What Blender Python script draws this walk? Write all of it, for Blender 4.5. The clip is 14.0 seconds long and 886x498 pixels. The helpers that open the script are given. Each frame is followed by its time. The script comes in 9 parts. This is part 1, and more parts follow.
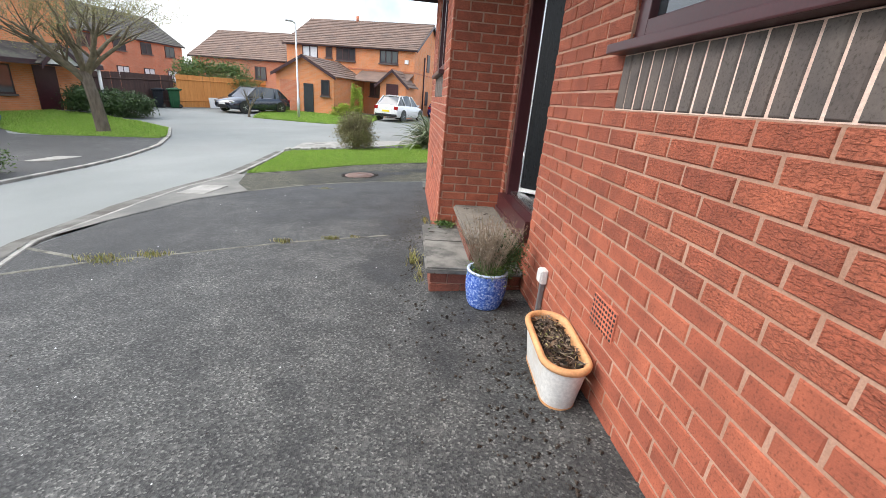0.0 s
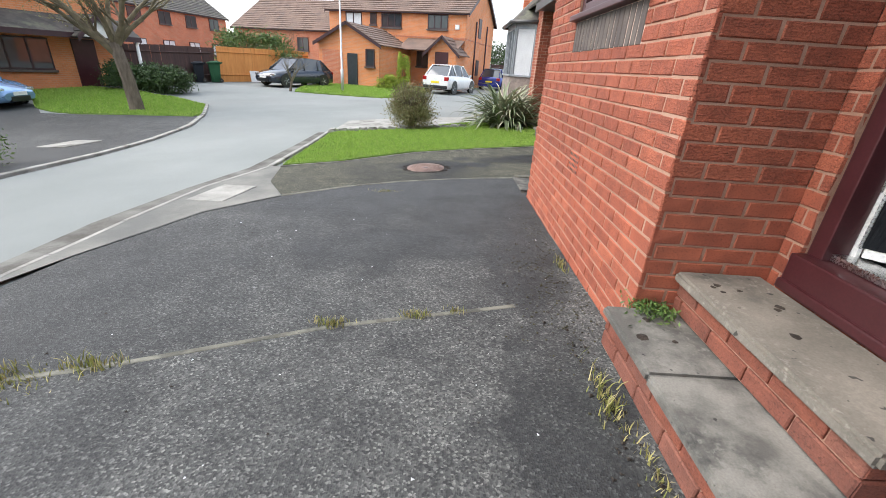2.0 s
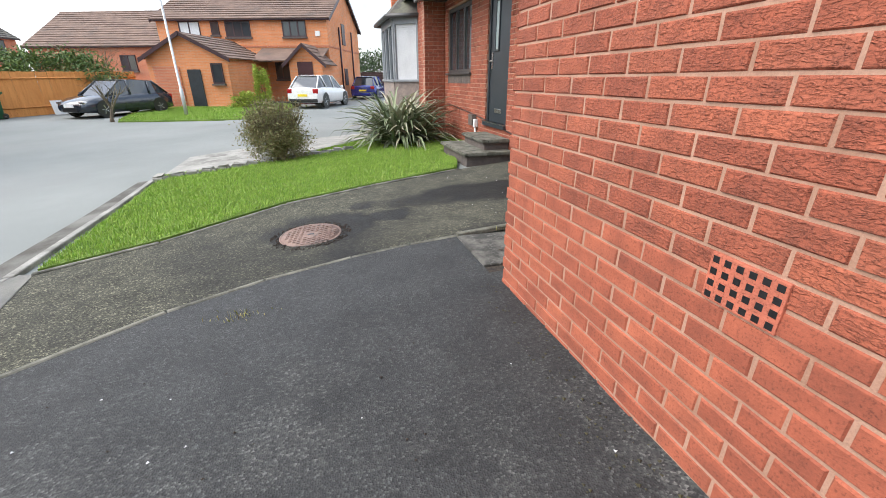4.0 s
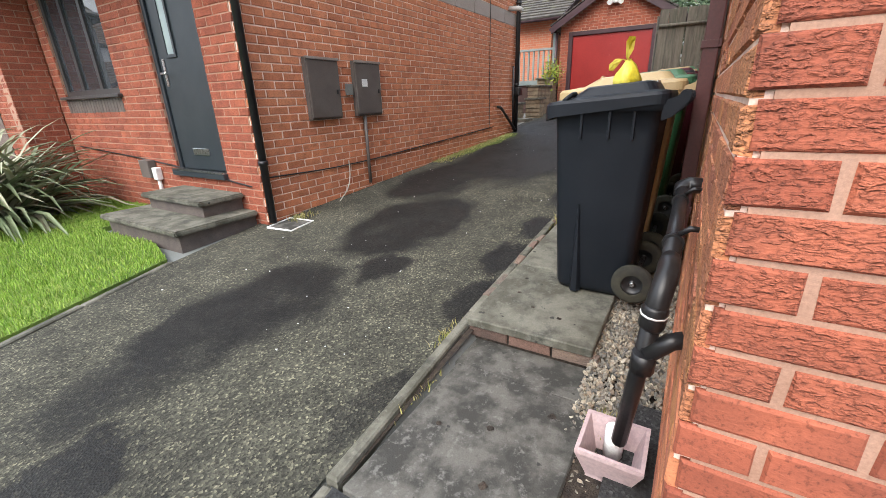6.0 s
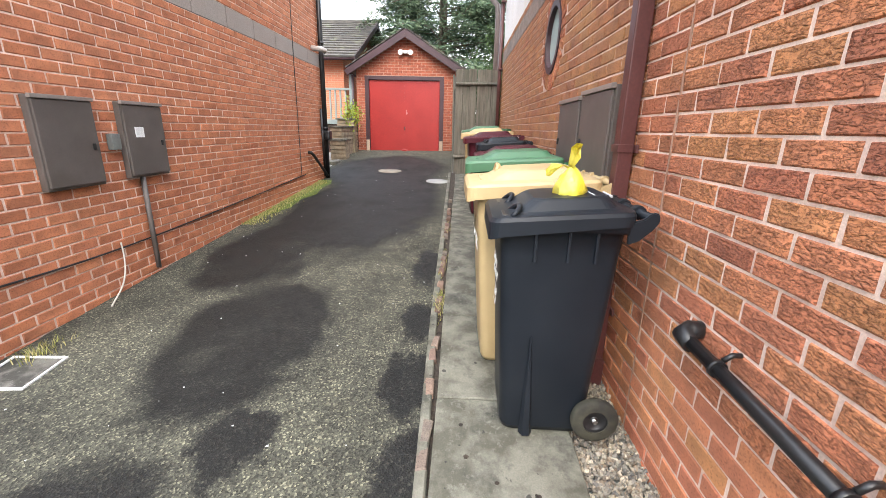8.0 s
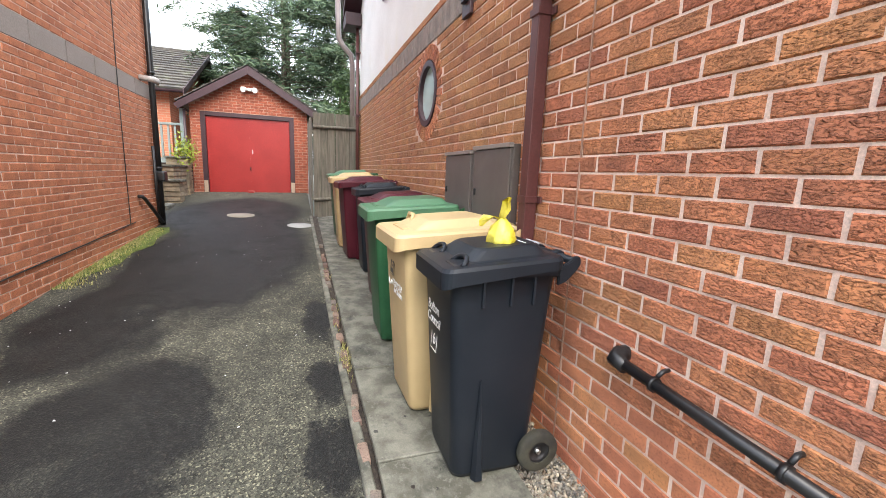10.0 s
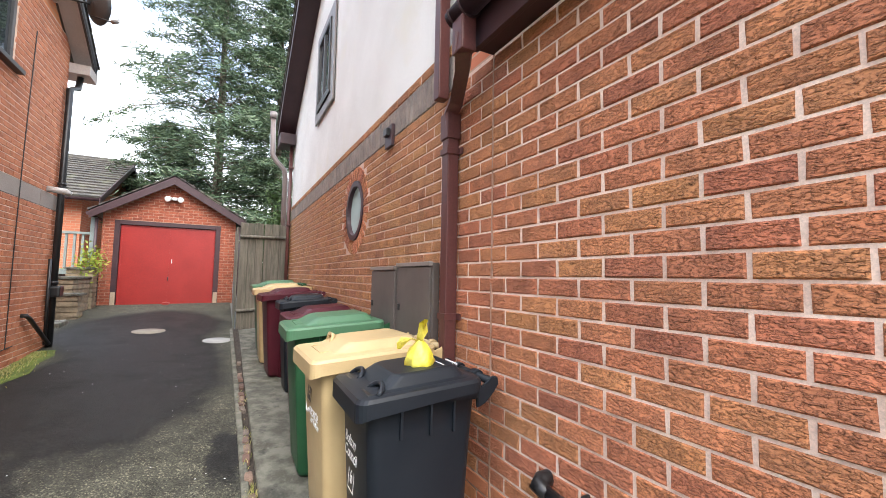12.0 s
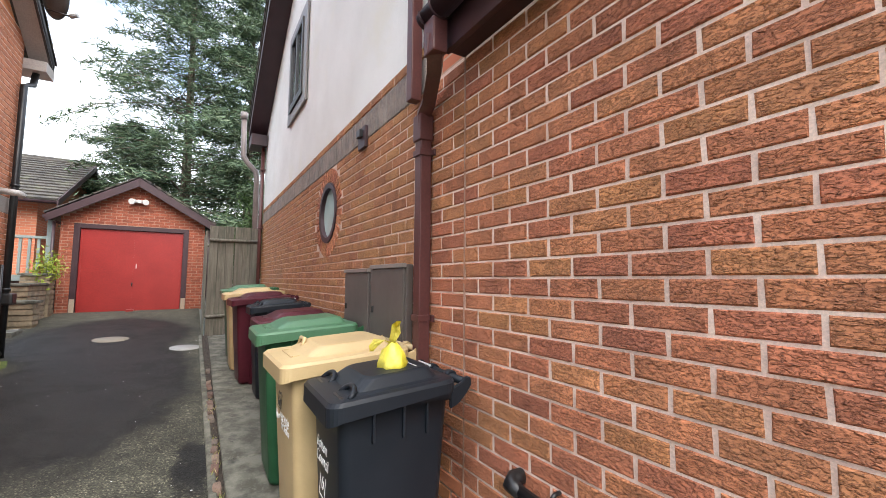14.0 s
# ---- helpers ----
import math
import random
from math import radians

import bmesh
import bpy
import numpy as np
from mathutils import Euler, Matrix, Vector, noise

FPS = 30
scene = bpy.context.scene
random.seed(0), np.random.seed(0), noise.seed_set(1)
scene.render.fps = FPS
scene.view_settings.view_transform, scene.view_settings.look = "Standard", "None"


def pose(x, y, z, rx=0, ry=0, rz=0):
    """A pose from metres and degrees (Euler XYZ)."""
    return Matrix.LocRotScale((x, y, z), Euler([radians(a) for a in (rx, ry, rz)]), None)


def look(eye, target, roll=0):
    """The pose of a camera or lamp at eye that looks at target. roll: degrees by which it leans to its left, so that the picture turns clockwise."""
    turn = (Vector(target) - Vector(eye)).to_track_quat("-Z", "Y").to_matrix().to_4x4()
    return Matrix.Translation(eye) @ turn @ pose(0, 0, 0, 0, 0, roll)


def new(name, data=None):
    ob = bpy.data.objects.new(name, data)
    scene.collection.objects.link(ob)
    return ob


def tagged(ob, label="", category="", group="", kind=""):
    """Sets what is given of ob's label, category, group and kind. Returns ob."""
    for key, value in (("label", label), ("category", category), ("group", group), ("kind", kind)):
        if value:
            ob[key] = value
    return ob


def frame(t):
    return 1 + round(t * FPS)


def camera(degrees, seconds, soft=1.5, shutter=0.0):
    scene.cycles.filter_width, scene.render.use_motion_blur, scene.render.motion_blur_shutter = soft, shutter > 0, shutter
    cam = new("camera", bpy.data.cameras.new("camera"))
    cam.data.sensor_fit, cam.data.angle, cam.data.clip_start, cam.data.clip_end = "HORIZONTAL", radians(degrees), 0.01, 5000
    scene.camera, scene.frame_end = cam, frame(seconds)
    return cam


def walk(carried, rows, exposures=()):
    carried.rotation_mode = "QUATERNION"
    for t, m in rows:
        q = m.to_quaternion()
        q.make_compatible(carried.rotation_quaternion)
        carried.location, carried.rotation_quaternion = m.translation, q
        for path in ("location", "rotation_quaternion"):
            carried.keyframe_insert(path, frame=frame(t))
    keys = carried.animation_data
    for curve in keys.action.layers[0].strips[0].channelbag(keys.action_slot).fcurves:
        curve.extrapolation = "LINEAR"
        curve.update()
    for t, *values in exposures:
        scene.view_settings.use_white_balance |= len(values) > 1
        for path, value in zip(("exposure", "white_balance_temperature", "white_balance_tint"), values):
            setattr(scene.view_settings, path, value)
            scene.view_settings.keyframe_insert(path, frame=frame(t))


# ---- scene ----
cam = camera(94.3, 14.0, soft=0.8, shutter=0.0)
PATH = [
    (0, (0.121, -0.636, 1.219), (0.313, 1.234, 0.537), 4.9),
    (0.5, (-0.066, -0.172, 1.18), (-0.006, 1.691, 0.453), 5.0),
    (1, (-0.229, 0.354, 1.129), (-0.227, 2.206, 0.375), 4.9),
    (1.5, (-0.345, 0.92, 1.101), (-0.379, 2.757, 0.311), 4.4),
    (2, (-0.505, 1.448, 1.078), (-0.492, 3.277, 0.269), 3.9),
    (2.5, (-0.52, 2.074, 1.041), (-0.43, 3.904, 0.238), 2.7),
    (2.7, (-0.53, 2.312, 1.059), (-0.397, 4.14, 0.258), 2.2),
    (4.8, (-0.595, 4.741, 0.98), (0.279, 6.397, 0.276), -0.2),
    (5, (-0.577, 5.013, 0.973), (0.416, 6.609, 0.289), -0.1),
    (5.5, (-0.469, 5.592, 0.949), (0.847, 6.94, 0.276), -1.1),
    (6, (-0.253, 6.011, 0.955), (1.354, 6.984, 0.271), -1.8),
    (6.5, (-0.012, 6.295, 1.016), (1.784, 6.836, 0.322), -2.1),
    (7, (0.237, 6.562, 1.055), (2.111, 6.727, 0.377), -1.2),
    (7.5, (0.323, 6.694, 1.178), (2.226, 6.749, 0.567), 0.6),
    (7.7, (0.318, 6.724, 1.214), (2.23, 6.819, 0.634), 1.0),
    (9.8, (0.397, 7.194, 1.29), (2.276, 6.604, 0.939), 2.4),
    (10, (0.389, 7.176, 1.285), (2.246, 6.525, 0.927), 2.3),
    (10.5, (0.367, 7.151, 1.283), (2.182, 6.381, 0.949), 2.1),
    (11, (0.351, 7.131, 1.288), (2.144, 6.276, 1.059), 1.6),
    (11.5, (0.349, 7.11, 1.359), (2.129, 6.199, 1.318), 1.3),
    (12, (0.328, 7.112, 1.383), (2.095, 6.185, 1.523), 1.1),
    (12.5, (0.323, 7.106, 1.391), (2.076, 6.173, 1.631), 1.1),
    (13, (0.317, 7.102, 1.383), (2.065, 6.166, 1.647), 1.2),
    (13.5, (0.313, 7.098, 1.38), (2.052, 6.137, 1.608), 0.9),
    (14, (0.321, 7.094, 1.374), (2.032, 6.069, 1.53), 0.5),
]
walk(cam, [(t, look(eye, aim, roll)) for t, eye, aim, roll in PATH], [(0.0, 1.05), (1.0, 1.0), (2.7, 1.15), (4.8, 0.95), (5.5, 1.0), (6.0, 1.2), (6.5, 1.5), (7.5, 1.85), (10.0, 1.7), (11.0, 1.72), (11.7, 1.68), (12.5, 1.45), (14.0, 1.35)])

# ---- world and light ----
SUN_EL, SUN_AZ = radians(48), radians(270)
world = bpy.data.worlds.new("world")
scene.world = world
world.use_nodes = True
wn, wl = world.node_tree.nodes, world.node_tree.links
sky = wn.new("ShaderNodeTexSky")
sky.sky_type, sky.sun_disc = "NISHITA", False
sky.sun_elevation, sky.sun_rotation, sky.air_density, sky.dust_density = SUN_EL, SUN_AZ, 1.0, 2.0
cloud = wn.new("ShaderNodeTexNoise")
cloud.inputs["Scale"].default_value, cloud.inputs["Detail"].default_value = 3.2, 6
ramp = wn.new("ShaderNodeValToRGB")
ramp.color_ramp.elements[0].position, ramp.color_ramp.elements[1].position = 0.36, 0.66
white = wn.new("ShaderNodeMix")
white.data_type = "RGBA"
white.inputs["B"].default_value = (8.0, 8.3, 8.7, 1)
wl.new(cloud.outputs["Fac"], ramp.inputs["Fac"])
wl.new(ramp.outputs["Color"], white.inputs["Factor"])
wl.new(sky.outputs["Color"], white.inputs["A"])
# an overcast sky is brighter overhead than at the horizon
where = wn.new("ShaderNodeTexCoord")
parts = wn.new("ShaderNodeSeparateXYZ")
lift = wn.new("ShaderNodeMapRange")
lift.inputs["From Min"].default_value, lift.inputs["From Max"].default_value = 0.0, 1.0
lift.inputs["To Min"].default_value, lift.inputs["To Max"].default_value = 1.0, 2.3
grade = wn.new("ShaderNodeVectorMath")
grade.operation = "SCALE"
wl.new(where.outputs["Generated"], parts.inputs["Vector"])
wl.new(parts.outputs["Z"], lift.inputs["Value"])
wl.new(white.outputs["Result"], grade.inputs[0])
wl.new(lift.outputs["Result"], grade.inputs["Scale"])
wl.new(grade.outputs["Vector"], wn["Background"].inputs["Color"])
wn["Background"].inputs["Strength"].default_value = 0.102
sun = new("sun", bpy.data.lights.new("sun", "SUN"))
sun.data.energy, sun.data.angle, sun.data.color = 1.5, radians(50), (1.0, 0.95, 0.88)
sun.matrix_world = look((0, 0, 20), Vector((0, 0, 20)) - Vector((math.sin(SUN_AZ) * math.cos(SUN_EL), math.cos(SUN_AZ) * math.cos(SUN_EL), math.sin(SUN_EL))))


# ---- materials ----
def nodes_of(name):
    m = bpy.data.materials.new(name)
    m.use_nodes = True
    return m, m.node_tree.nodes, m.node_tree.links, m.node_tree.nodes["Principled BSDF"]


def coords(n, l, stretch, world_space):
    if world_space:
        src = n.new("ShaderNodeNewGeometry").outputs["Position"]
    else:
        src = n.new("ShaderNodeTexCoord").outputs["Object"]
    mp = n.new("ShaderNodeMapping")
    mp.inputs["Scale"].default_value = stretch
    l.new(src, mp.inputs["Vector"])
    return mp.outputs["Vector"]


def noise_tex(n, l, vec, scale, detail=4, rough=0.55, twist=0.0):
    t = n.new("ShaderNodeTexNoise")
    t.inputs["Scale"].default_value, t.inputs["Detail"].default_value, t.inputs["Roughness"].default_value = scale, detail, rough
    t.inputs["Distortion"].default_value = twist
    l.new(vec, t.inputs["Vector"])
    return t.outputs["Fac"]


def ramp_of(n, l, fac, stops):
    r = n.new("ShaderNodeValToRGB")
    e = r.color_ramp.elements
    while len(e) < len(stops):
        e.new(0.5)
    for i, (p, c) in enumerate(stops):
        e[i].position, e[i].color = p, (*c, 1) if len(c) == 3 else c
    l.new(fac, r.inputs["Fac"])
    return r.outputs["Color"]


def mixed(n, l, fac, a, b, mode="MIX"):
    m = n.new("ShaderNodeMix")
    m.data_type, m.blend_type = "RGBA", mode
    for sock, v in (("Factor", fac), ("A", a), ("B", b)):
        if isinstance(v, (int, float)):
            m.inputs[sock].default_value = v
        elif isinstance(v, tuple):
            m.inputs[sock].default_value = (*v, 1)
        else:
            l.new(v, m.inputs[sock])
    return m.outputs["Result"]


def bumped(n, l, b, height, strength, distance, prev=None):
    k = n.new("ShaderNodeBump")
    k.inputs["Strength"].default_value, k.inputs["Distance"].default_value = strength, distance
    l.new(height, k.inputs["Height"])
    if prev:
        l.new(prev, k.inputs["Normal"])
    l.new(k.outputs["Normal"], b.inputs["Normal"])
    return k.outputs["Normal"]


def surf(name, c1, c2, scale=6.0, rough=0.6, bump=0.2, fine=60.0, metal=0.0, stretch=(1, 1, 1), dist=0.004, world_space=True, spread=(0.35, 0.65), coat=0.0, dirt=None, spots=None):
    """A surface with colour that varies at two scales, and fine relief."""
    m, n, l, b = nodes_of(name)
    v = coords(n, l, stretch, world_space)
    big = noise_tex(n, l, v, scale, 5)
    small = noise_tex(n, l, v, fine, 5, 0.65)
    col = ramp_of(n, l, big, [(spread[0], c1), (spread[1], c2)])
    grain = ramp_of(n, l, small, [(0.3, (0.72, 0.72, 0.72)), (0.7, (1.15, 1.15, 1.15))])
    col = mixed(n, l, 0.8, col, grain, "MULTIPLY")
    if dirt:
        blots = noise_tex(n, l, v, scale * 0.55, 7, 0.7)
        f = ramp_of(n, l, blots, [(0.52, (0, 0, 0)), (0.66, (1, 1, 1))])
        col = mixed(n, l, f, col, dirt)
    if spots:
        lichen = noise_tex(n, l, v, 34, 6, 0.7)
        patchy = noise_tex(n, l, v, 3.1, 3)
        f = mixed(n, l, 1.0, ramp_of(n, l, lichen, [(0.54, (0, 0, 0)), (0.66, (0.7, 0.7, 0.7))]), ramp_of(n, l, patchy, [(0.38, (0.1, 0.1, 0.1)), (0.6, (1, 1, 1))]), "MULTIPLY")
        col = mixed(n, l, f, col, spots)
        pock = noise_tex(n, l, v, 21, 2)
        col = mixed(n, l, ramp_of(n, l, pock, [(0.70, (0, 0, 0)), (0.73, (0.85, 0.85, 0.85))]), col, (0.02, 0.02, 0.018))
    l.new(col, b.inputs["Base Color"])
    rr = n.new("ShaderNodeMapRange")
    rr.inputs["To Min"].default_value, rr.inputs["To Max"].default_value = max(rough - 0.12, 0.02), min(rough + 0.12, 1)
    l.new(small, rr.inputs["Value"])
    l.new(rr.outputs["Result"], b.inputs["Roughness"])
    b.inputs["Metallic"].default_value = metal
    b.inputs["Coat Weight"].default_value = coat
    if bump:
        bumped(n, l, b, small, bump, dist)
    return m


def brick_mat(name, tones, per_object, relief=0.9, stain=(0.05, 0.035, 0.025)):
    """Rustic wire-cut clay brick: the tone of each brick by chance, bark-like ridges on its face."""
    m, n, l, b = nodes_of(name)
    if per_object:
        rnd = n.new("ShaderNodeObjectInfo").outputs["Random"]
    else:
        rnd = n.new("ShaderNodeNewGeometry").outputs["Random Per Island"]
    v = coords(n, l, (1, 1, 1), True)
    vs = coords(n, l, (62, 62, 150), True)
    tone = ramp_of(n, l, rnd, [(i / (len(tones) - 1), c) for i, c in enumerate(tones)])
    cloudy = noise_tex(n, l, v, 9.0, 5)
    tone = mixed(n, l, 0.8, tone, ramp_of(n, l, cloudy, [(0.3, (0.70, 0.70, 0.72)), (0.7, (1.26, 1.22, 1.16))]), "MULTIPLY")
    bark = noise_tex(n, l, vs, 1.0, 3, 0.5, 0.35)
    grain = noise_tex(n, l, v, 240, 3)
    off = n.new("ShaderNodeMath")
    off.operation = "SUBTRACT"
    off.inputs[1].default_value = 0.5
    l.new(bark, off.inputs[0])
    fold = n.new("ShaderNodeMath")
    fold.operation = "ABSOLUTE"
    l.new(off.outputs["Value"], fold.inputs[0])
    # crevice shade put into the colour: dark along the folds, ridges paler
    crease_shade = ramp_of(n, l, fold.outputs["Value"], [(0.0, (0.28, 0.25, 0.23)), (0.020, (0.72, 0.71, 0.70)), (0.045, (1.03, 1.03, 1.03)), (0.2, (1.2, 1.2, 1.2))])
    pits = noise_tex(n, l, v, 130, 4, 0.6)
    tone = mixed(n, l, min(1.0, relief), tone, crease_shade, "MULTIPLY")
    # colour also darker in the pits, paler on the high spots
    tone = mixed(n, l, 0.75, tone, ramp_of(n, l, pits, [(0.33, (0.5, 0.47, 0.45)), (0.45, (1.03, 1.03, 1.03)), (0.72, (1.22, 1.21, 1.2))]), "MULTIPLY")
    smear = noise_tex(n, l, v, 1.1, 8, 0.7)
    tone = mixed(n, l, ramp_of(n, l, smear, [(0.6, (0, 0, 0)), (0.78, (0.5, 0.5, 0.5))]), tone, stain)
    l.new(tone, b.inputs["Base Color"])
    b.inputs["Roughness"].default_value = 0.86
    nrm = bumped(n, l, b, bark, min(1.0, relief * 1.05), 0.017)
    nrm = bumped(n, l, b, fold.outputs["Value"], min(1.0, relief), 0.007, nrm)
    nrm = bumped(n, l, b, pits, 0.2 + 0.4 * min(relief, 1), 0.004, nrm)
    bumped(n, l, b, grain, 0.3, 0.002, nrm)
    return m


def brick_far(name, tones, mortar, rot=False):
    """Brick seen from far off: courses of 75 mm."""
    m, n, l, b = nodes_of(name)
    src = n.new("ShaderNodeNewGeometry").outputs["Position"]
    sep = n.new("ShaderNodeSeparateXYZ")
    l.new(src, sep.inputs["Vector"])
    add = n.new("ShaderNodeMath")
    add.operation = "ADD"
    l.new(sep.outputs["X"], add.inputs[0])
    l.new(sep.outputs["Y"], add.inputs[1])
    com = n.new("ShaderNodeCombineXYZ")
    l.new(add.outputs["Value"], com.inputs["X"])
    l.new(sep.outputs["Z"], com.inputs["Y"])
    t = n.new("ShaderNodeTexBrick")
    t.inputs["Scale"].default_value = 1
    t.inputs["Brick Width"].default_value, t.inputs["Row Height"].default_value, t.inputs["Mortar Size"].default_value = 0.225, 0.075, 0.006
    t.inputs["Color1"].default_value, t.inputs["Color2"].default_value, t.inputs["Mortar"].default_value = (*tones[0], 1), (*tones[1], 1), (*mortar, 1)
    l.new(com.outputs["Vector"], t.inputs["Vector"])
    big = noise_tex(n, l, src, 0.9, 5)
    col = mixed(n, l, 0.7, t.outputs["Color"], ramp_of(n, l, big, [(0.3, (0.75, 0.74, 0.72)), (0.7, (1.1, 1.1, 1.1))]), "MULTIPLY")
    l.new(col, b.inputs["Base Color"])
    b.inputs["Roughness"].default_value = 0.88
    bumped(n, l, b, t.outputs["Fac"], -0.3, 0.006)
    return m


def asphalt_mat(name, dark, light, stone, wet, patch_scale, damp=None, pools=()):
    m, n, l, b = nodes_of(name)
    v = coords(n, l, (1, 1, 1), True)
    vor = n.new("ShaderNodeTexVoronoi")
    vor.inputs["Scale"].default_value = 120
    l.new(v, vor.inputs["Vector"])
    big = noise_tex(n, l, v, patch_scale, 6, 0.6)
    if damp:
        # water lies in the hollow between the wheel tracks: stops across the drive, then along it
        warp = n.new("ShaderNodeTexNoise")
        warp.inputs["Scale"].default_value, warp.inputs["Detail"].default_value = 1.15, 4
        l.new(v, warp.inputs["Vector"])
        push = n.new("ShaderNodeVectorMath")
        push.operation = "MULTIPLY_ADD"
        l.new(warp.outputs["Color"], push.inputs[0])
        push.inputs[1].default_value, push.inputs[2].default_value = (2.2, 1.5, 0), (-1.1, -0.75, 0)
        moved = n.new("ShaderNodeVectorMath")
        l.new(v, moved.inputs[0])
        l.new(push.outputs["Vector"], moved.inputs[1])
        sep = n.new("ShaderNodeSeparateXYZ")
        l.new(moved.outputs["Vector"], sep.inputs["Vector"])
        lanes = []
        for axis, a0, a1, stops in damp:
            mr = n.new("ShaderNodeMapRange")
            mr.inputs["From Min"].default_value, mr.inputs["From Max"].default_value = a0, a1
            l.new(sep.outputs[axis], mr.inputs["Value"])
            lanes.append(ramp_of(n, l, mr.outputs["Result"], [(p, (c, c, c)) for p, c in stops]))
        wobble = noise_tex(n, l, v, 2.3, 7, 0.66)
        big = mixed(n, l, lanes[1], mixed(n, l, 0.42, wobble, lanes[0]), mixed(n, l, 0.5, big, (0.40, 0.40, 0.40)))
    if pools:
        # damp hollows: middle, half sizes and depth of each, with ragged edges
        warp = n.new("ShaderNodeTexNoise")
        warp.inputs["Scale"].default_value, warp.inputs["Detail"].default_value, warp.inputs["Roughness"].default_value = 2.6, 9, 0.74
        l.new(v, warp.inputs["Vector"])
        push = n.new("ShaderNodeVectorMath")
        push.operation = "MULTIPLY_ADD"
        l.new(warp.outputs["Color"], push.inputs[0])
        push.inputs[1].default_value, push.inputs[2].default_value = (0.7, 0.5, 0), (-0.35, -0.25, 0)
        moved = n.new("ShaderNodeVectorMath")
        l.new(v, moved.inputs[0])
        l.new(push.outputs["Vector"], moved.inputs[1])
        total = None
        for px, py, hx, hy, deep in pools:
            near = n.new("ShaderNodeVectorMath")
            near.operation = "MULTIPLY_ADD"
            l.new(moved.outputs["Vector"], near.inputs[0])
            near.inputs[1].default_value, near.inputs[2].default_value = (1 / hx, 1 / hy, 0), (-px / hx, -py / hy, 0)
            far = n.new("ShaderNodeVectorMath")
            far.operation = "LENGTH"
            l.new(near.outputs["Vector"], far.inputs[0])
            mr = n.new("ShaderNodeMapRange")
            mr.interpolation_type = "SMOOTHSTEP"
            for sock, q in (("From Min", 0.72), ("From Max", 1.12), ("To Min", deep), ("To Max", 0.0)):
                mr.inputs[sock].default_value = q
            l.new(far.outputs["Value"], mr.inputs["Value"])
            if total is None:
                total = mr.outputs["Result"]
            else:
                top = n.new("ShaderNodeMath")
                top.operation = "MAXIMUM"
                l.new(total, top.inputs[0])
                l.new(mr.outputs["Result"], top.inputs[1])
                total = top.outputs["Value"]
        dry = n.new("ShaderNodeMath")
        dry.operation = "SUBTRACT"
        if not damp:
            calm = n.new("ShaderNodeMapRange")
            calm.inputs["To Min"].default_value, calm.inputs["To Max"].default_value = 0.40, 0.70
            l.new(noise_tex(n, l, v, 1.5, 6, 0.62), calm.inputs["Value"])
            big = calm.outputs["Result"]
        l.new(big, dry.inputs[0])
        l.new(total, dry.inputs[1])
        big = dry.outputs["Value"]
    mid = noise_tex(n, l, v, patch_scale * 6, 5, 0.65)
    fine = noise_tex(n, l, v, 220, 2)
    col = ramp_of(n, l, big, [(0.41, dark), (0.55, light)])
    col = mixed(n, l, 0.7, col, ramp_of(n, l, mid, [(0.32, (0.5, 0.5, 0.5)), (0.68, (1.35, 1.34, 1.28))]), "MULTIPLY")
    sep = n.new("ShaderNodeSeparateColor")
    l.new(vor.outputs["Color"], sep.inputs["Color"])
    chips = ramp_of(n, l, sep.outputs["Red"], [(0.0, (0.32, 0.32, 0.33)), (0.5, (0.95, 0.95, 0.95)), (0.86, (1.5, 1.48, 1.42)), (1.0, stone)])
    col = mixed(n, l, 0.9, col, chips, "MULTIPLY")
    l.new(col, b.inputs["Base Color"])
    rr = n.new("ShaderNodeMapRange")
    rr.inputs["To Min"].default_value, rr.inputs["To Max"].default_value = wet, 0.95
    rr.inputs["From Min"].default_value, rr.inputs["From Max"].default_value = 0.36, 0.56
    l.new(big, rr.inputs["Value"])
    l.new(rr.outputs["Result"], b.inputs["Roughness"])
    nrm = bumped(n, l, b, vor.outputs["Distance"], 0.7, 0.004)
    bumped(n, l, b, fine, 0.3, 0.002, nrm)
    return m


RED = [(0.245, 0.066, 0.037), (0.305, 0.084, 0.046), (0.345, 0.101, 0.055), (0.265, 0.072, 0.040), (0.33, 0.092, 0.050)]
BROWN = [(0.41, 0.138, 0.078), (0.49, 0.20, 0.092), (0.47, 0.16, 0.088), (0.46, 0.205, 0.086), (0.54, 0.21, 0.104), (0.38, 0.132, 0.076), (0.53, 0.23, 0.102), (0.48, 0.165, 0.09)]
OLIVE = [(0.33, 0.14, 0.066), (0.40, 0.185, 0.078), (0.37, 0.15, 0.072), (0.42, 0.21, 0.085), (0.31, 0.125, 0.064)]
ORANGE = [(0.405, 0.145, 0.072), (0.46, 0.17, 0.083), (0.495, 0.195, 0.098), (0.42, 0.152, 0.078)]
M = {}
for tag, tones, rel in (("red", RED, 0.6), ("brown", BROWN, 0.9), ("olive", OLIVE, 0.6), ("orange", ORANGE, 0.12), ("red_smooth", RED, 0.12), ("brown_smooth", BROWN, 0.12)):
    M[tag] = brick_mat("brick_" + tag, tones, True, rel)
    M[tag + "_joined"] = brick_mat("brick_" + tag + "_joined", tones, False, rel)
M["smooth"] = brick_mat("brick_smooth", [(0.40, 0.115, 0.07), (0.48, 0.15, 0.09), (0.36, 0.10, 0.06)], True, 0.12)
M["old_brick"] = brick_mat("old_worn_brick", [(0.085, 0.06, 0.048), (0.15, 0.09, 0.07), (0.14, 0.115, 0.095), (0.19, 0.13, 0.10)], True, 0.3)
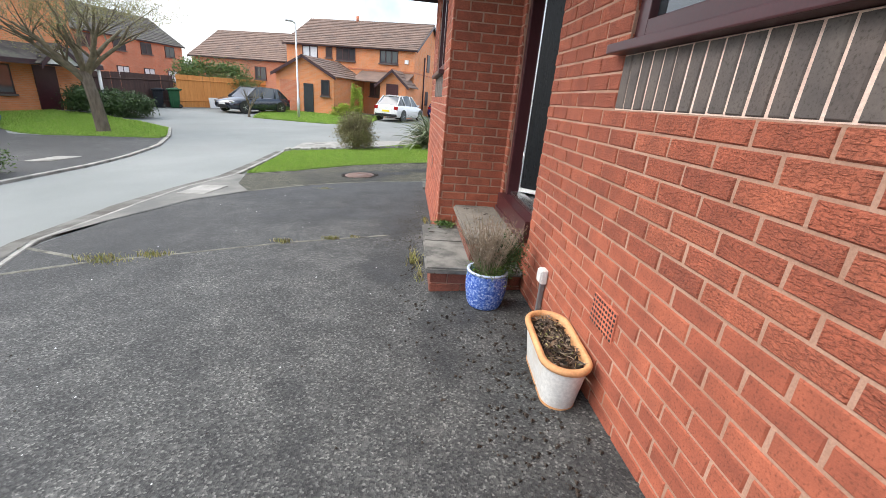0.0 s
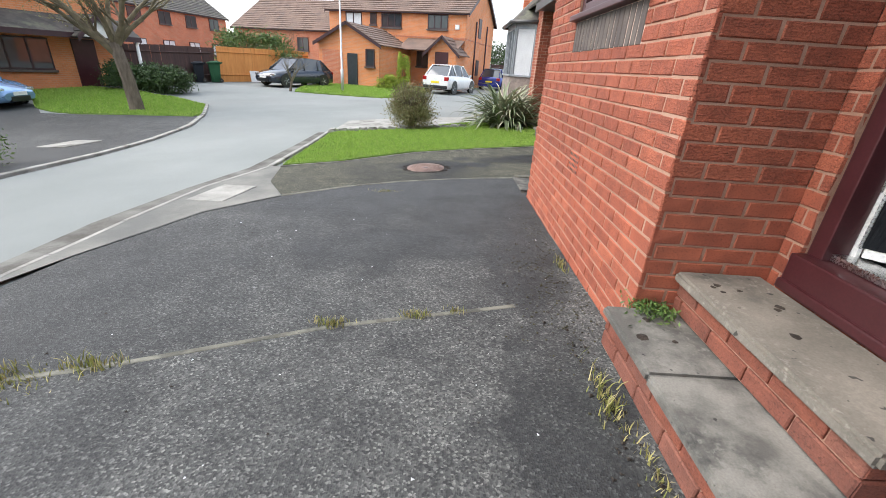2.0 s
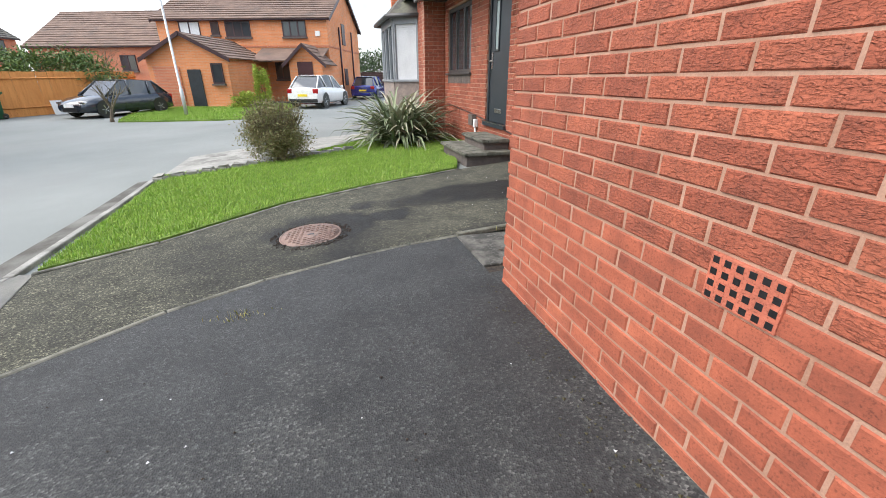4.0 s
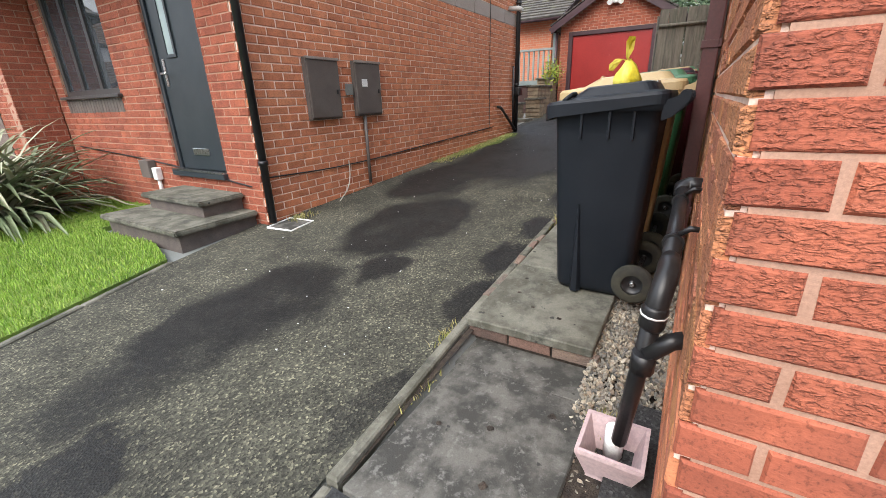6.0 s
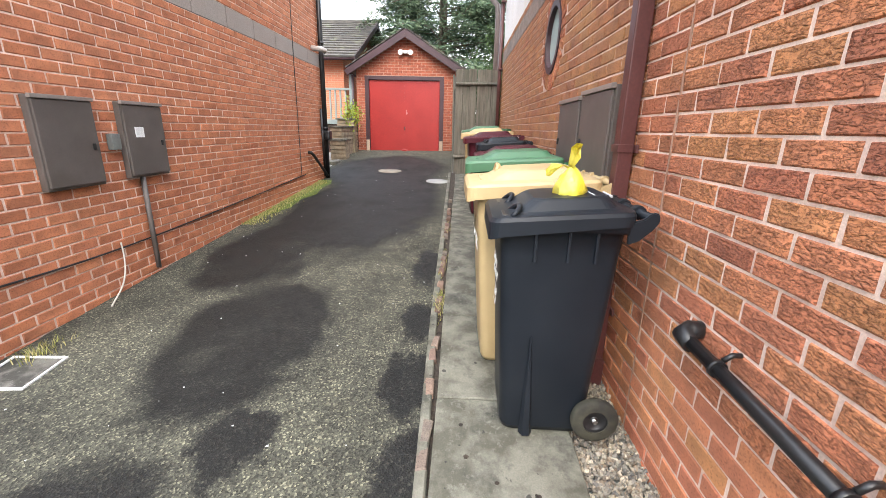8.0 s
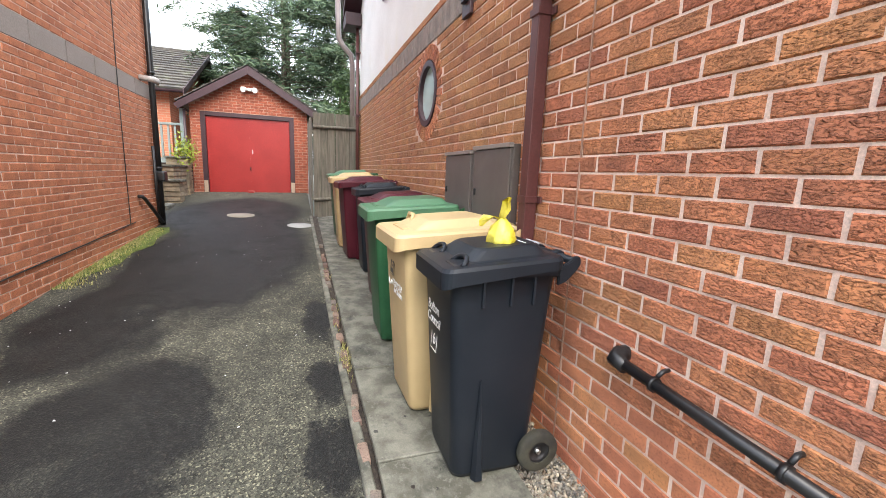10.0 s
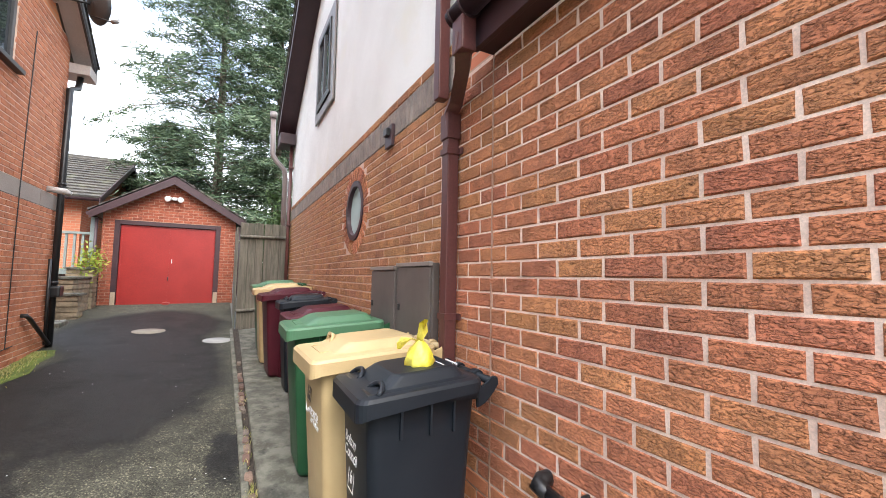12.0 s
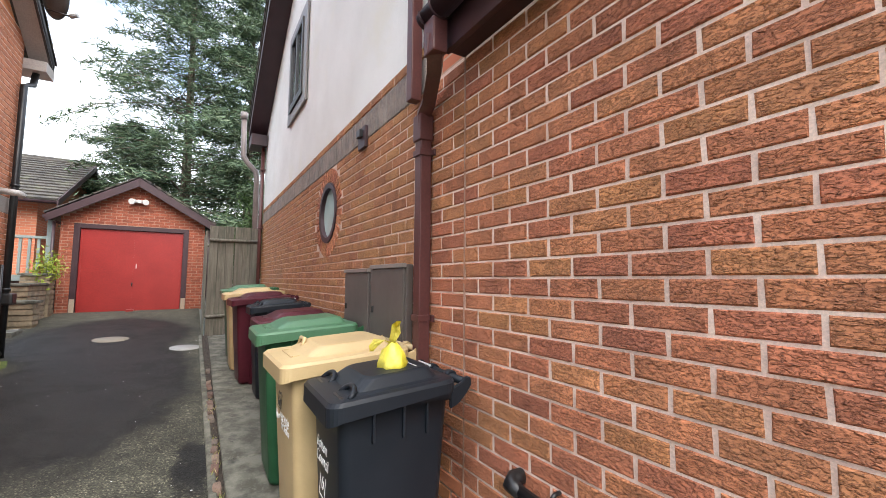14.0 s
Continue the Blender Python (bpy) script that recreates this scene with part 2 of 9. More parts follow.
M["step_brick"] = brick_mat("doorstep_brick", [(0.19, 0.062, 0.040), (0.24, 0.078, 0.048), (0.16, 0.056, 0.038), (0.21, 0.085, 0.06)], True, 0.3)
M["far_brick"] = brick_far("brick_distant", ((0.62, 0.22, 0.085), (0.70, 0.265, 0.11)), (0.55, 0.35, 0.23))
M["far_brick2"] = brick_far("brick_distant_dark", ((0.46, 0.15, 0.08), (0.55, 0.185, 0.095)), (0.46, 0.31, 0.22))
M["mortar"] = surf("mortar", (0.68, 0.49, 0.40), (0.84, 0.65, 0.54), 5, 0.9, 0.4, 150, dist=0.003)
M["mortar_front"] = surf("mortar_red_tinted", (0.34, 0.192, 0.13), (0.44, 0.265, 0.19), 5, 0.9, 0.4, 150, dist=0.003)
M["crossing"] = surf("pavement_worn", (0.10, 0.10, 0.092), (0.18, 0.176, 0.155), 1.6, 0.88, 0.4, 110, dirt=(0.10, 0.10, 0.09))
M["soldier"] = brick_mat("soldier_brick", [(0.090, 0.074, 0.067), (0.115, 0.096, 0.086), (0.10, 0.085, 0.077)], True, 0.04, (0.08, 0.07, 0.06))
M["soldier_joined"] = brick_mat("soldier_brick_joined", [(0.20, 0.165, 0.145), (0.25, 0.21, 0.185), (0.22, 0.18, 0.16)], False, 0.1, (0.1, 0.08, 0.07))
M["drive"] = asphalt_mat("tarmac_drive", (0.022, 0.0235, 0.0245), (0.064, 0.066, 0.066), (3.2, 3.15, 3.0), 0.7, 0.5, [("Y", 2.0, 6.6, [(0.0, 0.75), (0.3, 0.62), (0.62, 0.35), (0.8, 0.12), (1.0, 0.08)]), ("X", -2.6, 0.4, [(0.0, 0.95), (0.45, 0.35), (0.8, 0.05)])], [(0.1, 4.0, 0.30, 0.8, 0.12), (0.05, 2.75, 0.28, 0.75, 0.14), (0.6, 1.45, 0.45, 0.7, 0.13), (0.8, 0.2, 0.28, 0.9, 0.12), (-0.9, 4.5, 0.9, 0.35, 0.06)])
POOLS = [(2.75, 8.15, 0.95, 0.52, 0.16), (3.9, 8.45, 0.6, 0.35, 0.12), (1.85, 7.77, 0.26, 0.2, 0.16), (1.05, 8.15, 0.75, 0.45, 0.136), (0.4, 8.15, 0.5, 0.28, 0.104), (0.0, 7.74, 0.26, 0.18, 0.16), (-0.26, 8.22, 0.2, 0.15, 0.12), (-0.72, 7.62, 0.6, 0.5, 0.136), (-1.0, 7.2, 1.1, 0.8, 0.072), (1.65, 6.98, 0.34, 0.15, 0.144), (2.3, 7.02, 0.3, 0.16, 0.16), (2.95, 7.04, 0.3, 0.14, 0.16), (3.95, 7.04, 0.5, 0.13, 0.144), (6.6, 8.15, 2.6, 1.15, 0.2), (4.4, 8.75, 1.1, 0.55, 0.165), (4.4, 8.95, 0.9, 0.3, 0.104), (9.8, 8.4, 2.4, 1.4, 0.175), (0.75, 6.98, 0.25, 0.1, 0.12)]
M["side"] = asphalt_mat("tarmac_side_drive", (0.0105, 0.0105, 0.0098), (0.06, 0.0595, 0.047), (3.9, 3.8, 3.4), 0.62, 0.75, None, POOLS)
M["side"].node_tree.nodes["Principled BSDF"].inputs["Specular IOR Level"].default_value = 0.3
M["road"] = surf("road_tarmac", (0.155, 0.168, 0.16), (0.195, 0.208, 0.198), 0.35, 0.85, 0.4, 130, dist=0.003, dirt=(0.165, 0.17, 0.165))
M["concrete"] = surf("kerb_concrete", (0.20, 0.195, 0.175), (0.31, 0.30, 0.27), 3, 0.85, 0.4, 90, dirt=(0.11, 0.105, 0.09))
M["slab"] = surf("paving_slab", (0.075, 0.073, 0.054), (0.17, 0.165, 0.132), 6.5, 0.8, 0.5, 140, dist=0.004, dirt=(0.042, 0.043, 0.034), spread=(0.4, 0.6), spots=(0.19, 0.185, 0.155))
M["slab_dark"] = surf("paving_slab_dark", (0.036, 0.035, 0.030), (0.115, 0.11, 0.096), 9, 0.8, 0.5, 150, dist=0.004, dirt=(0.035, 0.034, 0.03), spread=(0.42, 0.6), spots=(0.19, 0.185, 0.17))
M["step"] = surf("step_stone", (0.15, 0.135, 0.112), (0.235, 0.21, 0.175), 4, 0.8, 0.35, 120, dist=0.003, dirt=(0.085, 0.08, 0.07), spots=(0.33, 0.305, 0.26))
M["step_dark"] = surf("step_stone_stained", (0.10, 0.096, 0.086), (0.225, 0.215, 0.19), 5.5, 0.8, 0.4, 130, dist=0.003, dirt=(0.05, 0.05, 0.046), spread=(0.4, 0.62), spots=(0.24, 0.235, 0.21))
M["gravel"] = brick_mat("gravel_stone", [(0.15, 0.145, 0.13), (0.30, 0.275, 0.22), (0.09, 0.09, 0.085), (0.46, 0.42, 0.33), (0.22, 0.17, 0.12), (0.13, 0.13, 0.125)], False, 0.1)
M["soil"] = surf("soil", (0.018, 0.013, 0.010), (0.06, 0.045, 0.032), 30, 0.95, 0.9, 140, dist=0.01)
M["moss"] = surf("moss", (0.05, 0.075, 0.014), (0.12, 0.16, 0.02), 9, 0.95, 0.8, 160, dist=0.008)
M["grass_ground"] = surf("lawn_ground", (0.11, 0.19, 0.025), (0.19, 0.29, 0.045), 1.6, 0.95, 0.9, 120, dist=0.02)
M["grass"] = brick_mat("grass_blades", [(0.13, 0.25, 0.025), (0.20, 0.35, 0.045), (0.26, 0.40, 0.06), (0.33, 0.40, 0.11)], False, 0.0, (0.1, 0.16, 0.03))
M["purple"] = surf("maroon_plastic", (0.050, 0.012, 0.014), (0.062, 0.016, 0.019), 5, 0.35, 0.03, 90)
M["purple_dark"] = surf("maroon_board", (0.035, 0.016, 0.020), (0.05, 0.022, 0.027), 4, 0.45, 0.05, 60)
M["pipe"] = surf("maroon_pipe", (0.085, 0.028, 0.026), (0.105, 0.036, 0.033), 5, 0.4, 0.04, 70)
M["black_door"] = surf("black_grained_door", (0.004, 0.0045, 0.006), (0.008, 0.009, 0.011), 4, 0.30, 0.6, 26, stretch=(6, 6, 0.7), dist=0.006)
M["black_door"].node_tree.nodes["Principled BSDF"].inputs["Specular IOR Level"].default_value = 0.25
M["white_trim"] = surf("white_plastic", (0.72, 0.72, 0.70), (0.80, 0.80, 0.78), 6, 0.4, 0.03, 90)
M["steel"] = surf("steel", (0.55, 0.55, 0.55), (0.66, 0.66, 0.66), 9, 0.28, 0.02, 120, metal=1.0)
M["black"] = surf("black_plastic", (0.010, 0.010, 0.011), (0.018, 0.018, 0.019), 7, 0.38, 0.05, 120)
M["rubber"] = surf("rubber", (0.018, 0.017, 0.014), (0.05, 0.047, 0.030), 14, 0.85, 0.3, 120)
M["render"] = surf("white_render", (0.74, 0.73, 0.70), (0.82, 0.815, 0.79), 1.2, 0.9, 0.35, 240, dist=0.002, dirt=(0.72, 0.70, 0.62))
M["meter"] = surf("brown_meter_box", (0.095, 0.080, 0.072), (0.125, 0.106, 0.096), 4, 0.5, 0.06, 140, dirt=(0.09, 0.075, 0.062))
M["slate_door"] = surf("slate_grey_door", (0.022, 0.030, 0.036), (0.03, 0.038, 0.045), 5, 0.4, 0.05, 80)
M["grey_frame"] = surf("grey_frame", (0.04, 0.038, 0.038), (0.055, 0.052, 0.05), 5, 0.4, 0.03, 80)
M["lightgrey"] = surf("grey_bay_frame", (0.22, 0.235, 0.25), (0.28, 0.295, 0.31), 5, 0.45, 0.03, 80)
M["garage_red"] = surf("red_painted_steel", (0.25, 0.017, 0.015), (0.30, 0.023, 0.02), 1.8, 0.38, 0.04, 40)
M["tile"] = surf("roof_tile", (0.055, 0.05, 0.046), (0.10, 0.088, 0.075), 3, 0.85, 0.4, 70, dirt=(0.13, 0.13, 0.09))
M["tile_brown"] = surf("roof_tile_brown", (0.13, 0.085, 0.065), (0.19, 0.125, 0.095), 1.5, 0.85, 0.4, 50, dirt=(0.11, 0.08, 0.065))
M["fence_old"] = surf("weathered_timber", (0.115, 0.105, 0.085), (0.20, 0.185, 0.15), 3, 0.85, 0.5, 45, stretch=(7, 7, 0.7), dirt=(0.09, 0.095, 0.07))
M["fence_orange"] = surf("orange_stained_timber", (0.55, 0.22, 0.055), (0.66, 0.29, 0.08), 2, 0.75, 0.3, 30, stretch=(5, 5, 0.6))
M["fence_brown"] = surf("dark_stained_timber", (0.05, 0.028, 0.024), (0.075, 0.04, 0.034), 2, 0.8, 0.3, 30, stretch=(5, 5, 0.6))
M["bark"] = surf("bark", (0.085, 0.066, 0.046), (0.15, 0.12, 0.085), 6, 0.95, 0.9, 40, stretch=(2, 2, 0.5), dist=0.02)
M["twig"] = surf("twig", (0.10, 0.082, 0.05), (0.17, 0.14, 0.085), 6, 0.9, 0.2, 60)
M["dead"] = surf("dry_stems", (0.19, 0.15, 0.105), (0.32, 0.26, 0.19), 20, 0.9, 0.2, 90)


def leaf_mat(name, tones, single=False):
    """Leaves that differ in tone, island by island, or object by object where each is single."""
    m, n, l, b = nodes_of(name)
    rnd = n.new("ShaderNodeObjectInfo").outputs["Random"] if single else n.new("ShaderNodeNewGeometry").outputs["Random Per Island"]
    l.new(ramp_of(n, l, rnd, [(i / (len(tones) - 1), c) for i, c in enumerate(tones)]), b.inputs["Base Color"])
    b.inputs["Roughness"].default_value = 0.6
    return m


M["leaf"] = leaf_mat("shrub_leaves", [(0.035, 0.075, 0.014), (0.07, 0.13, 0.022), (0.12, 0.18, 0.035)])
M["leaf_dark"] = leaf_mat("hedge_leaves", [(0.018, 0.04, 0.010), (0.035, 0.07, 0.016), (0.055, 0.10, 0.022)])
M["leaf_lime"] = leaf_mat("golden_leaves", [(0.16, 0.24, 0.02), (0.27, 0.34, 0.03), (0.34, 0.38, 0.05)])
M["needle"] = leaf_mat("conifer_needles", [(0.026, 0.055, 0.032), (0.055, 0.10, 0.05), (0.10, 0.155, 0.075), (0.15, 0.195, 0.11)])
M["bush_leaf"] = leaf_mat("brown_bush_leaves", [(0.11, 0.085, 0.035), (0.17, 0.14, 0.05), (0.15, 0.18, 0.06), (0.22, 0.17, 0.08)])
M["bud"] = leaf_mat("buds", [(0.17, 0.15, 0.06), (0.25, 0.22, 0.09), (0.22, 0.24, 0.08)])
M["flax"] = leaf_mat("flax_leaves", [(0.09, 0.12, 0.06), (0.16, 0.20, 0.10), (0.28, 0.29, 0.19), (0.38, 0.36, 0.26)])
M["flax_leaf"] = leaf_mat("flax_leaf", [(0.09, 0.12, 0.06), (0.16, 0.20, 0.10), (0.28, 0.29, 0.19), (0.38, 0.36, 0.26)], True)
M["weed"] = leaf_mat("weed_leaves", [(0.13, 0.15, 0.03), (0.24, 0.25, 0.06), (0.36, 0.32, 0.12), (0.42, 0.36, 0.18)])


def glass_mat(name, tint, rough):
    m, n, l, b = nodes_of(name)
    v = coords(n, l, (1, 1, 1), True)
    l.new(ramp_of(n, l, noise_tex(n, l, v, 1.3, 3), [(0.35, tint), (0.65, tuple(c * 1.4 for c in tint))]), b.inputs["Base Color"])
    b.inputs["Roughness"].default_value, b.inputs["Specular IOR Level"].default_value = rough, 0.9
    return m


M["glass"] = glass_mat("window_glass", (0.03, 0.035, 0.04), 0.03)
M["glass_frosted"] = glass_mat("frosted_glass", (0.25, 0.31, 0.31), 0.25)
M["glass_oval"] = glass_mat("pale_teal_frosted_glass", (0.42, 0.55, 0.53), 0.2)
M["blind"] = surf("white_blind", (0.62, 0.63, 0.64), (0.7, 0.71, 0.72), 3, 0.7, 0.1, 50)


def plain_paint(name, c, rough=0.35, metal=0.0, coat=0.0):
    return surf(name, c, tuple(v * 1.12 for v in c), 3, rough, 0.02, 60, metal=metal, coat=coat)


# ---- building blocks ----
def part(name, bm, mat, parent=None, label=""):
    me = bpy.data.meshes.new(name)
    bmesh.ops.recalc_face_normals(bm, faces=bm.faces)
    bm.to_mesh(me)
    bm.free()
    me.materials.append(mat)
    ob = new(name, me)
    ob.parent = parent
    if label:
        ob["label"] = label
    return ob


def mesh_part(name, verts, faces, mat, parent=None, label="", smooth=False):
    me = bpy.data.meshes.new(name)
    me.from_pydata(verts, [], faces)
    me.materials.append(mat)
    if smooth:
        me.polygons.foreach_set("use_smooth", [True] * len(me.polygons))
    ob = new(name, me)
    ob.parent = parent
    if label:
        ob["label"] = label
    return ob


def empty(name, at=(0, 0, 0), rz=0.0):
    ob = new(name)
    ob.matrix_basis = pose(*at, 0, 0, rz)
    return ob


def box(bm, x0, x1, y0, y1, z0, z1, bevel=0.0):
    r = bmesh.ops.create_cube(bm, size=1, matrix=Matrix.Translation(((x0 + x1) / 2, (y0 + y1) / 2, (z0 + z1) / 2)) @ Matrix.Diagonal((abs(x1 - x0), abs(y1 - y0), abs(z1 - z0), 1)))
    if bevel:
        es = {e for v in r["verts"] for e in v.link_edges}
        bmesh.ops.bevel(bm, geom=list(es), offset=bevel, segments=2, affect="EDGES", profile=0.6)
    return bm


def boxes(*specs, bevel=0.0):
    bm = bmesh.new()
    for s in specs:
        box(bm, *s, bevel=bevel)
    return bm


def tube(bm, pts, radii, sides=10, caps=True):
    """A round tube along points, with one radius or one for each point."""
    pts = [Vector(p) for p in pts]
    if isinstance(radii, (int, float)):
        radii = [radii] * len(pts)
    rings, ref = [], None
    for i, p in enumerate(pts):
        d = (pts[min(i + 1, len(pts) - 1)] - pts[max(i - 1, 0)]).normalized()
        if ref is None:
            ref = Vector((0, 0, 1)) if abs(d.z) < 0.9 else Vector((1, 0, 0))
        u = ref.cross(d).normalized()
        w = d.cross(u)
        ref = w
        rings.append([bm.verts.new(p + radii[i] * (math.cos(a) * u + math.sin(a) * w)) for a in (2 * math.pi * k / sides for k in range(sides))])
    for a, b in zip(rings, rings[1:]):
        for k in range(sides):
            bm.faces.new((a[k], a[(k + 1) % sides], b[(k + 1) % sides], b[k]))
    if caps:
        bm.faces.new(rings[0])
        bm.faces.new(rings[-1])
    return bm


def tubes(*specs, sides=10):
    bm = bmesh.new()
    for pts, r in specs:
        tube(bm, pts, r, sides)
    for f in bm.faces:
        f.smooth = len(f.verts) == 4
    return bm


def lathe(profile, sides=32, wobble=0.0, ribs=0):
    bm = bmesh.new()
    rings = []
    for r, z in profile:
        ring = []
        for k in range(sides):
            a = 2 * math.pi * k / sides
            q = r * (1 + (wobble * math.cos(ribs * a) if ribs else 0))
            ring.append(bm.verts.new((q * math.cos(a), q * math.sin(a), z)))
        rings.append(ring)
    for a, b in zip(rings, rings[1:]):
        for k in range(sides):
            f = bm.faces.new((a[k], a[(k + 1) % sides], b[(k + 1) % sides], b[k]))
            f.smooth = True
    return bm


def round_rect(hx, y0, y1, r, seg=4):
    out = []
    for cx, cy, a0 in ((hx - r, y1 - r, 0), (-hx + r, y1 - r, 90), (-hx + r, y0 + r, 180), (hx - r, y0 + r, 270)):
        for k in range(seg + 1):
            a = radians(a0 + 90 * k / seg)
            out.append((cx + r * math.cos(a), cy + r * math.sin(a)))
    return out


def loft(sections, close_bottom=True, close_top=True, smooth=False):
    """Sections: (outline, z) or (outline, function of x and y)."""
    bm = bmesh.new()
    rings = []
    for outline, z in sections:
        rings.append([bm.verts.new((x, y, z(x, y) if callable(z) else z)) for x, y in outline])
    for a, b in zip(rings, rings[1:]):
        for k in range(len(a)):
            f = bm.faces.new((a[k], a[(k + 1) % len(a)], b[(k + 1) % len(a)], b[k]))
            f.smooth = smooth
    if close_bottom:
        bm.faces.new(rings[0])
    if close_top:
        bm.faces.new(rings[-1])
    return bm


def prism(bm, outline, y0, y1):
    """An outline in x and z, drawn out from y0 to y1."""
    a = [bm.verts.new((x, y0, z)) for x, z in outline]
    b = [bm.verts.new((x, y1, z)) for x, z in outline]
    bm.faces.new(a)
    bm.faces.new(b)
    for k in range(len(a)):
        bm.faces.new((a[k], a[(k + 1) % len(a)], b[(k + 1) % len(a)], b[k]))
    return bm


def letters(name, text, size, mat, parent, m, label=""):
    cu = bpy.data.curves.new(name, "FONT")
    cu.body, cu.size, cu.extrude, cu.align_x, cu.align_y = text, size, 0.0008, "CENTER", "CENTER"
    tmp = bpy.data.objects.new(name, cu)
    me = bpy.data.meshes.new_from_object(tmp)
    bpy.data.objects.remove(tmp)
    me.materials.append(mat)
    ob = new(name, me)
    ob.parent = parent
    ob.matrix_basis = m
    if label:
        ob["label"] = label
    return ob


def thing(ob, label, category, group="", kind=""):
    return tagged(ob, label, category, group, kind)


# the lie of the land
def g(x, y):
    cy, dy = min(max(y, -3), 4.8), min(max(y, 4.8), 9.5) - 4.8
    z = -0.02 + 0.061 * (min(x, 14) - 1) - 0.03 * (cy - 0.3) - 0.015 * dy
    k, j = min(max((y - 12) / 12, 0), 1), min(max((y - 10) / 10, 0), 1)
    far = 0.012 * max(min(y, 36) - 20, 0)
    if x < -3.6:
        z0 = -0.02 + 0.061 * -4.6 - 0.03 * (cy - 0.3) - 0.015 * dy
        return z0 + (0.07 * (1 - k) + 0.006 * k) * max(x + 3.6, -9) + j * far
    return z * (1 - j) + j * (-0.48 + far)


def draped(name, outline, off, mat, step=0.5, parent=None, skirt=0.0, label=""):
    """A sheet over the ground inside an outline, off metres above it."""
    bm = bmesh.new()
    f = bm.faces.new([bm.verts.new((x, y, 0)) for x, y in outline])
    xs, ys = [p[0] for p in outline], [p[1] for p in outline]
    for lo, hi, ax in ((min(xs), max(xs), 0), (min(ys), max(ys), 1)):
        k = lo + step
        while k < hi:
            co, no = ((k, 0, 0), (1, 0, 0)) if ax == 0 else ((0, k, 0), (0, 1, 0))
            bmesh.ops.bisect_plane(bm, geom=bm.verts[:] + bm.edges[:] + bm.faces[:], plane_co=co, plane_no=no)
            k += step
    for v in bm.verts:
        v.co.z = g(v.co.x, v.co.y) + off
    if skirt:
        rim = [e for e in bm.edges if e.is_boundary]
        ex = bmesh.ops.extrude_edge_only(bm, edges=rim)
        for v in ex["geom"]:
            if isinstance(v, bmesh.types.BMVert):
                v.co.z -= skirt
    return part(name, bm, mat, parent, label)


def brick_mesh(length, height, seed):
    """One brick, its face towards +y: chamfered, a little uneven, open at the back."""
    rnd = random.Random(seed)
    h, w, e = length / 2, height / 2, 0.0045
    j = lambda a=0.0016: rnd.uniform(-a, a)
    v = []
    for d, n in ((e, 0.0), (0.0, -0.005), (0.0, -0.022)):
        for u, z in ((h - d, -w + d), (-h + d, -w + d), (-h + d, w - d), (h - d, w - d)):
            v.append((u + j(), n + (j(0.0022) if n == 0 else 0), z + j()))
    f = [(0, 1, 2, 3)]
    for a, b in ((0, 4), (4, 8)):
        f += [(a + (k + 1) % 4, a + k, b + k, b + (k + 1) % 4) for k in range(4)]
    return v, f


BRICK_DATA = {}


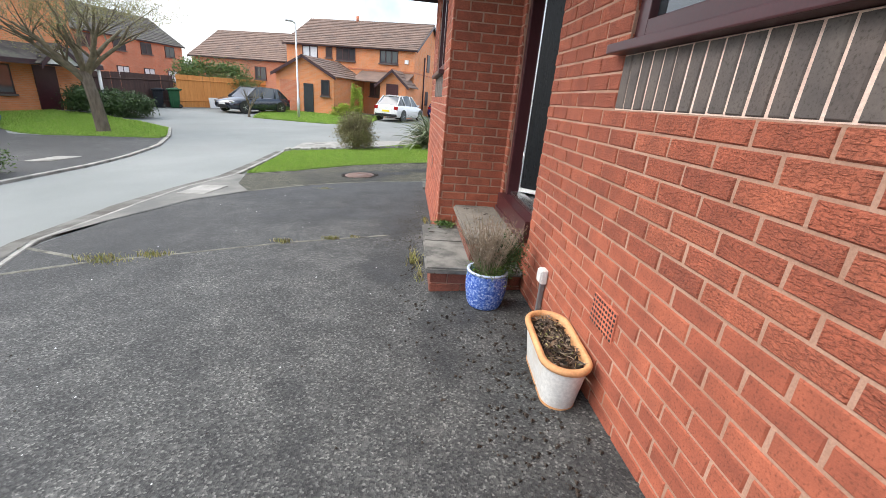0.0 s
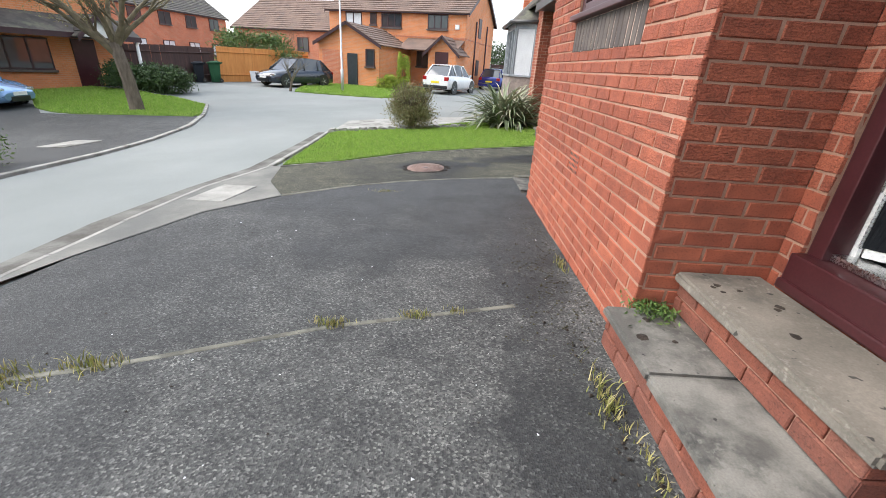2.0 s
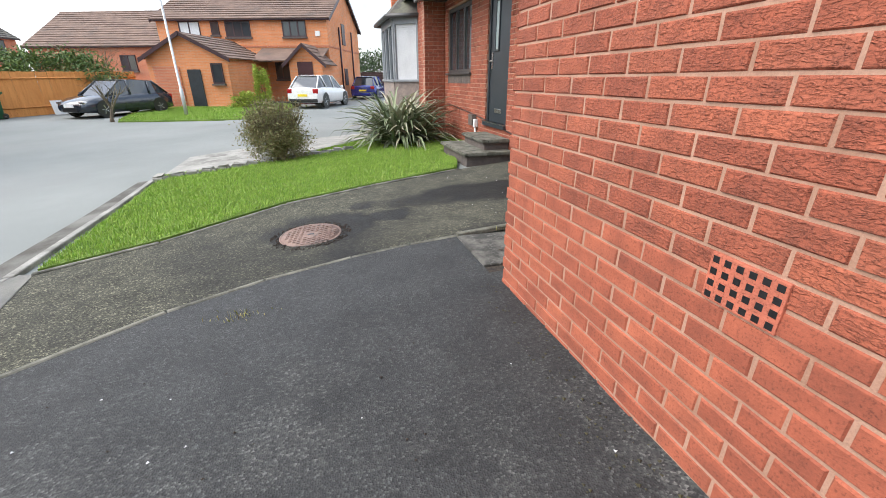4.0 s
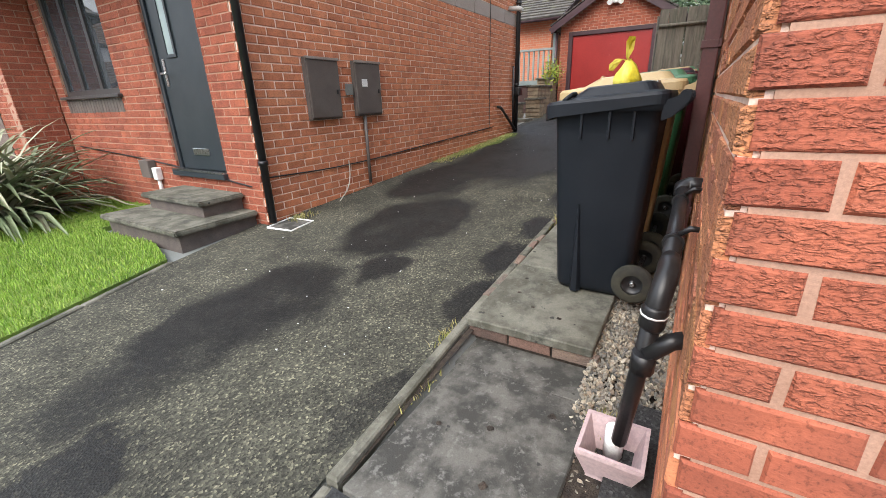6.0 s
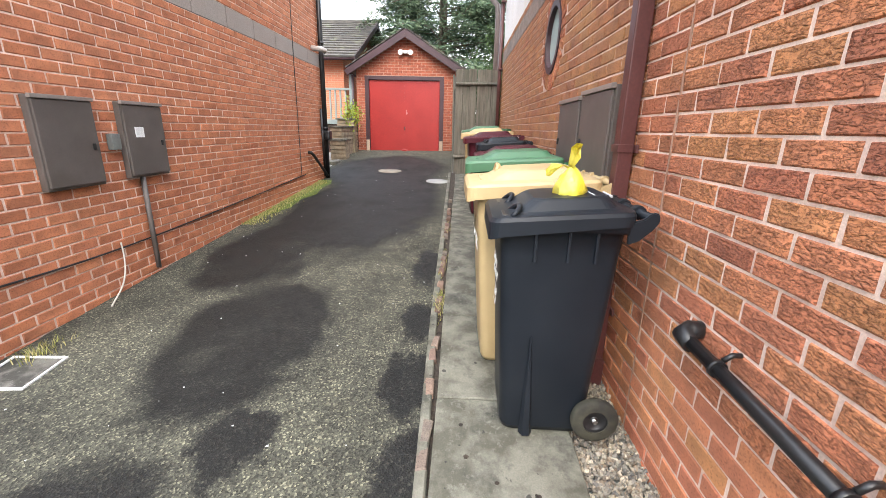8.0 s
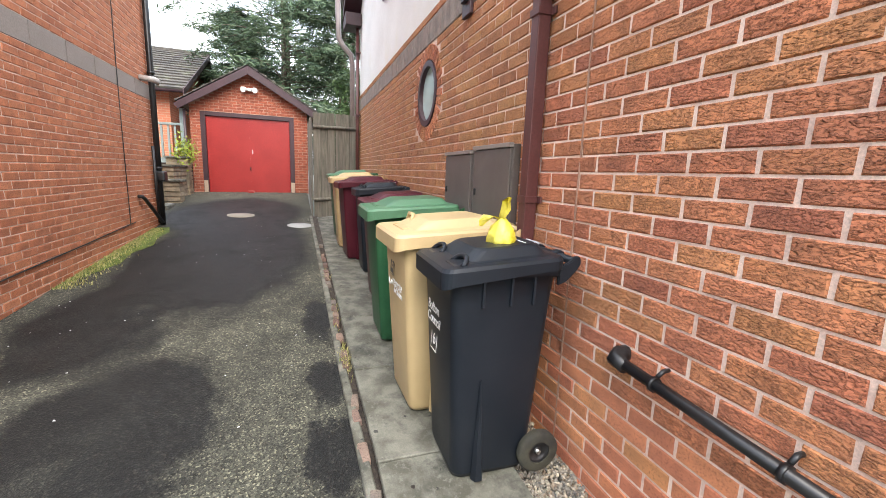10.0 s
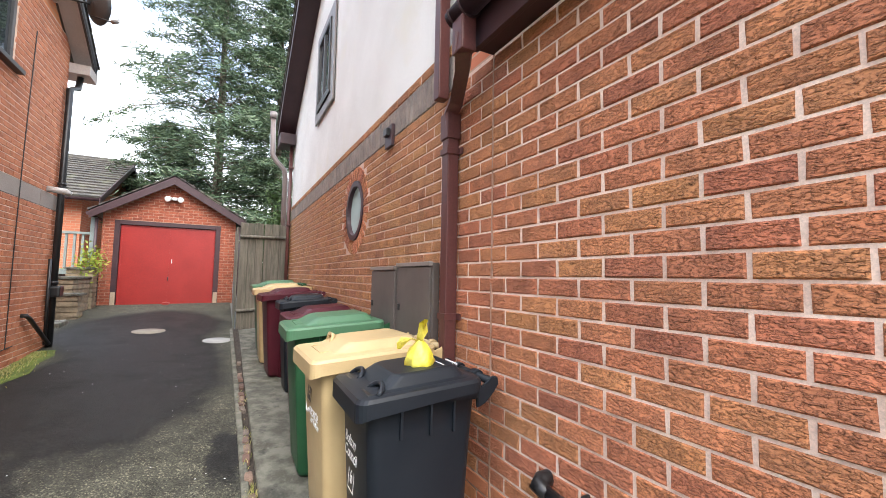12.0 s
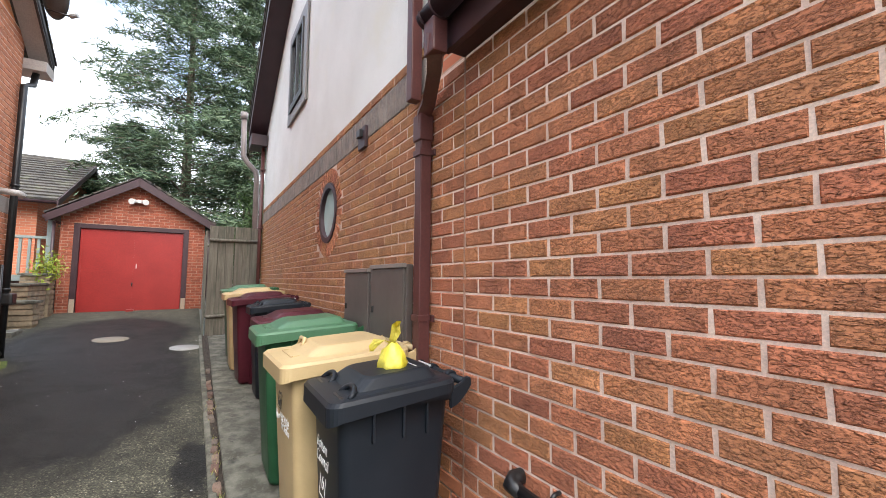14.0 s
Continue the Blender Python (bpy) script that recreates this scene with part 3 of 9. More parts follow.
def brick_wall(name, axis, plane, out, a0, a1, z0, z1, mats, joint_at, thick, holes=(), near=None, wall_label="", zrow=1.2, body_holes=None, piece_name="brick", rake=None, smooth_below=None, wall_off=0.0055, trim=(0.0, 0.0)):
    """A wall in the plane axis = plane, facing out (+1 or -1) along that axis, between a0 and a1 along it. Mortar body behind, bricks proud of it.
    joint_at: where an upright joint lies in the row whose middle is at zrow. holes: (a0, a1, z0, z1). near: the stretch whose bricks are pieces."""
    body = bmesh.new()
    cuts_a = sorted({a0, a1, *(min(max(v, a0), a1) for h in holes for v in h[:2])})
    cuts_z = sorted({z0, z1, *(min(max(v, z0), z1) for h in holes for v in h[2:])})
    back, front = plane - out * thick, plane - out * wall_off
    cuts_a[0], cuts_a[-1] = a0 + trim[0], a1 - trim[1]
    for p, q in zip(cuts_a, cuts_a[1:]):
        for r, s in zip(cuts_z, cuts_z[1:]):
            ca, cz = (p + q) / 2, (r + s) / 2
            if q - p < 1e-4 or s - r < 1e-4 or any(h[0] < ca < h[1] and h[2] < cz < h[3] for h in holes):
                continue
            if axis == "x":
                box(body, min(back, front), max(back, front), p, q, r, s)
            else:
                box(body, p, q, min(back, front), max(back, front), r, s)
    bmesh.ops.remove_doubles(body, verts=body.verts, dist=1e-5)
    wall = part(name, body, M["mortar_front" if mats == "red" else "mortar"])
    tagged(wall, wall_label, "wall", "", "structure")
    nv = Vector((out, 0, 0)) if axis == "x" else Vector((0, out, 0))
    uv = nv.cross(Vector((0, 0, 1)))
    sgn = uv.y if axis == "x" else uv.x
    turn = Matrix((uv, nv, Vector((0, 0, 1)))).transposed().to_4x4()
    k0, k1 = math.floor((z0 - zrow) / 0.075) - 1, math.ceil((z1 - zrow) / 0.075) + 1
    (jv, jf), (sv, sf), count = ([], []), ([], []), 0
    rnd = random.Random(name)
    for k in range(k0, k1 + 1):
        lo, hi = max(zrow + k * 0.075 - 0.0325, z0), min(zrow + k * 0.075 + 0.0325, z1)
        if hi - lo < 0.02:
            continue
        off = joint_at + (0.1125 if k % 2 else 0)
        m = math.floor((a0 - off) / 0.225) - 1
        while off + m * 0.225 < a1:
            spans = [(max(off + m * 0.225 + 0.006, a0), min(off + (m + 1) * 0.225 - 0.006, a1))]
            m += 1
            for h in holes:
                if h[2] < (lo + hi) / 2 < h[3]:
                    nxt = []
                    for p, q in spans:
                        if q <= h[0] or p >= h[1]:
                            nxt.append((p, q))
                        else:
                            nxt += [(p, h[0]), (h[1], q)]
                    spans = nxt
            for p, q in spans:
                if q - p < 0.03:
                    continue
                cz, ca, ln, ht = (lo + hi) / 2, (p + q) / 2, round((q - p) * 100) / 100, hi - lo
                if abs(ht - 0.065) < 0.004:
                    ht = 0.065
                if rake and not rake(ca, cz):
                    continue
                place = Vector((plane, ca, cz)) if axis == "x" else Vector((ca, plane, cz))
                if near and near[0] < ca < near[1] and near[2] < cz < near[3] and count < 300:
                    key = (ln, round(ht, 3), rnd.randrange(5))
                    mat = M[mats + "_smooth"] if smooth_below is not None and cz < smooth_below else M[mats]
                    if (key, mat.name) not in BRICK_DATA:
                        me = bpy.data.meshes.new("brick")
                        vv, ff = brick_mesh(key[0], key[1], hash(key) % 9999)
                        me.from_pydata(vv, [], ff)
                        me.materials.append(mat)
                        BRICK_DATA[key, mat.name] = me
                    PENDING.append((piece_name, BRICK_DATA[key, mat.name], wall, Matrix.Translation(place) @ turn))
                    count += 1
                else:
                    vv, ff = brick_mesh(q - p, ht, rnd.random())
                    tv, tf = (sv, sf) if smooth_below is not None and cz < smooth_below else (jv, jf)
                    base = len(tv)
                    for u, n, z in vv:
                        w = place + uv * u + nv * n
                        tv.append((w.x, w.y, w.z + z))
                    tf += [tuple(base + i for i in f) for f in ff]
    if sv:
        tagged(mesh_part("plain_bricks", sv, sf, M[mats + "_smooth_joined"], wall), kind="stuff")
    if jv:
        tagged(mesh_part("bricks", jv, jf, M[mats + "_joined"], wall), kind="stuff")
    return wall


PENDING = []


def place_pieces():
    for name, me, parent, m in PENDING:
        ob = new(name, me)
        ob.parent = parent
        ob.matrix_basis = m


def leaf_cloud(name, centres, mat, parent, size=(0.03, 0.06), seed=1, flat=0.0, label="", slim=0.35):
    """Many small leaves: a folded pair of triangles at each centre."""
    rng = np.random.default_rng(seed)
    c = np.asarray(centres, float)
    n = len(c)
    d = rng.normal(size=(n, 3))
    d[:, 2] *= 1 - flat
    d /= np.linalg.norm(d, axis=1)[:, None]
    e = np.cross(d, rng.normal(size=(n, 3)))
    e /= np.linalg.norm(e, axis=1)[:, None]
    s = rng.uniform(size[0], size[1], n)[:, None]
    v = np.stack([c - d * s, c + e * s * slim, c + d * s, c - e * s * slim], 1).reshape(-1, 3)
    f = np.arange(4 * n).reshape(n, 4)
    return mesh_part(name, v.tolist(), f.tolist(), mat, parent, label)


def blades(name, roots, heights, mat, parent=None, width=0.006, lean=0.4, seed=2, label=""):
    """Blades of grass: one slim bent strip each."""
    rng = np.random.default_rng(seed)
    r = np.asarray(roots, float)
    n = len(r)
    a = rng.uniform(0, 2 * np.pi, n)
    u = np.stack([np.cos(a), np.sin(a), np.zeros(n)], 1) * width
    b = rng.uniform(0, 2 * np.pi, n)
    h = np.asarray(heights, float)[:, None]
    t = np.stack([np.cos(b), np.sin(b), np.zeros(n)], 1) * rng.uniform(0.05, lean, (n, 1)) * h
    up = np.array([0, 0, 1.0])
    v = np.stack([r - u, r + u, r + t * 0.35 + up * h * 0.6 + u * 0.7, r + t * 0.35 + up * h * 0.6 - u * 0.7, r + t + up * h], 1).reshape(-1, 3)
    f = []
    for i in range(n):
        k = 5 * i
        f += [(k, k + 1, k + 2, k + 3), (k + 3, k + 2, k + 4)]
    return mesh_part(name, v.tolist(), f, mat, parent, label)


def inside(x, y, poly):
    c = False
    for (x0, y0), (x1, y1) in zip(poly, poly[1:] + poly[:1]):
        if (y0 > y) != (y1 > y) and x < (x1 - x0) * (y - y0) / (y1 - y0) + x0:
            c = not c
    return c


# ---- ground ----
bm = bmesh.new()
gx = [-420, -160, -70, -40, -28, -20, -15, -12, -10, -8, -6, -4.6, -3.6, -2.6, -1.6, -0.8, 0, 0.36, 0.40, 0.7, 1, 1.38, 1.43, 2, 3, 4, 5, 6, 7, 8, 9, 10, 11, 12, 13, 14, 18, 26, 40, 80, 180, 420]
gy = [-420, -120, -40, -15, -8, -3, -1, 0, 1, 2, 3, 4, 4.8, 5.6, 5.92, 6.2, 6.5, 6.8, 6.85, 7.2, 8, 8.8, 9.5, 10.5, 12, 14, 16, 18, 20, 22, 24, 28, 32, 36, 46, 70, 140, 420]
grid = [[bm.verts.new((x, y, g(x, y) - (0.08 if 0.39 < x < 1.4 and 5.9 < y < 6.81 else 0.02))) for y in gy] for x in gx]
for i in range(len(gx) - 1):
    for j in range(len(gy) - 1):
        bm.faces.new((grid[i][j], grid[i + 1][j], grid[i + 1][j + 1], grid[i][j + 1]))
thing(part("ground", bm, M["road"]), "pale grey worn tarmac ground of the cul-de-sac", "ground", kind="structure")

EDGE = [(-2.35, 5.92), (-1.66, 6.38), (-1.1, 6.62), (-0.48, 6.78), (0.0, 6.85), (0.4, 6.87)]
front = [(-3.1, -9), (1.2, -9), (1.2, 6.1), (0.4, 6.1), (0.4, 6.86), (0.0, 6.84), (-0.48, 6.77), (-1.1, 6.61), (-1.66, 6.37), (-2.35, 5.91), (-2.9, 5.3), (-3.25, 4.2), (-3.3, 3.4)]
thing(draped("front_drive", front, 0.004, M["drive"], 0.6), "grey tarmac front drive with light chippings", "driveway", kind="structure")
side = [(-2.35, 5.94), (-1.66, 6.40), (-1.1, 6.64), (-0.48, 6.80), (0.0, 6.87), (0.4, 6.9), (13.45, 6.98), (13.45, 10.2), (8.4, 9.75), (8.4, 9.6), (2.2, 9.6), (1.24, 9.45), (-0.07, 9.09), (-1.1, 8.71), (-2.16, 7.88), (-2.95, 7.5), (-2.75, 6.6)]
thing(draped("side_drive", side, 0.006, M["side"], 0.6), "dark tarmac side drive with damp patches", "driveway", kind="structure")
def slab_bm_early(spec):
    bm = boxes(spec)
    bmesh.ops.bevel(bm, geom=bm.edges[:], offset=0.006, segments=1, affect="EDGES")
    return bm


kerb_strip = [(-3.45, 3.3), (-3.25, 4.2), (-2.9, 5.3), (-2.35, 5.92), (-2.75, 6.6), (-2.95, 7.5), (-3.1, 7.55), (-3.42, 6.3), (-3.45, 5.0)]
thing(draped("pavement_crossing", kerb_strip, 0.010, M["crossing"], 0.5), "worn pale concrete crossing beside the kerb", "pavement", kind="structure")
far_drive = [(-6.66, 5.0), (-8.0, 5.4), (-13.5, 8.6), (-18, 13.0), (-18, 18.0), (-14.2, 15.6), (-13.2, 14.6), (-8.2, 14.5), (-7.42, 12.6), (-6.92, 10.4), (-6.68, 8.6)]
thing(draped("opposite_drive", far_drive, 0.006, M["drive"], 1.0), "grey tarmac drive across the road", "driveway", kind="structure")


def edging(name, pts, width, height, label, n=None, mat="concrete", off=0.0):
    """A run of kerb stones along a line, each a piece."""
    ob = empty(name)
    thing(ob, label, "kerb", kind="structure")
    for (x0, y0), (x1, y1) in zip(pts, pts[1:]):
        ln = math.hypot(x1 - x0, y1 - y0)
        k = n or max(1, round(ln / 0.9))
        for i in range(k):
            t0, t1 = i / k, (i + 1) / k
            a = Vector((x0 + (x1 - x0) * t0, y0 + (y1 - y0) * t0, 0))
            b = Vector((x0 + (x1 - x0) * t1, y0 + (y1 - y0) * t1, 0))
            d = (b - a).normalized()
            w = Vector((-d.y, d.x, 0)) * width / 2
            a, b = a + d * 0.004, b - d * 0.004
            v = []
            lift = random.uniform(-0.004, 0.004)
            for up in (-0.06, height + lift):
                for p in (a - w, b - w, b + w, a + w):
                    v.append((p.x, p.y, g(p.x, p.y) + up + off))
            bmk = bmesh.new()
            vs = [bmk.verts.new(p) for p in v]
            for f in ((0, 1, 2, 3), (7, 6, 5, 4), (0, 4, 5, 1), (1, 5, 6, 2), (2, 6, 7, 3), (3, 7, 4, 0)):
                bmk.faces.new([vs[i] for i in f])
            bmesh.ops.bevel(bmk, geom=[e for e in bmk.edges if e.verts[0].co.z > g(*e.verts[0].co.xy) - 0.03 + off and e.verts[1].co.z > g(*e.verts[1].co.xy) - 0.03 + off], offset=min(0.008, width / 5), segments=1, affect="EDGES")
            part("kerb_stone", bmk, M[mat], ob)
    return ob


edging("kerb_road", [(-3.05, -9), (-3.1, 2.6), (-3.42, 3.4), (-3.47, 5.0), (-3.42, 6.3), (-3.12, 7.5)], 0.055, 0.012, "pale worn concrete kerb along the road")
gut = [(-3.25, -9), (-3.2, 2.6), (-3.5, 3.4), (-3.55, 5.0), (-3.5, 6.3), (-3.2, 7.5), (-3.4, 11.4)]
thing(draped("gutter_dirt", gut + [(x - 0.16 - 0.08 * (i % 2), y) for i, (x, y) in enumerate(gut)][::-1], -0.014, surf("gutter_silt", (0.06, 0.055, 0.045), (0.15, 0.145, 0.13), 2.5, 0.95, 0.6, 90, dirt=(0.05, 0.045, 0.035)), 0.6), "dark silt lying along the kerb", "dirt", kind="structure")
cv = part("pavement_cover", slab_bm_early((-0.22, 0.22, -0.33, 0.33, -0.03, 0.004)), M["concrete"])
cv.matrix_basis = pose(-3.05, 6.0, g(-3.05, 6.0) + 0.016, 0, -3.5, -8)
thing(cv, "pale concrete utility cover set in the pavement", "cover")
cv = part("opposite_cover", slab_bm_early((-0.3, 0.3, -0.42, 0.42, -0.03, 0.004)), M["concrete"])
cv.matrix_basis = pose(-8.1, 9.75, g(-8.1, 9.75) + 0.016, 0, -4, -6)
thing(cv, "pale concrete utility cover set in the opposite drive", "cover")
edging("kerb_lawn", [(-3.12, 7.5), (-3.32, 11.5)], 0.08, 0.022, "pale worn concrete kerb beside the lawn")
edging("kerb_drive_edge", EDGE, 0.04, 0.010, "narrow pale concrete edging between two drives", mat="slab")
edging("kerb_side_edge", [(0.4, 6.86), (1.5, 6.90), (3.0, 6.93), (9.2, 6.98)], 0.05, 0.035, "narrow mossy concrete edging along the paved strip", mat="slab")
edging("kerb_inner_strip", [(0.46, 6.875), (1.2, 6.885), (2.1, 6.915)], 0.05, 0.02, "narrow worn concrete strip beside the flagstones", mat="slab_dark")
edging("kerb_lawn_edge", [(-2.97, 7.5), (-2.16, 7.88), (-1.1, 8.71), (-0.07, 9.09), (1.24, 9.45)], 0.05, 0.02, "thin concrete edging between lawn and drive", mat="slab")
edging("kerb_opposite", [(-6.55, 2.0), (-6.6, 6.5), (-6.62, 8.6), (-6.85, 10.4), (-7.35, 12.6), (-8.2, 14.8), (-9.4, 17.2), (-11.5, 19.0), (-14.0, 20.4)], 0.12, 0.03, "pale concrete kerb across the road")
edging("kerb_seam", [(-3.35, 2.3), (-2.46, 2.8), (-1.96, 2.95), (-1.05, 3.29), (-0.04, 3.53)], 0.045, 0.010, "worn concrete strip set into the tarmac drive", mat="slab")
edging("kerb_pavement_joint", [(-3.4, 3.2), (-2.46, 2.8)], 0.045, 0.010, "worn concrete strip set into the tarmac drive", n=1, mat="slab")

# ---- our house: front wall, porch return, projection ----
XW, YR, XF, YS = 1.0, 3.155, 0.428, 5.963
W_TOP = 2.5875
win1 = (-0.95, 1.19, 1.2375, 2.42)
door = (2.09, 3.05, 0.33, 2.42)
wall_front = brick_wall("wall_front", "x", XW, -1, -5.0, YR - 0.004, -0.35, W_TOP, "red", 0.175, 0.28, [win1, door], (-0.6, 2.09, -0.1, 1.3), "red rustic brick front wall with pale mortar", smooth_below=0.72)
wall_return = brick_wall("wall_return", "y", YR, -1, XF + 0.003, XW + 0.012, -0.35, W_TOP, "red", 0.5675, 0.20, [], (0.2, 1.1, 0.0, 1.9), "red brick return wall beside the front door", smooth_below=0.72)
win2 = (3.77, 5.05, 1.2375, 2.42)
wall_bay = brick_wall("wall_projection", "x", XF, -1, YR, YS, -0.6, W_TOP, "red", 5.730, 0.20, [win2], (5.0, 5.97, -0.3, 1.7), "red rustic brick wall of the projecting room", zrow=0.912, smooth_below=0.5, trim=(0.03, 0.03))


def oval_off(a, z):
    return math.hypot(a - 4.51, z - 2.06) > 0.455


wall_side = brick_wall("wall_side", "y", YS, 1, XF + 0.012, 2.40, -0.6, 2.53, "brown", 1.1045, 0.25, [], (0.43, 2.3, 0.1, 2.53), "brown-orange rustic brick side wall with pale mortar", zrow=1.428, smooth_below=0.42)
wall_main = brick_wall("wall_main", "y", YS, 1, 2.40, 9.5, -0.5, 2.5125, "olive", 1.1045, 0.30, [(4.21, 4.81, 1.76, 2.36)], None, "brown-orange brick side wall of the main house", zrow=1.428, rake=oval_off)
bm = boxes((0.7, 9.5, YS - 0.34, YS - 0.31, -0.6, 2.8))
thing(part("wall_lining", bm, M["blind"]), "plain inner lining of the side wall", "wall", kind="structure")

# soldier courses
def soldiers(name, axis, plane, out, a0, a1, z0, z1, parent, mats, joined=False):
    k = round((a1 - a0) / 0.075)
    jv, jf = [], []
    nv = Vector((out, 0, 0)) if axis == "x" else Vector((0, out, 0))
    uv = nv.cross(Vector((0, 0, 1)))
    turn = Matrix((uv, nv, Vector((0, 0, 1)))).transposed().to_4x4()
    for i in range(k):
        a = a0 + (i + 0.5) * (a1 - a0) / k
        place = Vector((plane, a, (z0 + z1) / 2)) if axis == "x" else Vector((a, plane, (z0 + z1) / 2))
        if not joined:
            key = ("s", round(z1 - z0, 3), i % 4)
            if key not in BRICK_DATA:
                me = bpy.data.meshes.new("soldier_brick")
                vv, ff = brick_mesh(0.062, z1 - z0 - 0.008, i + 77)
                me.from_pydata(vv, [], ff)
                me.materials.append(M[mats])
                BRICK_DATA[key] = me
            PENDING.append(("soldier_brick", BRICK_DATA[key], parent, Matrix.Translation(place) @ turn))
        else:
            vv, ff = brick_mesh(0.065, z1 - z0 - 0.008, i + 7)
            base = len(jv)
            for u, n, z in vv:
                w = place + uv * u + nv * n
                jv.append((w.x, w.y, w.z + z))
            jf += [tuple(base + q for q in f) for f in ff]
    if joined:
        tagged(mesh_part("soldier_bricks", jv, jf, M[mats], parent), kind="stuff")


def backing(parent, *spec):
    part("mortar_bed", boxes(*spec), M["mortar"], parent)


backing(wall_front, (XW + 0.004, XW + 0.28, -0.95, 1.19, 1.2375, 1.452))
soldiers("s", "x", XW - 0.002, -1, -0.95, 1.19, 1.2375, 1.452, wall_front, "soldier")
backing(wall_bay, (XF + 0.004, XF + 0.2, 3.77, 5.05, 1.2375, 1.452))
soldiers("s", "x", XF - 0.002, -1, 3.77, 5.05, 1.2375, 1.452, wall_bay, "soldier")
backing(wall_main, (2.40, 9.5, YS - 0.3, YS - 0.012, 2.5125, 2.82))
soldiers("s", "y", YS + 0.002, 1, 2.42, 9.5, 2.5125, 2.7375, wall_main, "soldier_joined", True)
b_row = brick_wall("wall_main_course", "y", YS, 1, 2.40, 9.5, 2.742, 2.81, "olive", 1.1045, 0.1, [], None, "single brick course under the white render", zrow=2.775)


def window(name, axis, plane, out, a0, a1, z0, z1, frame_mat, glass, label, mullions=(), transoms=(), fw=0.06, depth=0.07, sill=None, inset=0.06):
    """A framed window set back in its opening; sill: (overhang along, out, thickness)."""
    ob = empty(name)
    thing(ob, label, "window", kind="structure")
    n0, n1 = plane - out * inset, plane - out * (inset + depth)
    lo, hi = min(n0, n1), max(n0, n1)
    def put(bm, p, q, r, s, grow=0.0):
        if axis == "x":
            box(bm, lo - grow, hi + grow, p, q, r, s, 0.004)
        else:
            box(bm, p, q, lo - grow, hi + grow, r, s, 0.004)
    bm = bmesh.new()
    for s in ((a0, a0 + fw, z0, z1), (a1 - fw, a1, z0, z1), (a0 + fw, a1 - fw, z0, z0 + fw), (a0 + fw, a1 - fw, z1 - fw, z1)):
        put(bm, *s)
    part("window_frame", bm, frame_mat, ob)
    for m in mullions:
        bm = bmesh.new()
        put(bm, m - fw / 2, m + fw / 2, z0 + fw, z1 - fw, -0.004)
        part("mullion", bm, frame_mat, ob)
    for z, p, q in transoms:
        bm = bmesh.new()
        put(bm, p, q, z - fw * 0.4, z + fw * 0.4, -0.006)
        part("transom", bm, frame_mat, ob)
    edges = [a0 + fw, *mullions, a1 - fw]
    for p, q in zip(edges, edges[1:]):
        bm = bmesh.new()
        mid = (lo + hi) / 2
        if axis == "x":
            box(bm, mid - 0.006, mid + 0.006, p, q, z0 + fw, z1 - fw)
        else:
            box(bm, p, q, mid - 0.006, mid + 0.006, z0 + fw, z1 - fw)
        part("pane", bm, glass, ob)
    if sill:
        bm = bmesh.new()
        s0, s1 = plane + out * sill[1], plane - out * inset
        a, b = min(s0, s1), max(s0, s1)
        if axis == "x":
            box(bm, a, b, a0 - sill[0], a1 + sill[0], z0 - sill[2], z0 + 0.004, 0.006)
        else:
            box(bm, a0 - sill[0], a1 + sill[0], a, b, z0 - sill[2], z0 + 0.004, 0.006)
        part("window_sill", bm, frame_mat, ob)
    return ob


window("window_1", "x", XW, -1, -0.95, 1.19, 1.49, 2.42, M["purple"], M["glass"], "maroon plastic framed front window with a wide sill", [0.3, -0.4], [(2.05, -0.4, 0.3)], 0.085, 0.08, (0.06, 0.06, 0.035), 0.02)
window("window_2", "x", XF, -1, 3.77, 5.05, 1.49, 2.42, M["purple"], M["glass"], "maroon plastic framed window of the projecting room", [4.4], [], 0.08, 0.08, (0.05, 0.05, 0.035), 0.02)
for nm, sp in (("window_1_back", (XW + 0.26, XW + 0.28, -0.95, 1.19, 1.45, 2.42)), ("window_2_back", (XF + 0.18, XF + 0.2, 3.77, 5.05, 1.45, 2.42))):
    thing(part(nm, boxes(sp), M["blind"]), "pale blind behind the window", "blind", kind="structure")

# front door, standing ajar
door_1 = empty("door_1", (0, 0, 0))
thing(door_1, "black grained front door standing ajar in a maroon frame", "door", kind="structure")
part("door_frame", boxes((XW + 0.03, XW + 0.13, 2.975, 3.05, 0.36, 2.42), (XW + 0.03, XW + 0.13, 2.09, 2.165, 0.36, 2.42), (XW + 0.03, XW + 0.13, 2.165, 2.975, 2.345, 2.42), bevel=0.006), M["purple"], door_1)
part("door_sill", boxes((XW - 0.035, XW + 0.16, 2.09, 3.05, 0.33, 0.46), (XW - 0.05, XW + 0.03, 2.09, 3.05, 0.30, 0.345), bevel=0.008), M["purple"], door_1)
part("threshold", boxes((XW + 0.06, XW + 0.17, 2.166, 2.974, 0.462, 0.492), bevel=0.004), M["steel"], door_1)
part("frame_seal", boxes((XW + 0.131, XW + 0.15, 2.955, 2.98, 0.47, 2.34), bevel=0.003), M["white_trim"], door_1, "white door edge strip")
leaf = empty("door_leaf", (XW + 0.15, 2.965, 0.5), 48)
leaf.parent = door_1
W_D = 0.8
bm = boxes((-0.022, 0.022, -W_D, 0, 0.035, 1.86), bevel=0.003)
part("slab", bm, M["black_door"], leaf)
part("weather_bar", boxes((-0.034, 0.026, -W_D + 0.01, -0.01, 0.0, 0.034), bevel=0.004), M["white_trim"], leaf, "white weather bar")
part("edge_strip", boxes((-0.024, 0.024, 0.001, 0.012, 0.03, 1.86), bevel=0.002), M["steel"], leaf)
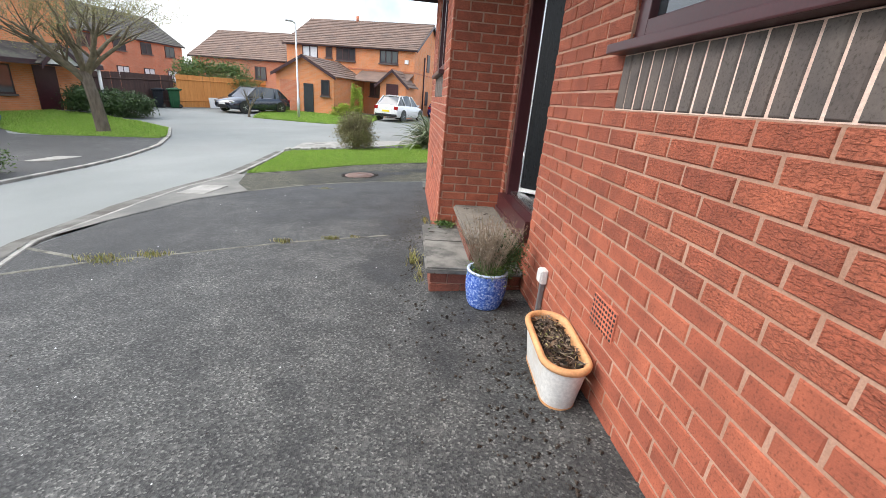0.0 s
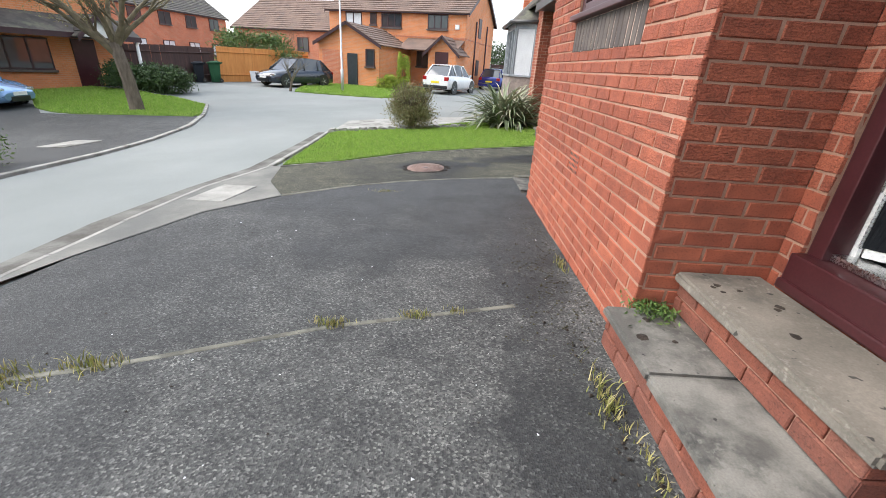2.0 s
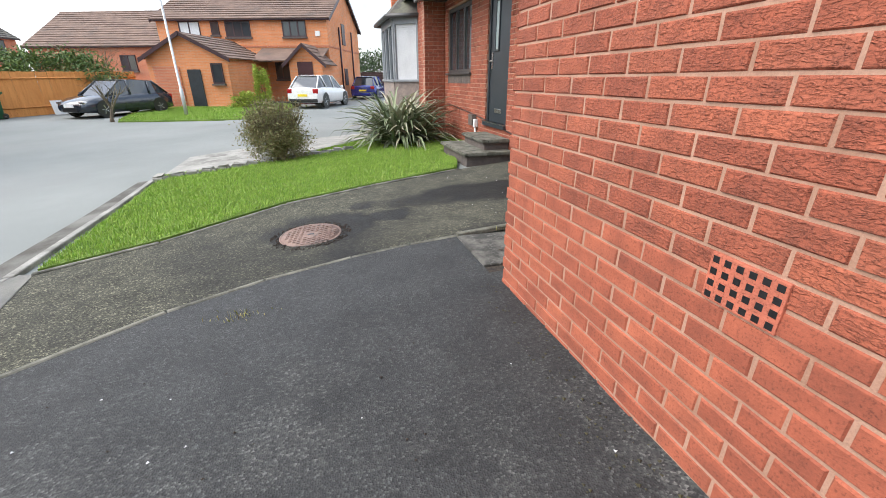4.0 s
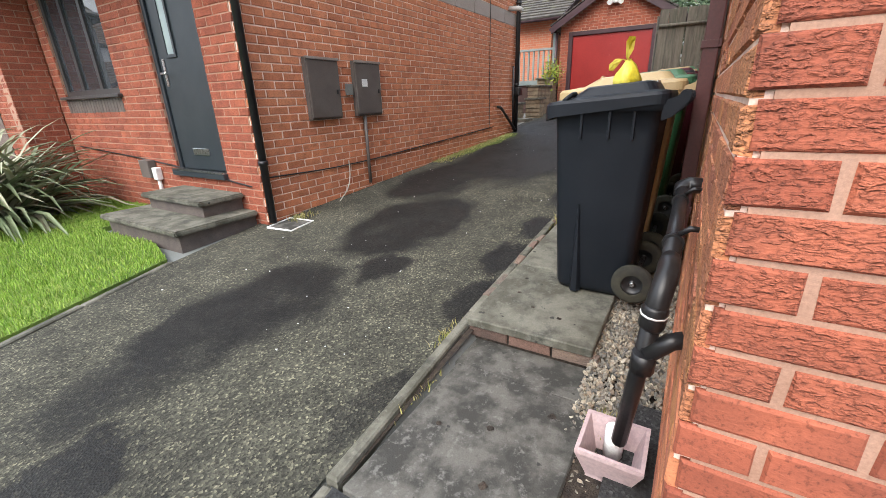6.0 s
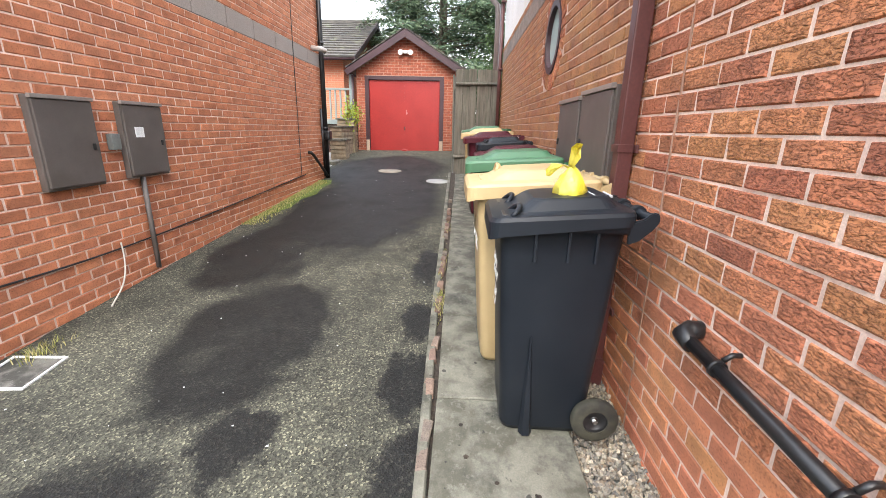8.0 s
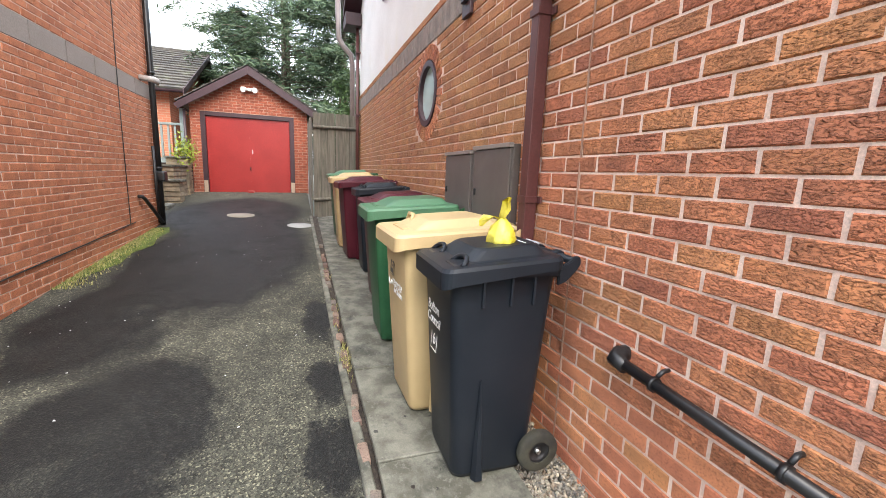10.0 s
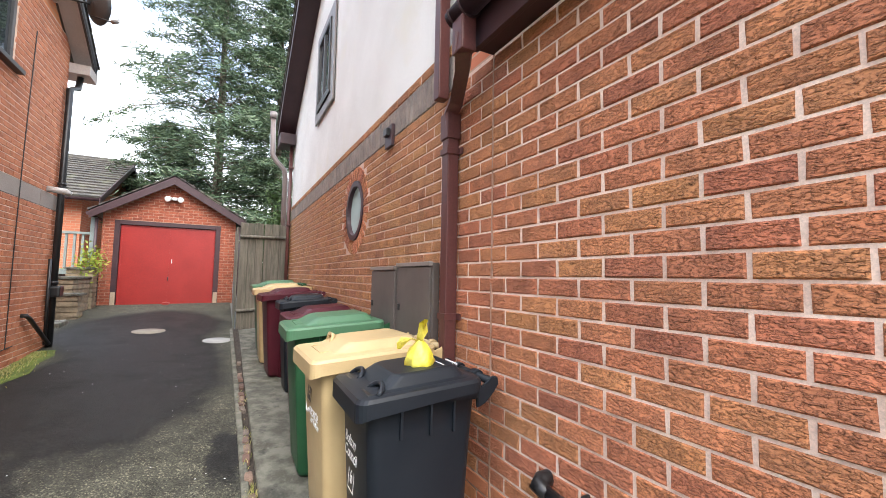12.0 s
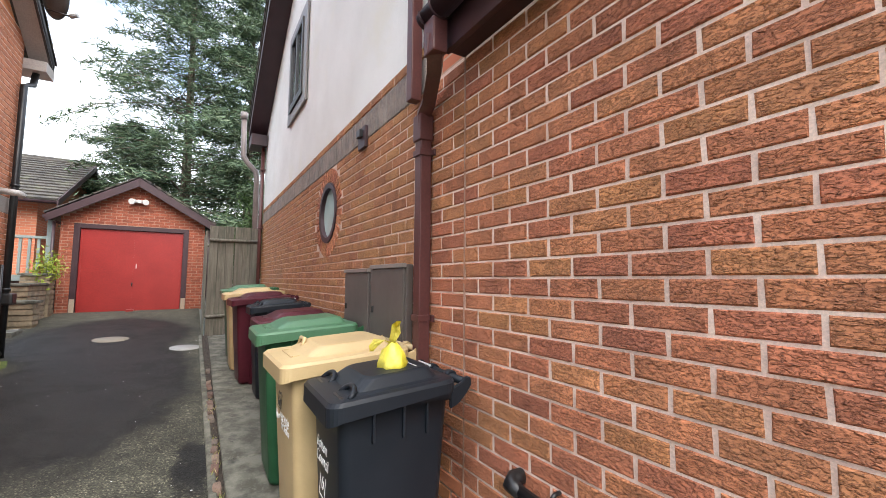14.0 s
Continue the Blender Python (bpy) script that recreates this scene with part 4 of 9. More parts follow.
for z0, z1 in ((0.14, 0.78),):
    bm = boxes((-0.036, -0.02, -0.56, -0.24, z0, z1), bevel=0.012)
    box(bm, -0.046, -0.03, -0.51, -0.29, z0 + 0.05, z1 - 0.05, 0.014)
    part("raised_panel", bm, M["black_door"], leaf)
part("letter_plate", boxes((-0.036, -0.02, -0.55, -0.25, 0.86, 0.93), (-0.042, -0.03, -0.53, -0.27, 0.872, 0.918), bevel=0.006), M["steel"], leaf, "brushed steel letter plate")
part("glazing_frame", boxes((-0.036, -0.02, -0.56, -0.24, 1.0, 1.05), (-0.036, -0.02, -0.56, -0.24, 1.75, 1.80), (-0.036, -0.02, -0.56, -0.51, 1.05, 1.75), (-0.036, -0.02, -0.29, -0.24, 1.05, 1.75), bevel=0.008), M["black_door"], leaf)
part("glass_pane", boxes((-0.03, -0.022, -0.51, -0.29, 1.05, 1.75)), M["glass_frosted"], leaf, "frosted leaded glass pane")
bm = bmesh.new()
for a, b in (((-0.40, 1.05), (-0.40, 1.26)), ((-0.40, 1.26), (-0.45, 1.34)), ((-0.45, 1.34), (-0.40, 1.42)), ((-0.40, 1.42), (-0.35, 1.34)), ((-0.35, 1.34), (-0.40, 1.26)), ((-0.40, 1.42), (-0.40, 1.75)), ((-0.51, 1.34), (-0.45, 1.34)), ((-0.35, 1.34), (-0.29, 1.34))):
    tube(bm, [(-0.032, a[0], a[1]), (-0.032, b[0], b[1])], 0.004, 5)
part("leading", bm, M["steel"], leaf)
for z in (0.25, 1.6):
    part("hinge", tubes(([(0.0, 0.022, z), (0.0, 0.022, z + 0.1)], 0.011)), M["steel"], leaf)
# the hall behind it
hall = part("wall_hall", boxes((1.28, 3.6, 1.6, 1.68, 0.4, 2.6), (1.28, 3.6, 3.4, 3.48, 0.4, 2.6), (3.6, 3.68, 1.6, 3.48, 0.4, 2.6), (1.28, 1.3, 1.68, 2.09, 0.4, 2.6), (1.28, 1.3, 3.05, 3.4, 0.4, 2.6)), M["blind"])
thing(hall, "plain pale hall walls behind the front door", "wall", kind="structure")
thing(part("floor_hall", boxes((1.17, 3.6, 1.68, 3.4, 0.36, 0.47)), surf("hall_floor", (0.12, 0.12, 0.12), (0.17, 0.17, 0.165), 6, 0.7, 0.3, 80)), "grey hall floor behind the front door", "floor", kind="structure")
thing(part("ceiling_hall", boxes((1.28, 3.68, 1.6, 3.48, 2.6, 2.66)), M["blind"]), "plain white hall ceiling", "ceiling", kind="structure")

# steps up to the door
def slab_bm(x0, x1, y0, y1, z0, z1, bevel=0.012):
    bm = boxes((x0, x1, y0, y1, z0, z1))
    bmesh.ops.bevel(bm, geom=bm.edges[:], offset=bevel, segments=2, affect="EDGES")
    return bm


lower = empty("lower_step")
thing(lower, "lower brick doorstep topped with two worn stone slabs", "step")
part("slab", slab_bm(0.285, 0.995, 2.05, 2.66, 0.045, 0.093), M["step_dark"], lower)
part("slab", slab_bm(0.29, 0.995, 2.665, 3.15, 0.045, 0.09), M["step_dark"], lower)
part("core", boxes((0.335, 0.995, 2.10, 3.15, -0.3, 0.046)), M["mortar_front"], lower)
upper = empty("upper_step")
thing(upper, "upper brick doorstep topped with a pale stone slab", "step")
part("slab", slab_bm(0.575, 0.965, 2.16, 3.148, 0.245, 0.296), M["step"], upper)
part("core", boxes((0.625, 0.965, 2.21, 3.148, 0.091, 0.246)), M["mortar_front"], upper)


def riser(parent, axis, plane, out, a0, a1, z0, z1):
    nv = Vector((out, 0, 0)) if axis == "x" else Vector((0, out, 0))
    turn = Matrix((nv.cross(Vector((0, 0, 1))), nv, Vector((0, 0, 1)))).transposed().to_4x4()
    rows = max(1, round((z1 - z0) / 0.075))
    for r in range(rows):
        a = a0 - (0.1 if r % 2 else 0.0)
        while a < a1 - 0.02:
            p, q = max(a, a0), min(a + 0.215, a1)
            a += 0.225
            if q - p < 0.03:
                continue
            h = (z1 - z0) / rows - 0.01
            key = (round(q - p, 2), round(h, 3), r % 3, "st")
            if key not in BRICK_DATA:
                me = bpy.data.meshes.new("brick")
                me.from_pydata(*[brick_mesh(q - p, h, r + 5)[i] if i == 0 else [] if i == 1 else brick_mesh(q - p, h, r + 5)[1] for i in (0, 1, 2)])
                me.materials.append(M["step_brick"])
                BRICK_DATA[key] = me
            c, z = (p + q) / 2, z0 + (r + 0.5) * (z1 - z0) / rows
            PENDING.append(("brick", BRICK_DATA[key], parent, Matrix.Translation((plane, c, z) if axis == "x" else (c, plane, z)) @ turn))


riser(lower, "x", 0.323, -1, 2.09, 3.15, -0.13, 0.044)
riser(lower, "y", 2.088, -1, 0.33, 0.995, -0.13, 0.044)
riser(upper, "x", 0.613, -1, 2.2, 3.148, 0.094, 0.244)
riser(upper, "y", 2.198, -1, 0.62, 0.965, 0.094, 0.244)

# ---- our house: side, roofs ----
def plane_box(bm, pts, thick):
    """A slab of a given thickness on a four-cornered plane."""
    p = [Vector(q) for q in pts]
    n = (p[1] - p[0]).cross(p[2] - p[0]).normalized() * thick
    a, b = [bm.verts.new(q) for q in p], [bm.verts.new(q + n) for q in p]
    bm.faces.new(a)
    bm.faces.new(b)
    for k in range(len(a)):
        bm.faces.new((a[k], a[(k + 1) % len(a)], b[(k + 1) % len(a)], b[k]))


def tiled_roof(name, eave0, eave1, up, length, parent, mat, course=0.3, width=0.3, label="", thick=0.03, joined_name="roof_tiles"):
    """Rows of tiles from the eave upwards. up: the way up the slope."""
    e0, e1, up = Vector(eave0), Vector(eave1), Vector(up).normalized()
    along = (e1 - e0).normalized()
    n = along.cross(up).normalized()
    if n.z < 0:
        n = -n
    w = (e1 - e0).length
    v, f = [], []
    rows, cols = max(1, round(length / course)), max(1, round(w / width))
    for r in range(rows):
        for c in range(cols):
            o = e0 + along * (w * c / cols) + up * (length * r / rows) + n * random.uniform(0, 0.004)
            du, dw = up * (length / rows * 1.08), along * (w / cols - 0.006)
            base = len(v)
            for q, h in ((o, thick * 1.5), (o + dw, thick * 1.5), (o + dw + du, thick * 0.5), (o + du, thick * 0.5), (o, 0), (o + dw, 0)):
                v.append(tuple(q + n * h))
            f += [(base, base + 1, base + 2, base + 3), (base + 4, base + 5, base + 1, base), (base + 4, base, base + 3), (base + 1, base + 5, base + 2)]
    return mesh_part(joined_name, v, f, mat, parent, label)


house = empty("house")
thing(house, "brick and white render house with maroon gutters and boards", "house")
bm = bmesh.new()
prism(bm, [(2.4, 2.812), (9.5, 2.812), (9.5, 4.38), (5.95, 6.62), (2.4, 4.38)], 0, 0.26)
r = part("render_wall", bm, M["render"], house, "white rendered upper gable wall")
r.matrix_basis = pose(0, YS - 0.27, 0)
# verge boards, roof
for x0, x1 in ((9.65, 5.95), (2.25, 5.95)):
    bm = bmesh.new()
    plane_box(bm, [(x0, 6.25, 4.26), (x1, 6.25, 6.6), (x1, 6.25, 6.82), (x0, 6.25, 4.48)], 0.03)
    part("verge_board", bm, M["purple_dark"], house)
    bm = bmesh.new()
    plane_box(bm, [(x0, YS - 0.01, 4.28), (x1, YS - 0.01, 6.62), (x1, 6.25, 6.62), (x0, 6.25, 4.28)], 0.02)
    part("verge_soffit", bm, M["purple_dark"], house)
    bm = bmesh.new()
    plane_box(bm, [(x0, 6.3, 4.46), (x1, 6.3, 6.8), (x1, -5.2, 6.8), (x0, -5.2, 4.46)], 0.06)
    part("roof_deck", bm, M["tile"], house)
part("box_end", boxes((9.2, 9.7, YS + 0.002, 6.27, 4.08, 4.31), bevel=0.01), M["purple_dark"], house)
tiled_roof("t", (9.7, -5.2, 4.50), (9.7, 6.32, 4.50), (-3.75, 0, 2.37), 4.45, house, M["tile"], 0.35, 0.33)
tiled_roof("t", (2.2, -5.2, 4.50), (2.2, 6.32, 4.50), (3.75, 0, 2.37), 4.45, house, M["tile"], 0.35, 0.33)
part("back_wall", boxes((9.25, 9.5, -5.0, YS - 0.33, -0.5, 4.34), (2.4, 9.5, -5.25, -5.0, -0.5, 4.34), (2.4, 2.65, -5.0, YS - 0.33, 2.7, 4.34)), M["far_brick2"], house)
# low roof over the front rooms
bm = bmesh.new()
plane_box(bm, [(-0.02, -5.0, 2.68), (2.41, -5.0, 3.83), (2.41, YS + 0.14, 3.83), (-0.02, YS + 0.14, 2.68)], 0.05)
part("porch_roof", bm, M["tile"], house)
tiled_roof("t", (-0.04, -5.0, 2.74), (-0.04, YS + 0.17, 2.74), (2.58, 0, 1.22), 2.7, house, M["tile"], 0.3, 0.3)
bm = bmesh.new()
prism(bm, [(XF + 0.02, 2.532), (2.4, 2.532), (2.4, 3.79), (2.35, 3.77), (XF + 0.02, 2.86)], 0, 0.12)
w = part("gable_end", bm, M["far_brick2"], house)
w.matrix_basis = pose(0, YS - 0.14, 0)
part("fascia", boxes((0.0, 2.0, YS + 0.10, YS + 0.13, 2.50, 2.70), (-0.03, 0.0, -5.0, YS + 0.13, 2.58, 2.74), bevel=0.004), M["purple_dark"], house)
part("soffit", boxes((XF + 0.02, 2.0, YS + 0.006, YS + 0.1, 2.515, 2.531), (0.0, XF - 0.005, -5.0, YS - 0.0, 2.6, 2.62), (XF + 0.2, XW - 0.005, -5.0, YR - 0.01, 2.6, 2.62)), M["purple_dark"], house)


def channel(x0, x1, yc, zt, r, parent):
    """A half-round gutter along x."""
    bm = bmesh.new()
    rings = []
    for x in (x0, x1):
        rings.append([bm.verts.new((x, yc + r * math.cos(a), zt + r * math.sin(a))) for a in (math.pi + math.pi * k / 12 for k in range(13))])
    for k in range(12):
        f = bm.faces.new((rings[0][k], rings[0][k + 1], rings[1][k + 1], rings[1][k]))
        f.smooth = True
    bm.faces.new(rings[0])
    bm.faces.new(rings[1])
    bmesh.ops.solidify(bm, geom=bm.faces[:], thickness=0.004)
    return part("gutter", bm, M["purple_dark"], parent)


channel(-0.05, 2.07, YS + 0.19, 2.69, 0.062, house)
for x in (1.93, 2.03, 1.2):
    bm = bmesh.new()
    tube(bm, [(x, YS + 0.19 + 0.068 * math.cos(a), 2.69 + 0.068 * math.sin(a)) for a in (math.pi + math.pi * k / 8 for k in range(9))], 0.006, 6)
    part("gutter_bracket", bm, M["purple_dark"], house)

downpipe = empty("downpipe")
thing(downpipe, "square maroon plastic downpipe with gutter outlet and clips", "downpipe")
DX = 2.36
part("pipe", boxes((DX - 0.036, DX + 0.036, YS + 0.012, YS + 0.082, 0.05, 2.32), bevel=0.006), M["pipe"], downpipe)
bm = boxes((1.93, 2.03, YS + 0.15, YS + 0.23, 2.46, 2.63), bevel=0.008)
part("outlet", bm, M["pipe"], downpipe)
bm = bmesh.new()
tube(bm, [(1.98, YS + 0.19, 2.56), (1.985, YS + 0.185, 2.49), (2.07, YS + 0.14, 2.45), (2.27, YS + 0.06, 2.375), (2.355, YS + 0.05, 2.33), (2.36, YS + 0.047, 2.25)], 0.052, 4)
part("offset_bend", bm, M["pipe"], downpipe)
part("socket", boxes((DX - 0.045, DX + 0.045, YS + 0.005, YS + 0.092, 2.17, 2.32), bevel=0.006), M["pipe"], downpipe)
part("upper_pipe", boxes((2.44, 2.51, YS + 0.02, YS + 0.09, 2.45, 4.3), bevel=0.006), M["pipe"], downpipe)
for z in (1.17, 2.1, 0.35):
    part("clip", boxes((DX - 0.075, DX + 0.075, YS + 0.004, YS + 0.016, z - 0.018, z + 0.018), (DX - 0.044, DX + 0.044, YS + 0.016, YS + 0.09, z - 0.018, z + 0.018), bevel=0.003), M["pipe"], downpipe)
part("shoe", boxes((DX - 0.06, DX + 0.06, YS + 0.01, YS + 0.13, -0.1, 0.07), bevel=0.012), M["pipe"], downpipe)
thing(part("movement_joint", boxes((2.000, 2.009, YS - 0.004, YS + 0.0012, -0.2, 2.6)), M["mortar_front"]), "upright mortar joint in the brick wall", "joint", kind="structure")

rear_pipe = empty("rear_downpipe")
thing(rear_pipe, "maroon downpipe at the far corner of the main house", "downpipe")
part("pipe", tubes(([(9.36, YS + 0.06, 0.2), (9.36, YS + 0.06, 4.15)], 0.036)), M["pipe"], rear_pipe)
for z in (1.0, 2.4, 3.6):
    part("clip", boxes((9.29, 9.43, YS + 0.004, YS + 0.1, z, z + 0.03), bevel=0.003), M["pipe"], rear_pipe)
flue = empty("soil_stack")
thing(flue, "grey-brown soil stack with an offset above the fence", "pipe")
part("vent_pipe", tubes(([(9.72, YS + 0.12, 0.3), (9.72, YS + 0.12, 3.45), (9.74, YS + 0.14, 3.65), (9.84, YS + 0.30, 3.85), (9.9, YS + 0.38, 4.0), (9.9, YS + 0.40, 4.85)], 0.055)), plain_paint("stack_plastic", (0.16, 0.125, 0.115)), flue)
part("cowl", tubes(([(9.9, YS + 0.40, 4.8), (9.9, YS + 0.40, 4.95)], 0.075)), plain_paint("cowl_plastic", (0.2, 0.17, 0.16)), flue)

# round window with its ring of bricks
oval = empty("window_oval")
thing(oval, "round frosted window in a maroon frame within a brick ring", "window", kind="structure")
OC = Vector((4.51, YS, 2.06))
for i in range(30):
    a = 2 * math.pi * i / 30
    key = "vous"
    if key not in BRICK_DATA:
        me = bpy.data.meshes.new("voussoir")
        me.from_pydata(brick_mesh(0.062, 0.135, 3)[0], [], brick_mesh(0.062, 0.135, 3)[1])
        me.materials.append(M["brown"])
        BRICK_DATA[key] = me
    PENDING.append(("brick", BRICK_DATA[key], oval, Matrix.Translation(OC + Vector((0.385 * math.sin(a), 0.004, 0.385 * math.cos(a)))) @ pose(0, 0, 0, 0, math.degrees(a), 0)))
def ring(bm, c, r0, r1, y0, y1, n=48):
    vs = []
    for r, y in ((r0, y0), (r1, y0), (r1, y1), (r0, y1)):
        vs.append([bm.verts.new((c[0] + r * math.sin(2 * math.pi * k / n), c[1] + y, c[2] + r * math.cos(2 * math.pi * k / n))) for k in range(n)])
    for q in range(4):
        for k in range(n):
            bm.faces.new((vs[q][k], vs[q][(k + 1) % n], vs[(q + 1) % 4][(k + 1) % n], vs[(q + 1) % 4][k]))
    return bm
part("ring_bed", ring(bmesh.new(), OC, 0.30, 0.46, -0.2, -0.010), M["mortar"], oval)
part("window_frame", ring(bmesh.new(), OC, 0.255, 0.31, -0.06, 0.012), M["purple_dark"], oval)
bm = bmesh.new()
bmesh.ops.create_circle(bm, cap_ends=True, radius=0.262, segments=48, matrix=pose(OC.x, OC.y - 0.03, OC.z, 90, 0, 0))
part("pane", bm, M["glass_oval"], oval)

window("window_upper", "y", YS - 0.005, 1, 5.88, 6.70, 3.90, 4.96, M["grey_frame"], M["glass"], "dark framed upper window in the white rendered wall", [6.29], [], 0.06, 0.06, (0.04, 0.05, 0.04), -0.055)
sur = part("window_surround", boxes((5.70, 5.875, YS + 0.004, YS + 0.03, 3.72, 5.12), (6.705, 6.88, YS + 0.004, YS + 0.03, 3.72, 5.12), (5.875, 6.705, YS + 0.004, YS + 0.03, 4.965, 5.12), (5.875, 6.705, YS + 0.004, YS + 0.03, 3.72, 3.855), bevel=0.004), plain_paint("surround_grey", (0.24, 0.22, 0.21)))
thing(sur, "grey-brown brick surround of the upper window", "trim", kind="structure")
vent = empty("wall_vent")
thing(vent, "small maroon vent cover set into the brick band", "vent")
part("plate", boxes((3.39, 3.55, YS + 0.002, YS + 0.03, 2.44, 2.62), bevel=0.006), M["purple_dark"], vent)
part("mouth", boxes((3.43, 3.51, YS + 0.028, YS + 0.06, 2.53, 2.59), bevel=0.004), M["black"], vent)


def meter_box(x0, x1, y, out, z0, z1, label, knob=True):
    ob = empty("meter_box", ((x0 + x1) / 2, y, z0))
    thing(ob, label, "meter box", "meter boxes")
    h, w = z1 - z0, (x1 - x0) / 2
    ya, yb = sorted((0.001 * out, 0.05 * out))
    part("casing", boxes((-w, w, ya, yb, 0, h), bevel=0.008), M["meter"], ob)
    ya, yb = sorted((0.049 * out, 0.066 * out))
    dr = part("door", boxes((-w + 0.012, w - 0.012, ya, yb, 0.02, h - 0.025), bevel=0.006), M["meter"], ob)
    ya, yb = sorted((0.049 * out, 0.075 * out))
    part("lip", boxes((-w, w, ya, yb, h - 0.02, h + 0.006), bevel=0.003), plain_paint("worn_edge", (0.22, 0.19, 0.17)), ob)
    if knob:
        ya, yb = sorted((0.062 * out, 0.078 * out))
        part("lock", boxes((w - 0.07, w - 0.05, ya, yb, h * 0.42, h * 0.42 + 0.045), bevel=0.004), M["black"], dr)
    return ob


meter_box(2.55, 3.10, YS, 1, 0.92, 1.475, "brown plastic meter box fixed to the brick wall")
meter_box(3.14, 3.69, YS, 1, 0.92, 1.455, "brown plastic meter box with chipped pale edges")

# black waste pipe and hopper
waste = empty("waste_pipe")
thing(waste, "black plastic waste pipe sloping down the brick wall", "pipe")
P0, P1, P2 = Vector((1.60, YS + 0.06, 0.603)), Vector((0.79, YS + 0.055, 0.556)), Vector((0.87, YS + 0.11, -0.06))
part("elbow", tubes(([(P0.x, YS - 0.01, P0.z + 0.01), (P0.x, YS + 0.035, P0.z + 0.01), P0 + Vector((-0.01, 0.0, 0)), P0 + Vector((-0.07, 0, -0.012))], [0.03, 0.032, 0.032, 0.027])), M["black"], waste)
part("pipe", tubes(([P0, P1], 0.0215)), M["black"], waste)
curve = [(0.07, 0, 0.007), (0.03, 0, 0.003), (0.0, 0.0, -0.003), (-0.022, 0.002, -0.014), (-0.040, 0.005, -0.032), (-0.051, 0.009, -0.056), (-0.055, 0.012, -0.085), (-0.056, 0.013, -0.11)]
part("bend", tubes(([P1 + Vector(q) for q in curve], [0.023, 0.026, 0.026, 0.026, 0.026, 0.026, 0.026, 0.026])), M["black"], waste)
part("collar", tubes(([P1 + Vector((-0.055, 0.012, -0.07)), P1 + Vector((-0.0552, 0.0125, -0.076)), P1 + Vector((-0.054, 0.016, -0.125)), P1 + Vector((-0.0535, 0.017, -0.13))], [0.026, 0.030, 0.030, 0.025])), M["black"], waste)
part("ring", tubes(([P1 + Vector((-0.0552, 0.014, -0.090)), P1 + Vector((-0.055, 0.0145, -0.095))], 0.031)), M["white_trim"], waste, "pale ring on the pipe joint")
part("lower_collar", tubes(([P1 + Vector((-0.050, 0.02, -0.205)), P1 + Vector((-0.047, 0.022, -0.26))], 0.029)), M["black"], waste)
part("branch", tubes(([P1 + Vector((-0.035, -0.058, -0.155)), P1 + Vector((-0.042, -0.03, -0.165)), P1 + Vector((-0.05, 0.015, -0.21))], 0.022)), M["black"], waste)
part("down_pipe", tubes(([P1 + Vector((-0.055, 0.014, -0.10)), P2], 0.0225)), M["black"], waste)
for t in (0.25, 0.77):
    q = P0.lerp(P1, t)
    part("clip", tubes(([q + Vector((-0.008, 0, 0)), q + Vector((0.008, 0, 0))], 0.028), ([q + Vector((0, -0.01, 0.026)), q + Vector((0, -0.035, 0.045)), q + Vector((0, -0.06, 0.045))], 0.008)), M["black"], waste)
hopper = empty("drain_hopper", (0.90, 6.09, 0))
thing(hopper, "square pale pink plastic drain hopper in the gravel", "drain")
HM = plain_paint("faded_plastic", (0.50, 0.38, 0.38), 0.5)
bm = bmesh.new()
so = [(-0.10, -0.10), (0.10, -0.10), (0.10, 0.10), (-0.10, 0.10)]
secs = [([(x * 0.62, y * 0.62) for x, y in so], -0.32), ([(x * 0.66, y * 0.66) for x, y in so], -0.2), (so, -0.1), (so, -0.085), ([(x * 0.88, y * 0.88) for x, y in so], -0.085), ([(x * 0.55, y * 0.55) for x, y in so], -0.2)]
bm.free()
part("funnel", loft(secs, True, False), HM, hopper)
part("grate", boxes((-0.05, 0.05, -0.05, 0.05, -0.215, -0.2)), M["black"], hopper)
part("inlet", tubes(([(0.02, 0.0, -0.17), (0.02, 0.0, -0.06)], 0.03)), M["white_trim"], hopper)


# ---- paved strip beside the house ----
def paving(name, x0, x1, y0, y1, z0, z1, mat, label, thick=0.05):
    """A flagstone lying on the slope from z0 at x0 to z1 at x1."""
    bm = bmesh.new()
    j = lambda: random.uniform(-0.005, 0.005)
    top = [(x0 + j(), y0 + j(), z0 + j() * 0.5), (x1 + j(), y0 + j(), z1 + j() * 0.5), (x1 + j(), y1 + j(), z1 + j() * 0.5), (x0 + j(), y1 + j(), z0 + j() * 0.5)]
    a = [bm.verts.new(p) for p in top]
    b = [bm.verts.new((x, y, z - thick)) for x, y, z in top]
    bm.faces.new(a)
    bm.faces.new(b[::-1])
    for k in range(4):
        bm.faces.new((a[k], b[k], b[(k + 1) % 4], a[(k + 1) % 4]))
    bmesh.ops.bevel(bm, geom=bm.edges[:], offset=0.006, segments=1, affect="EDGES")
    return thing(part(name, bm, mat), label, "paving slab", "paving beside the house")


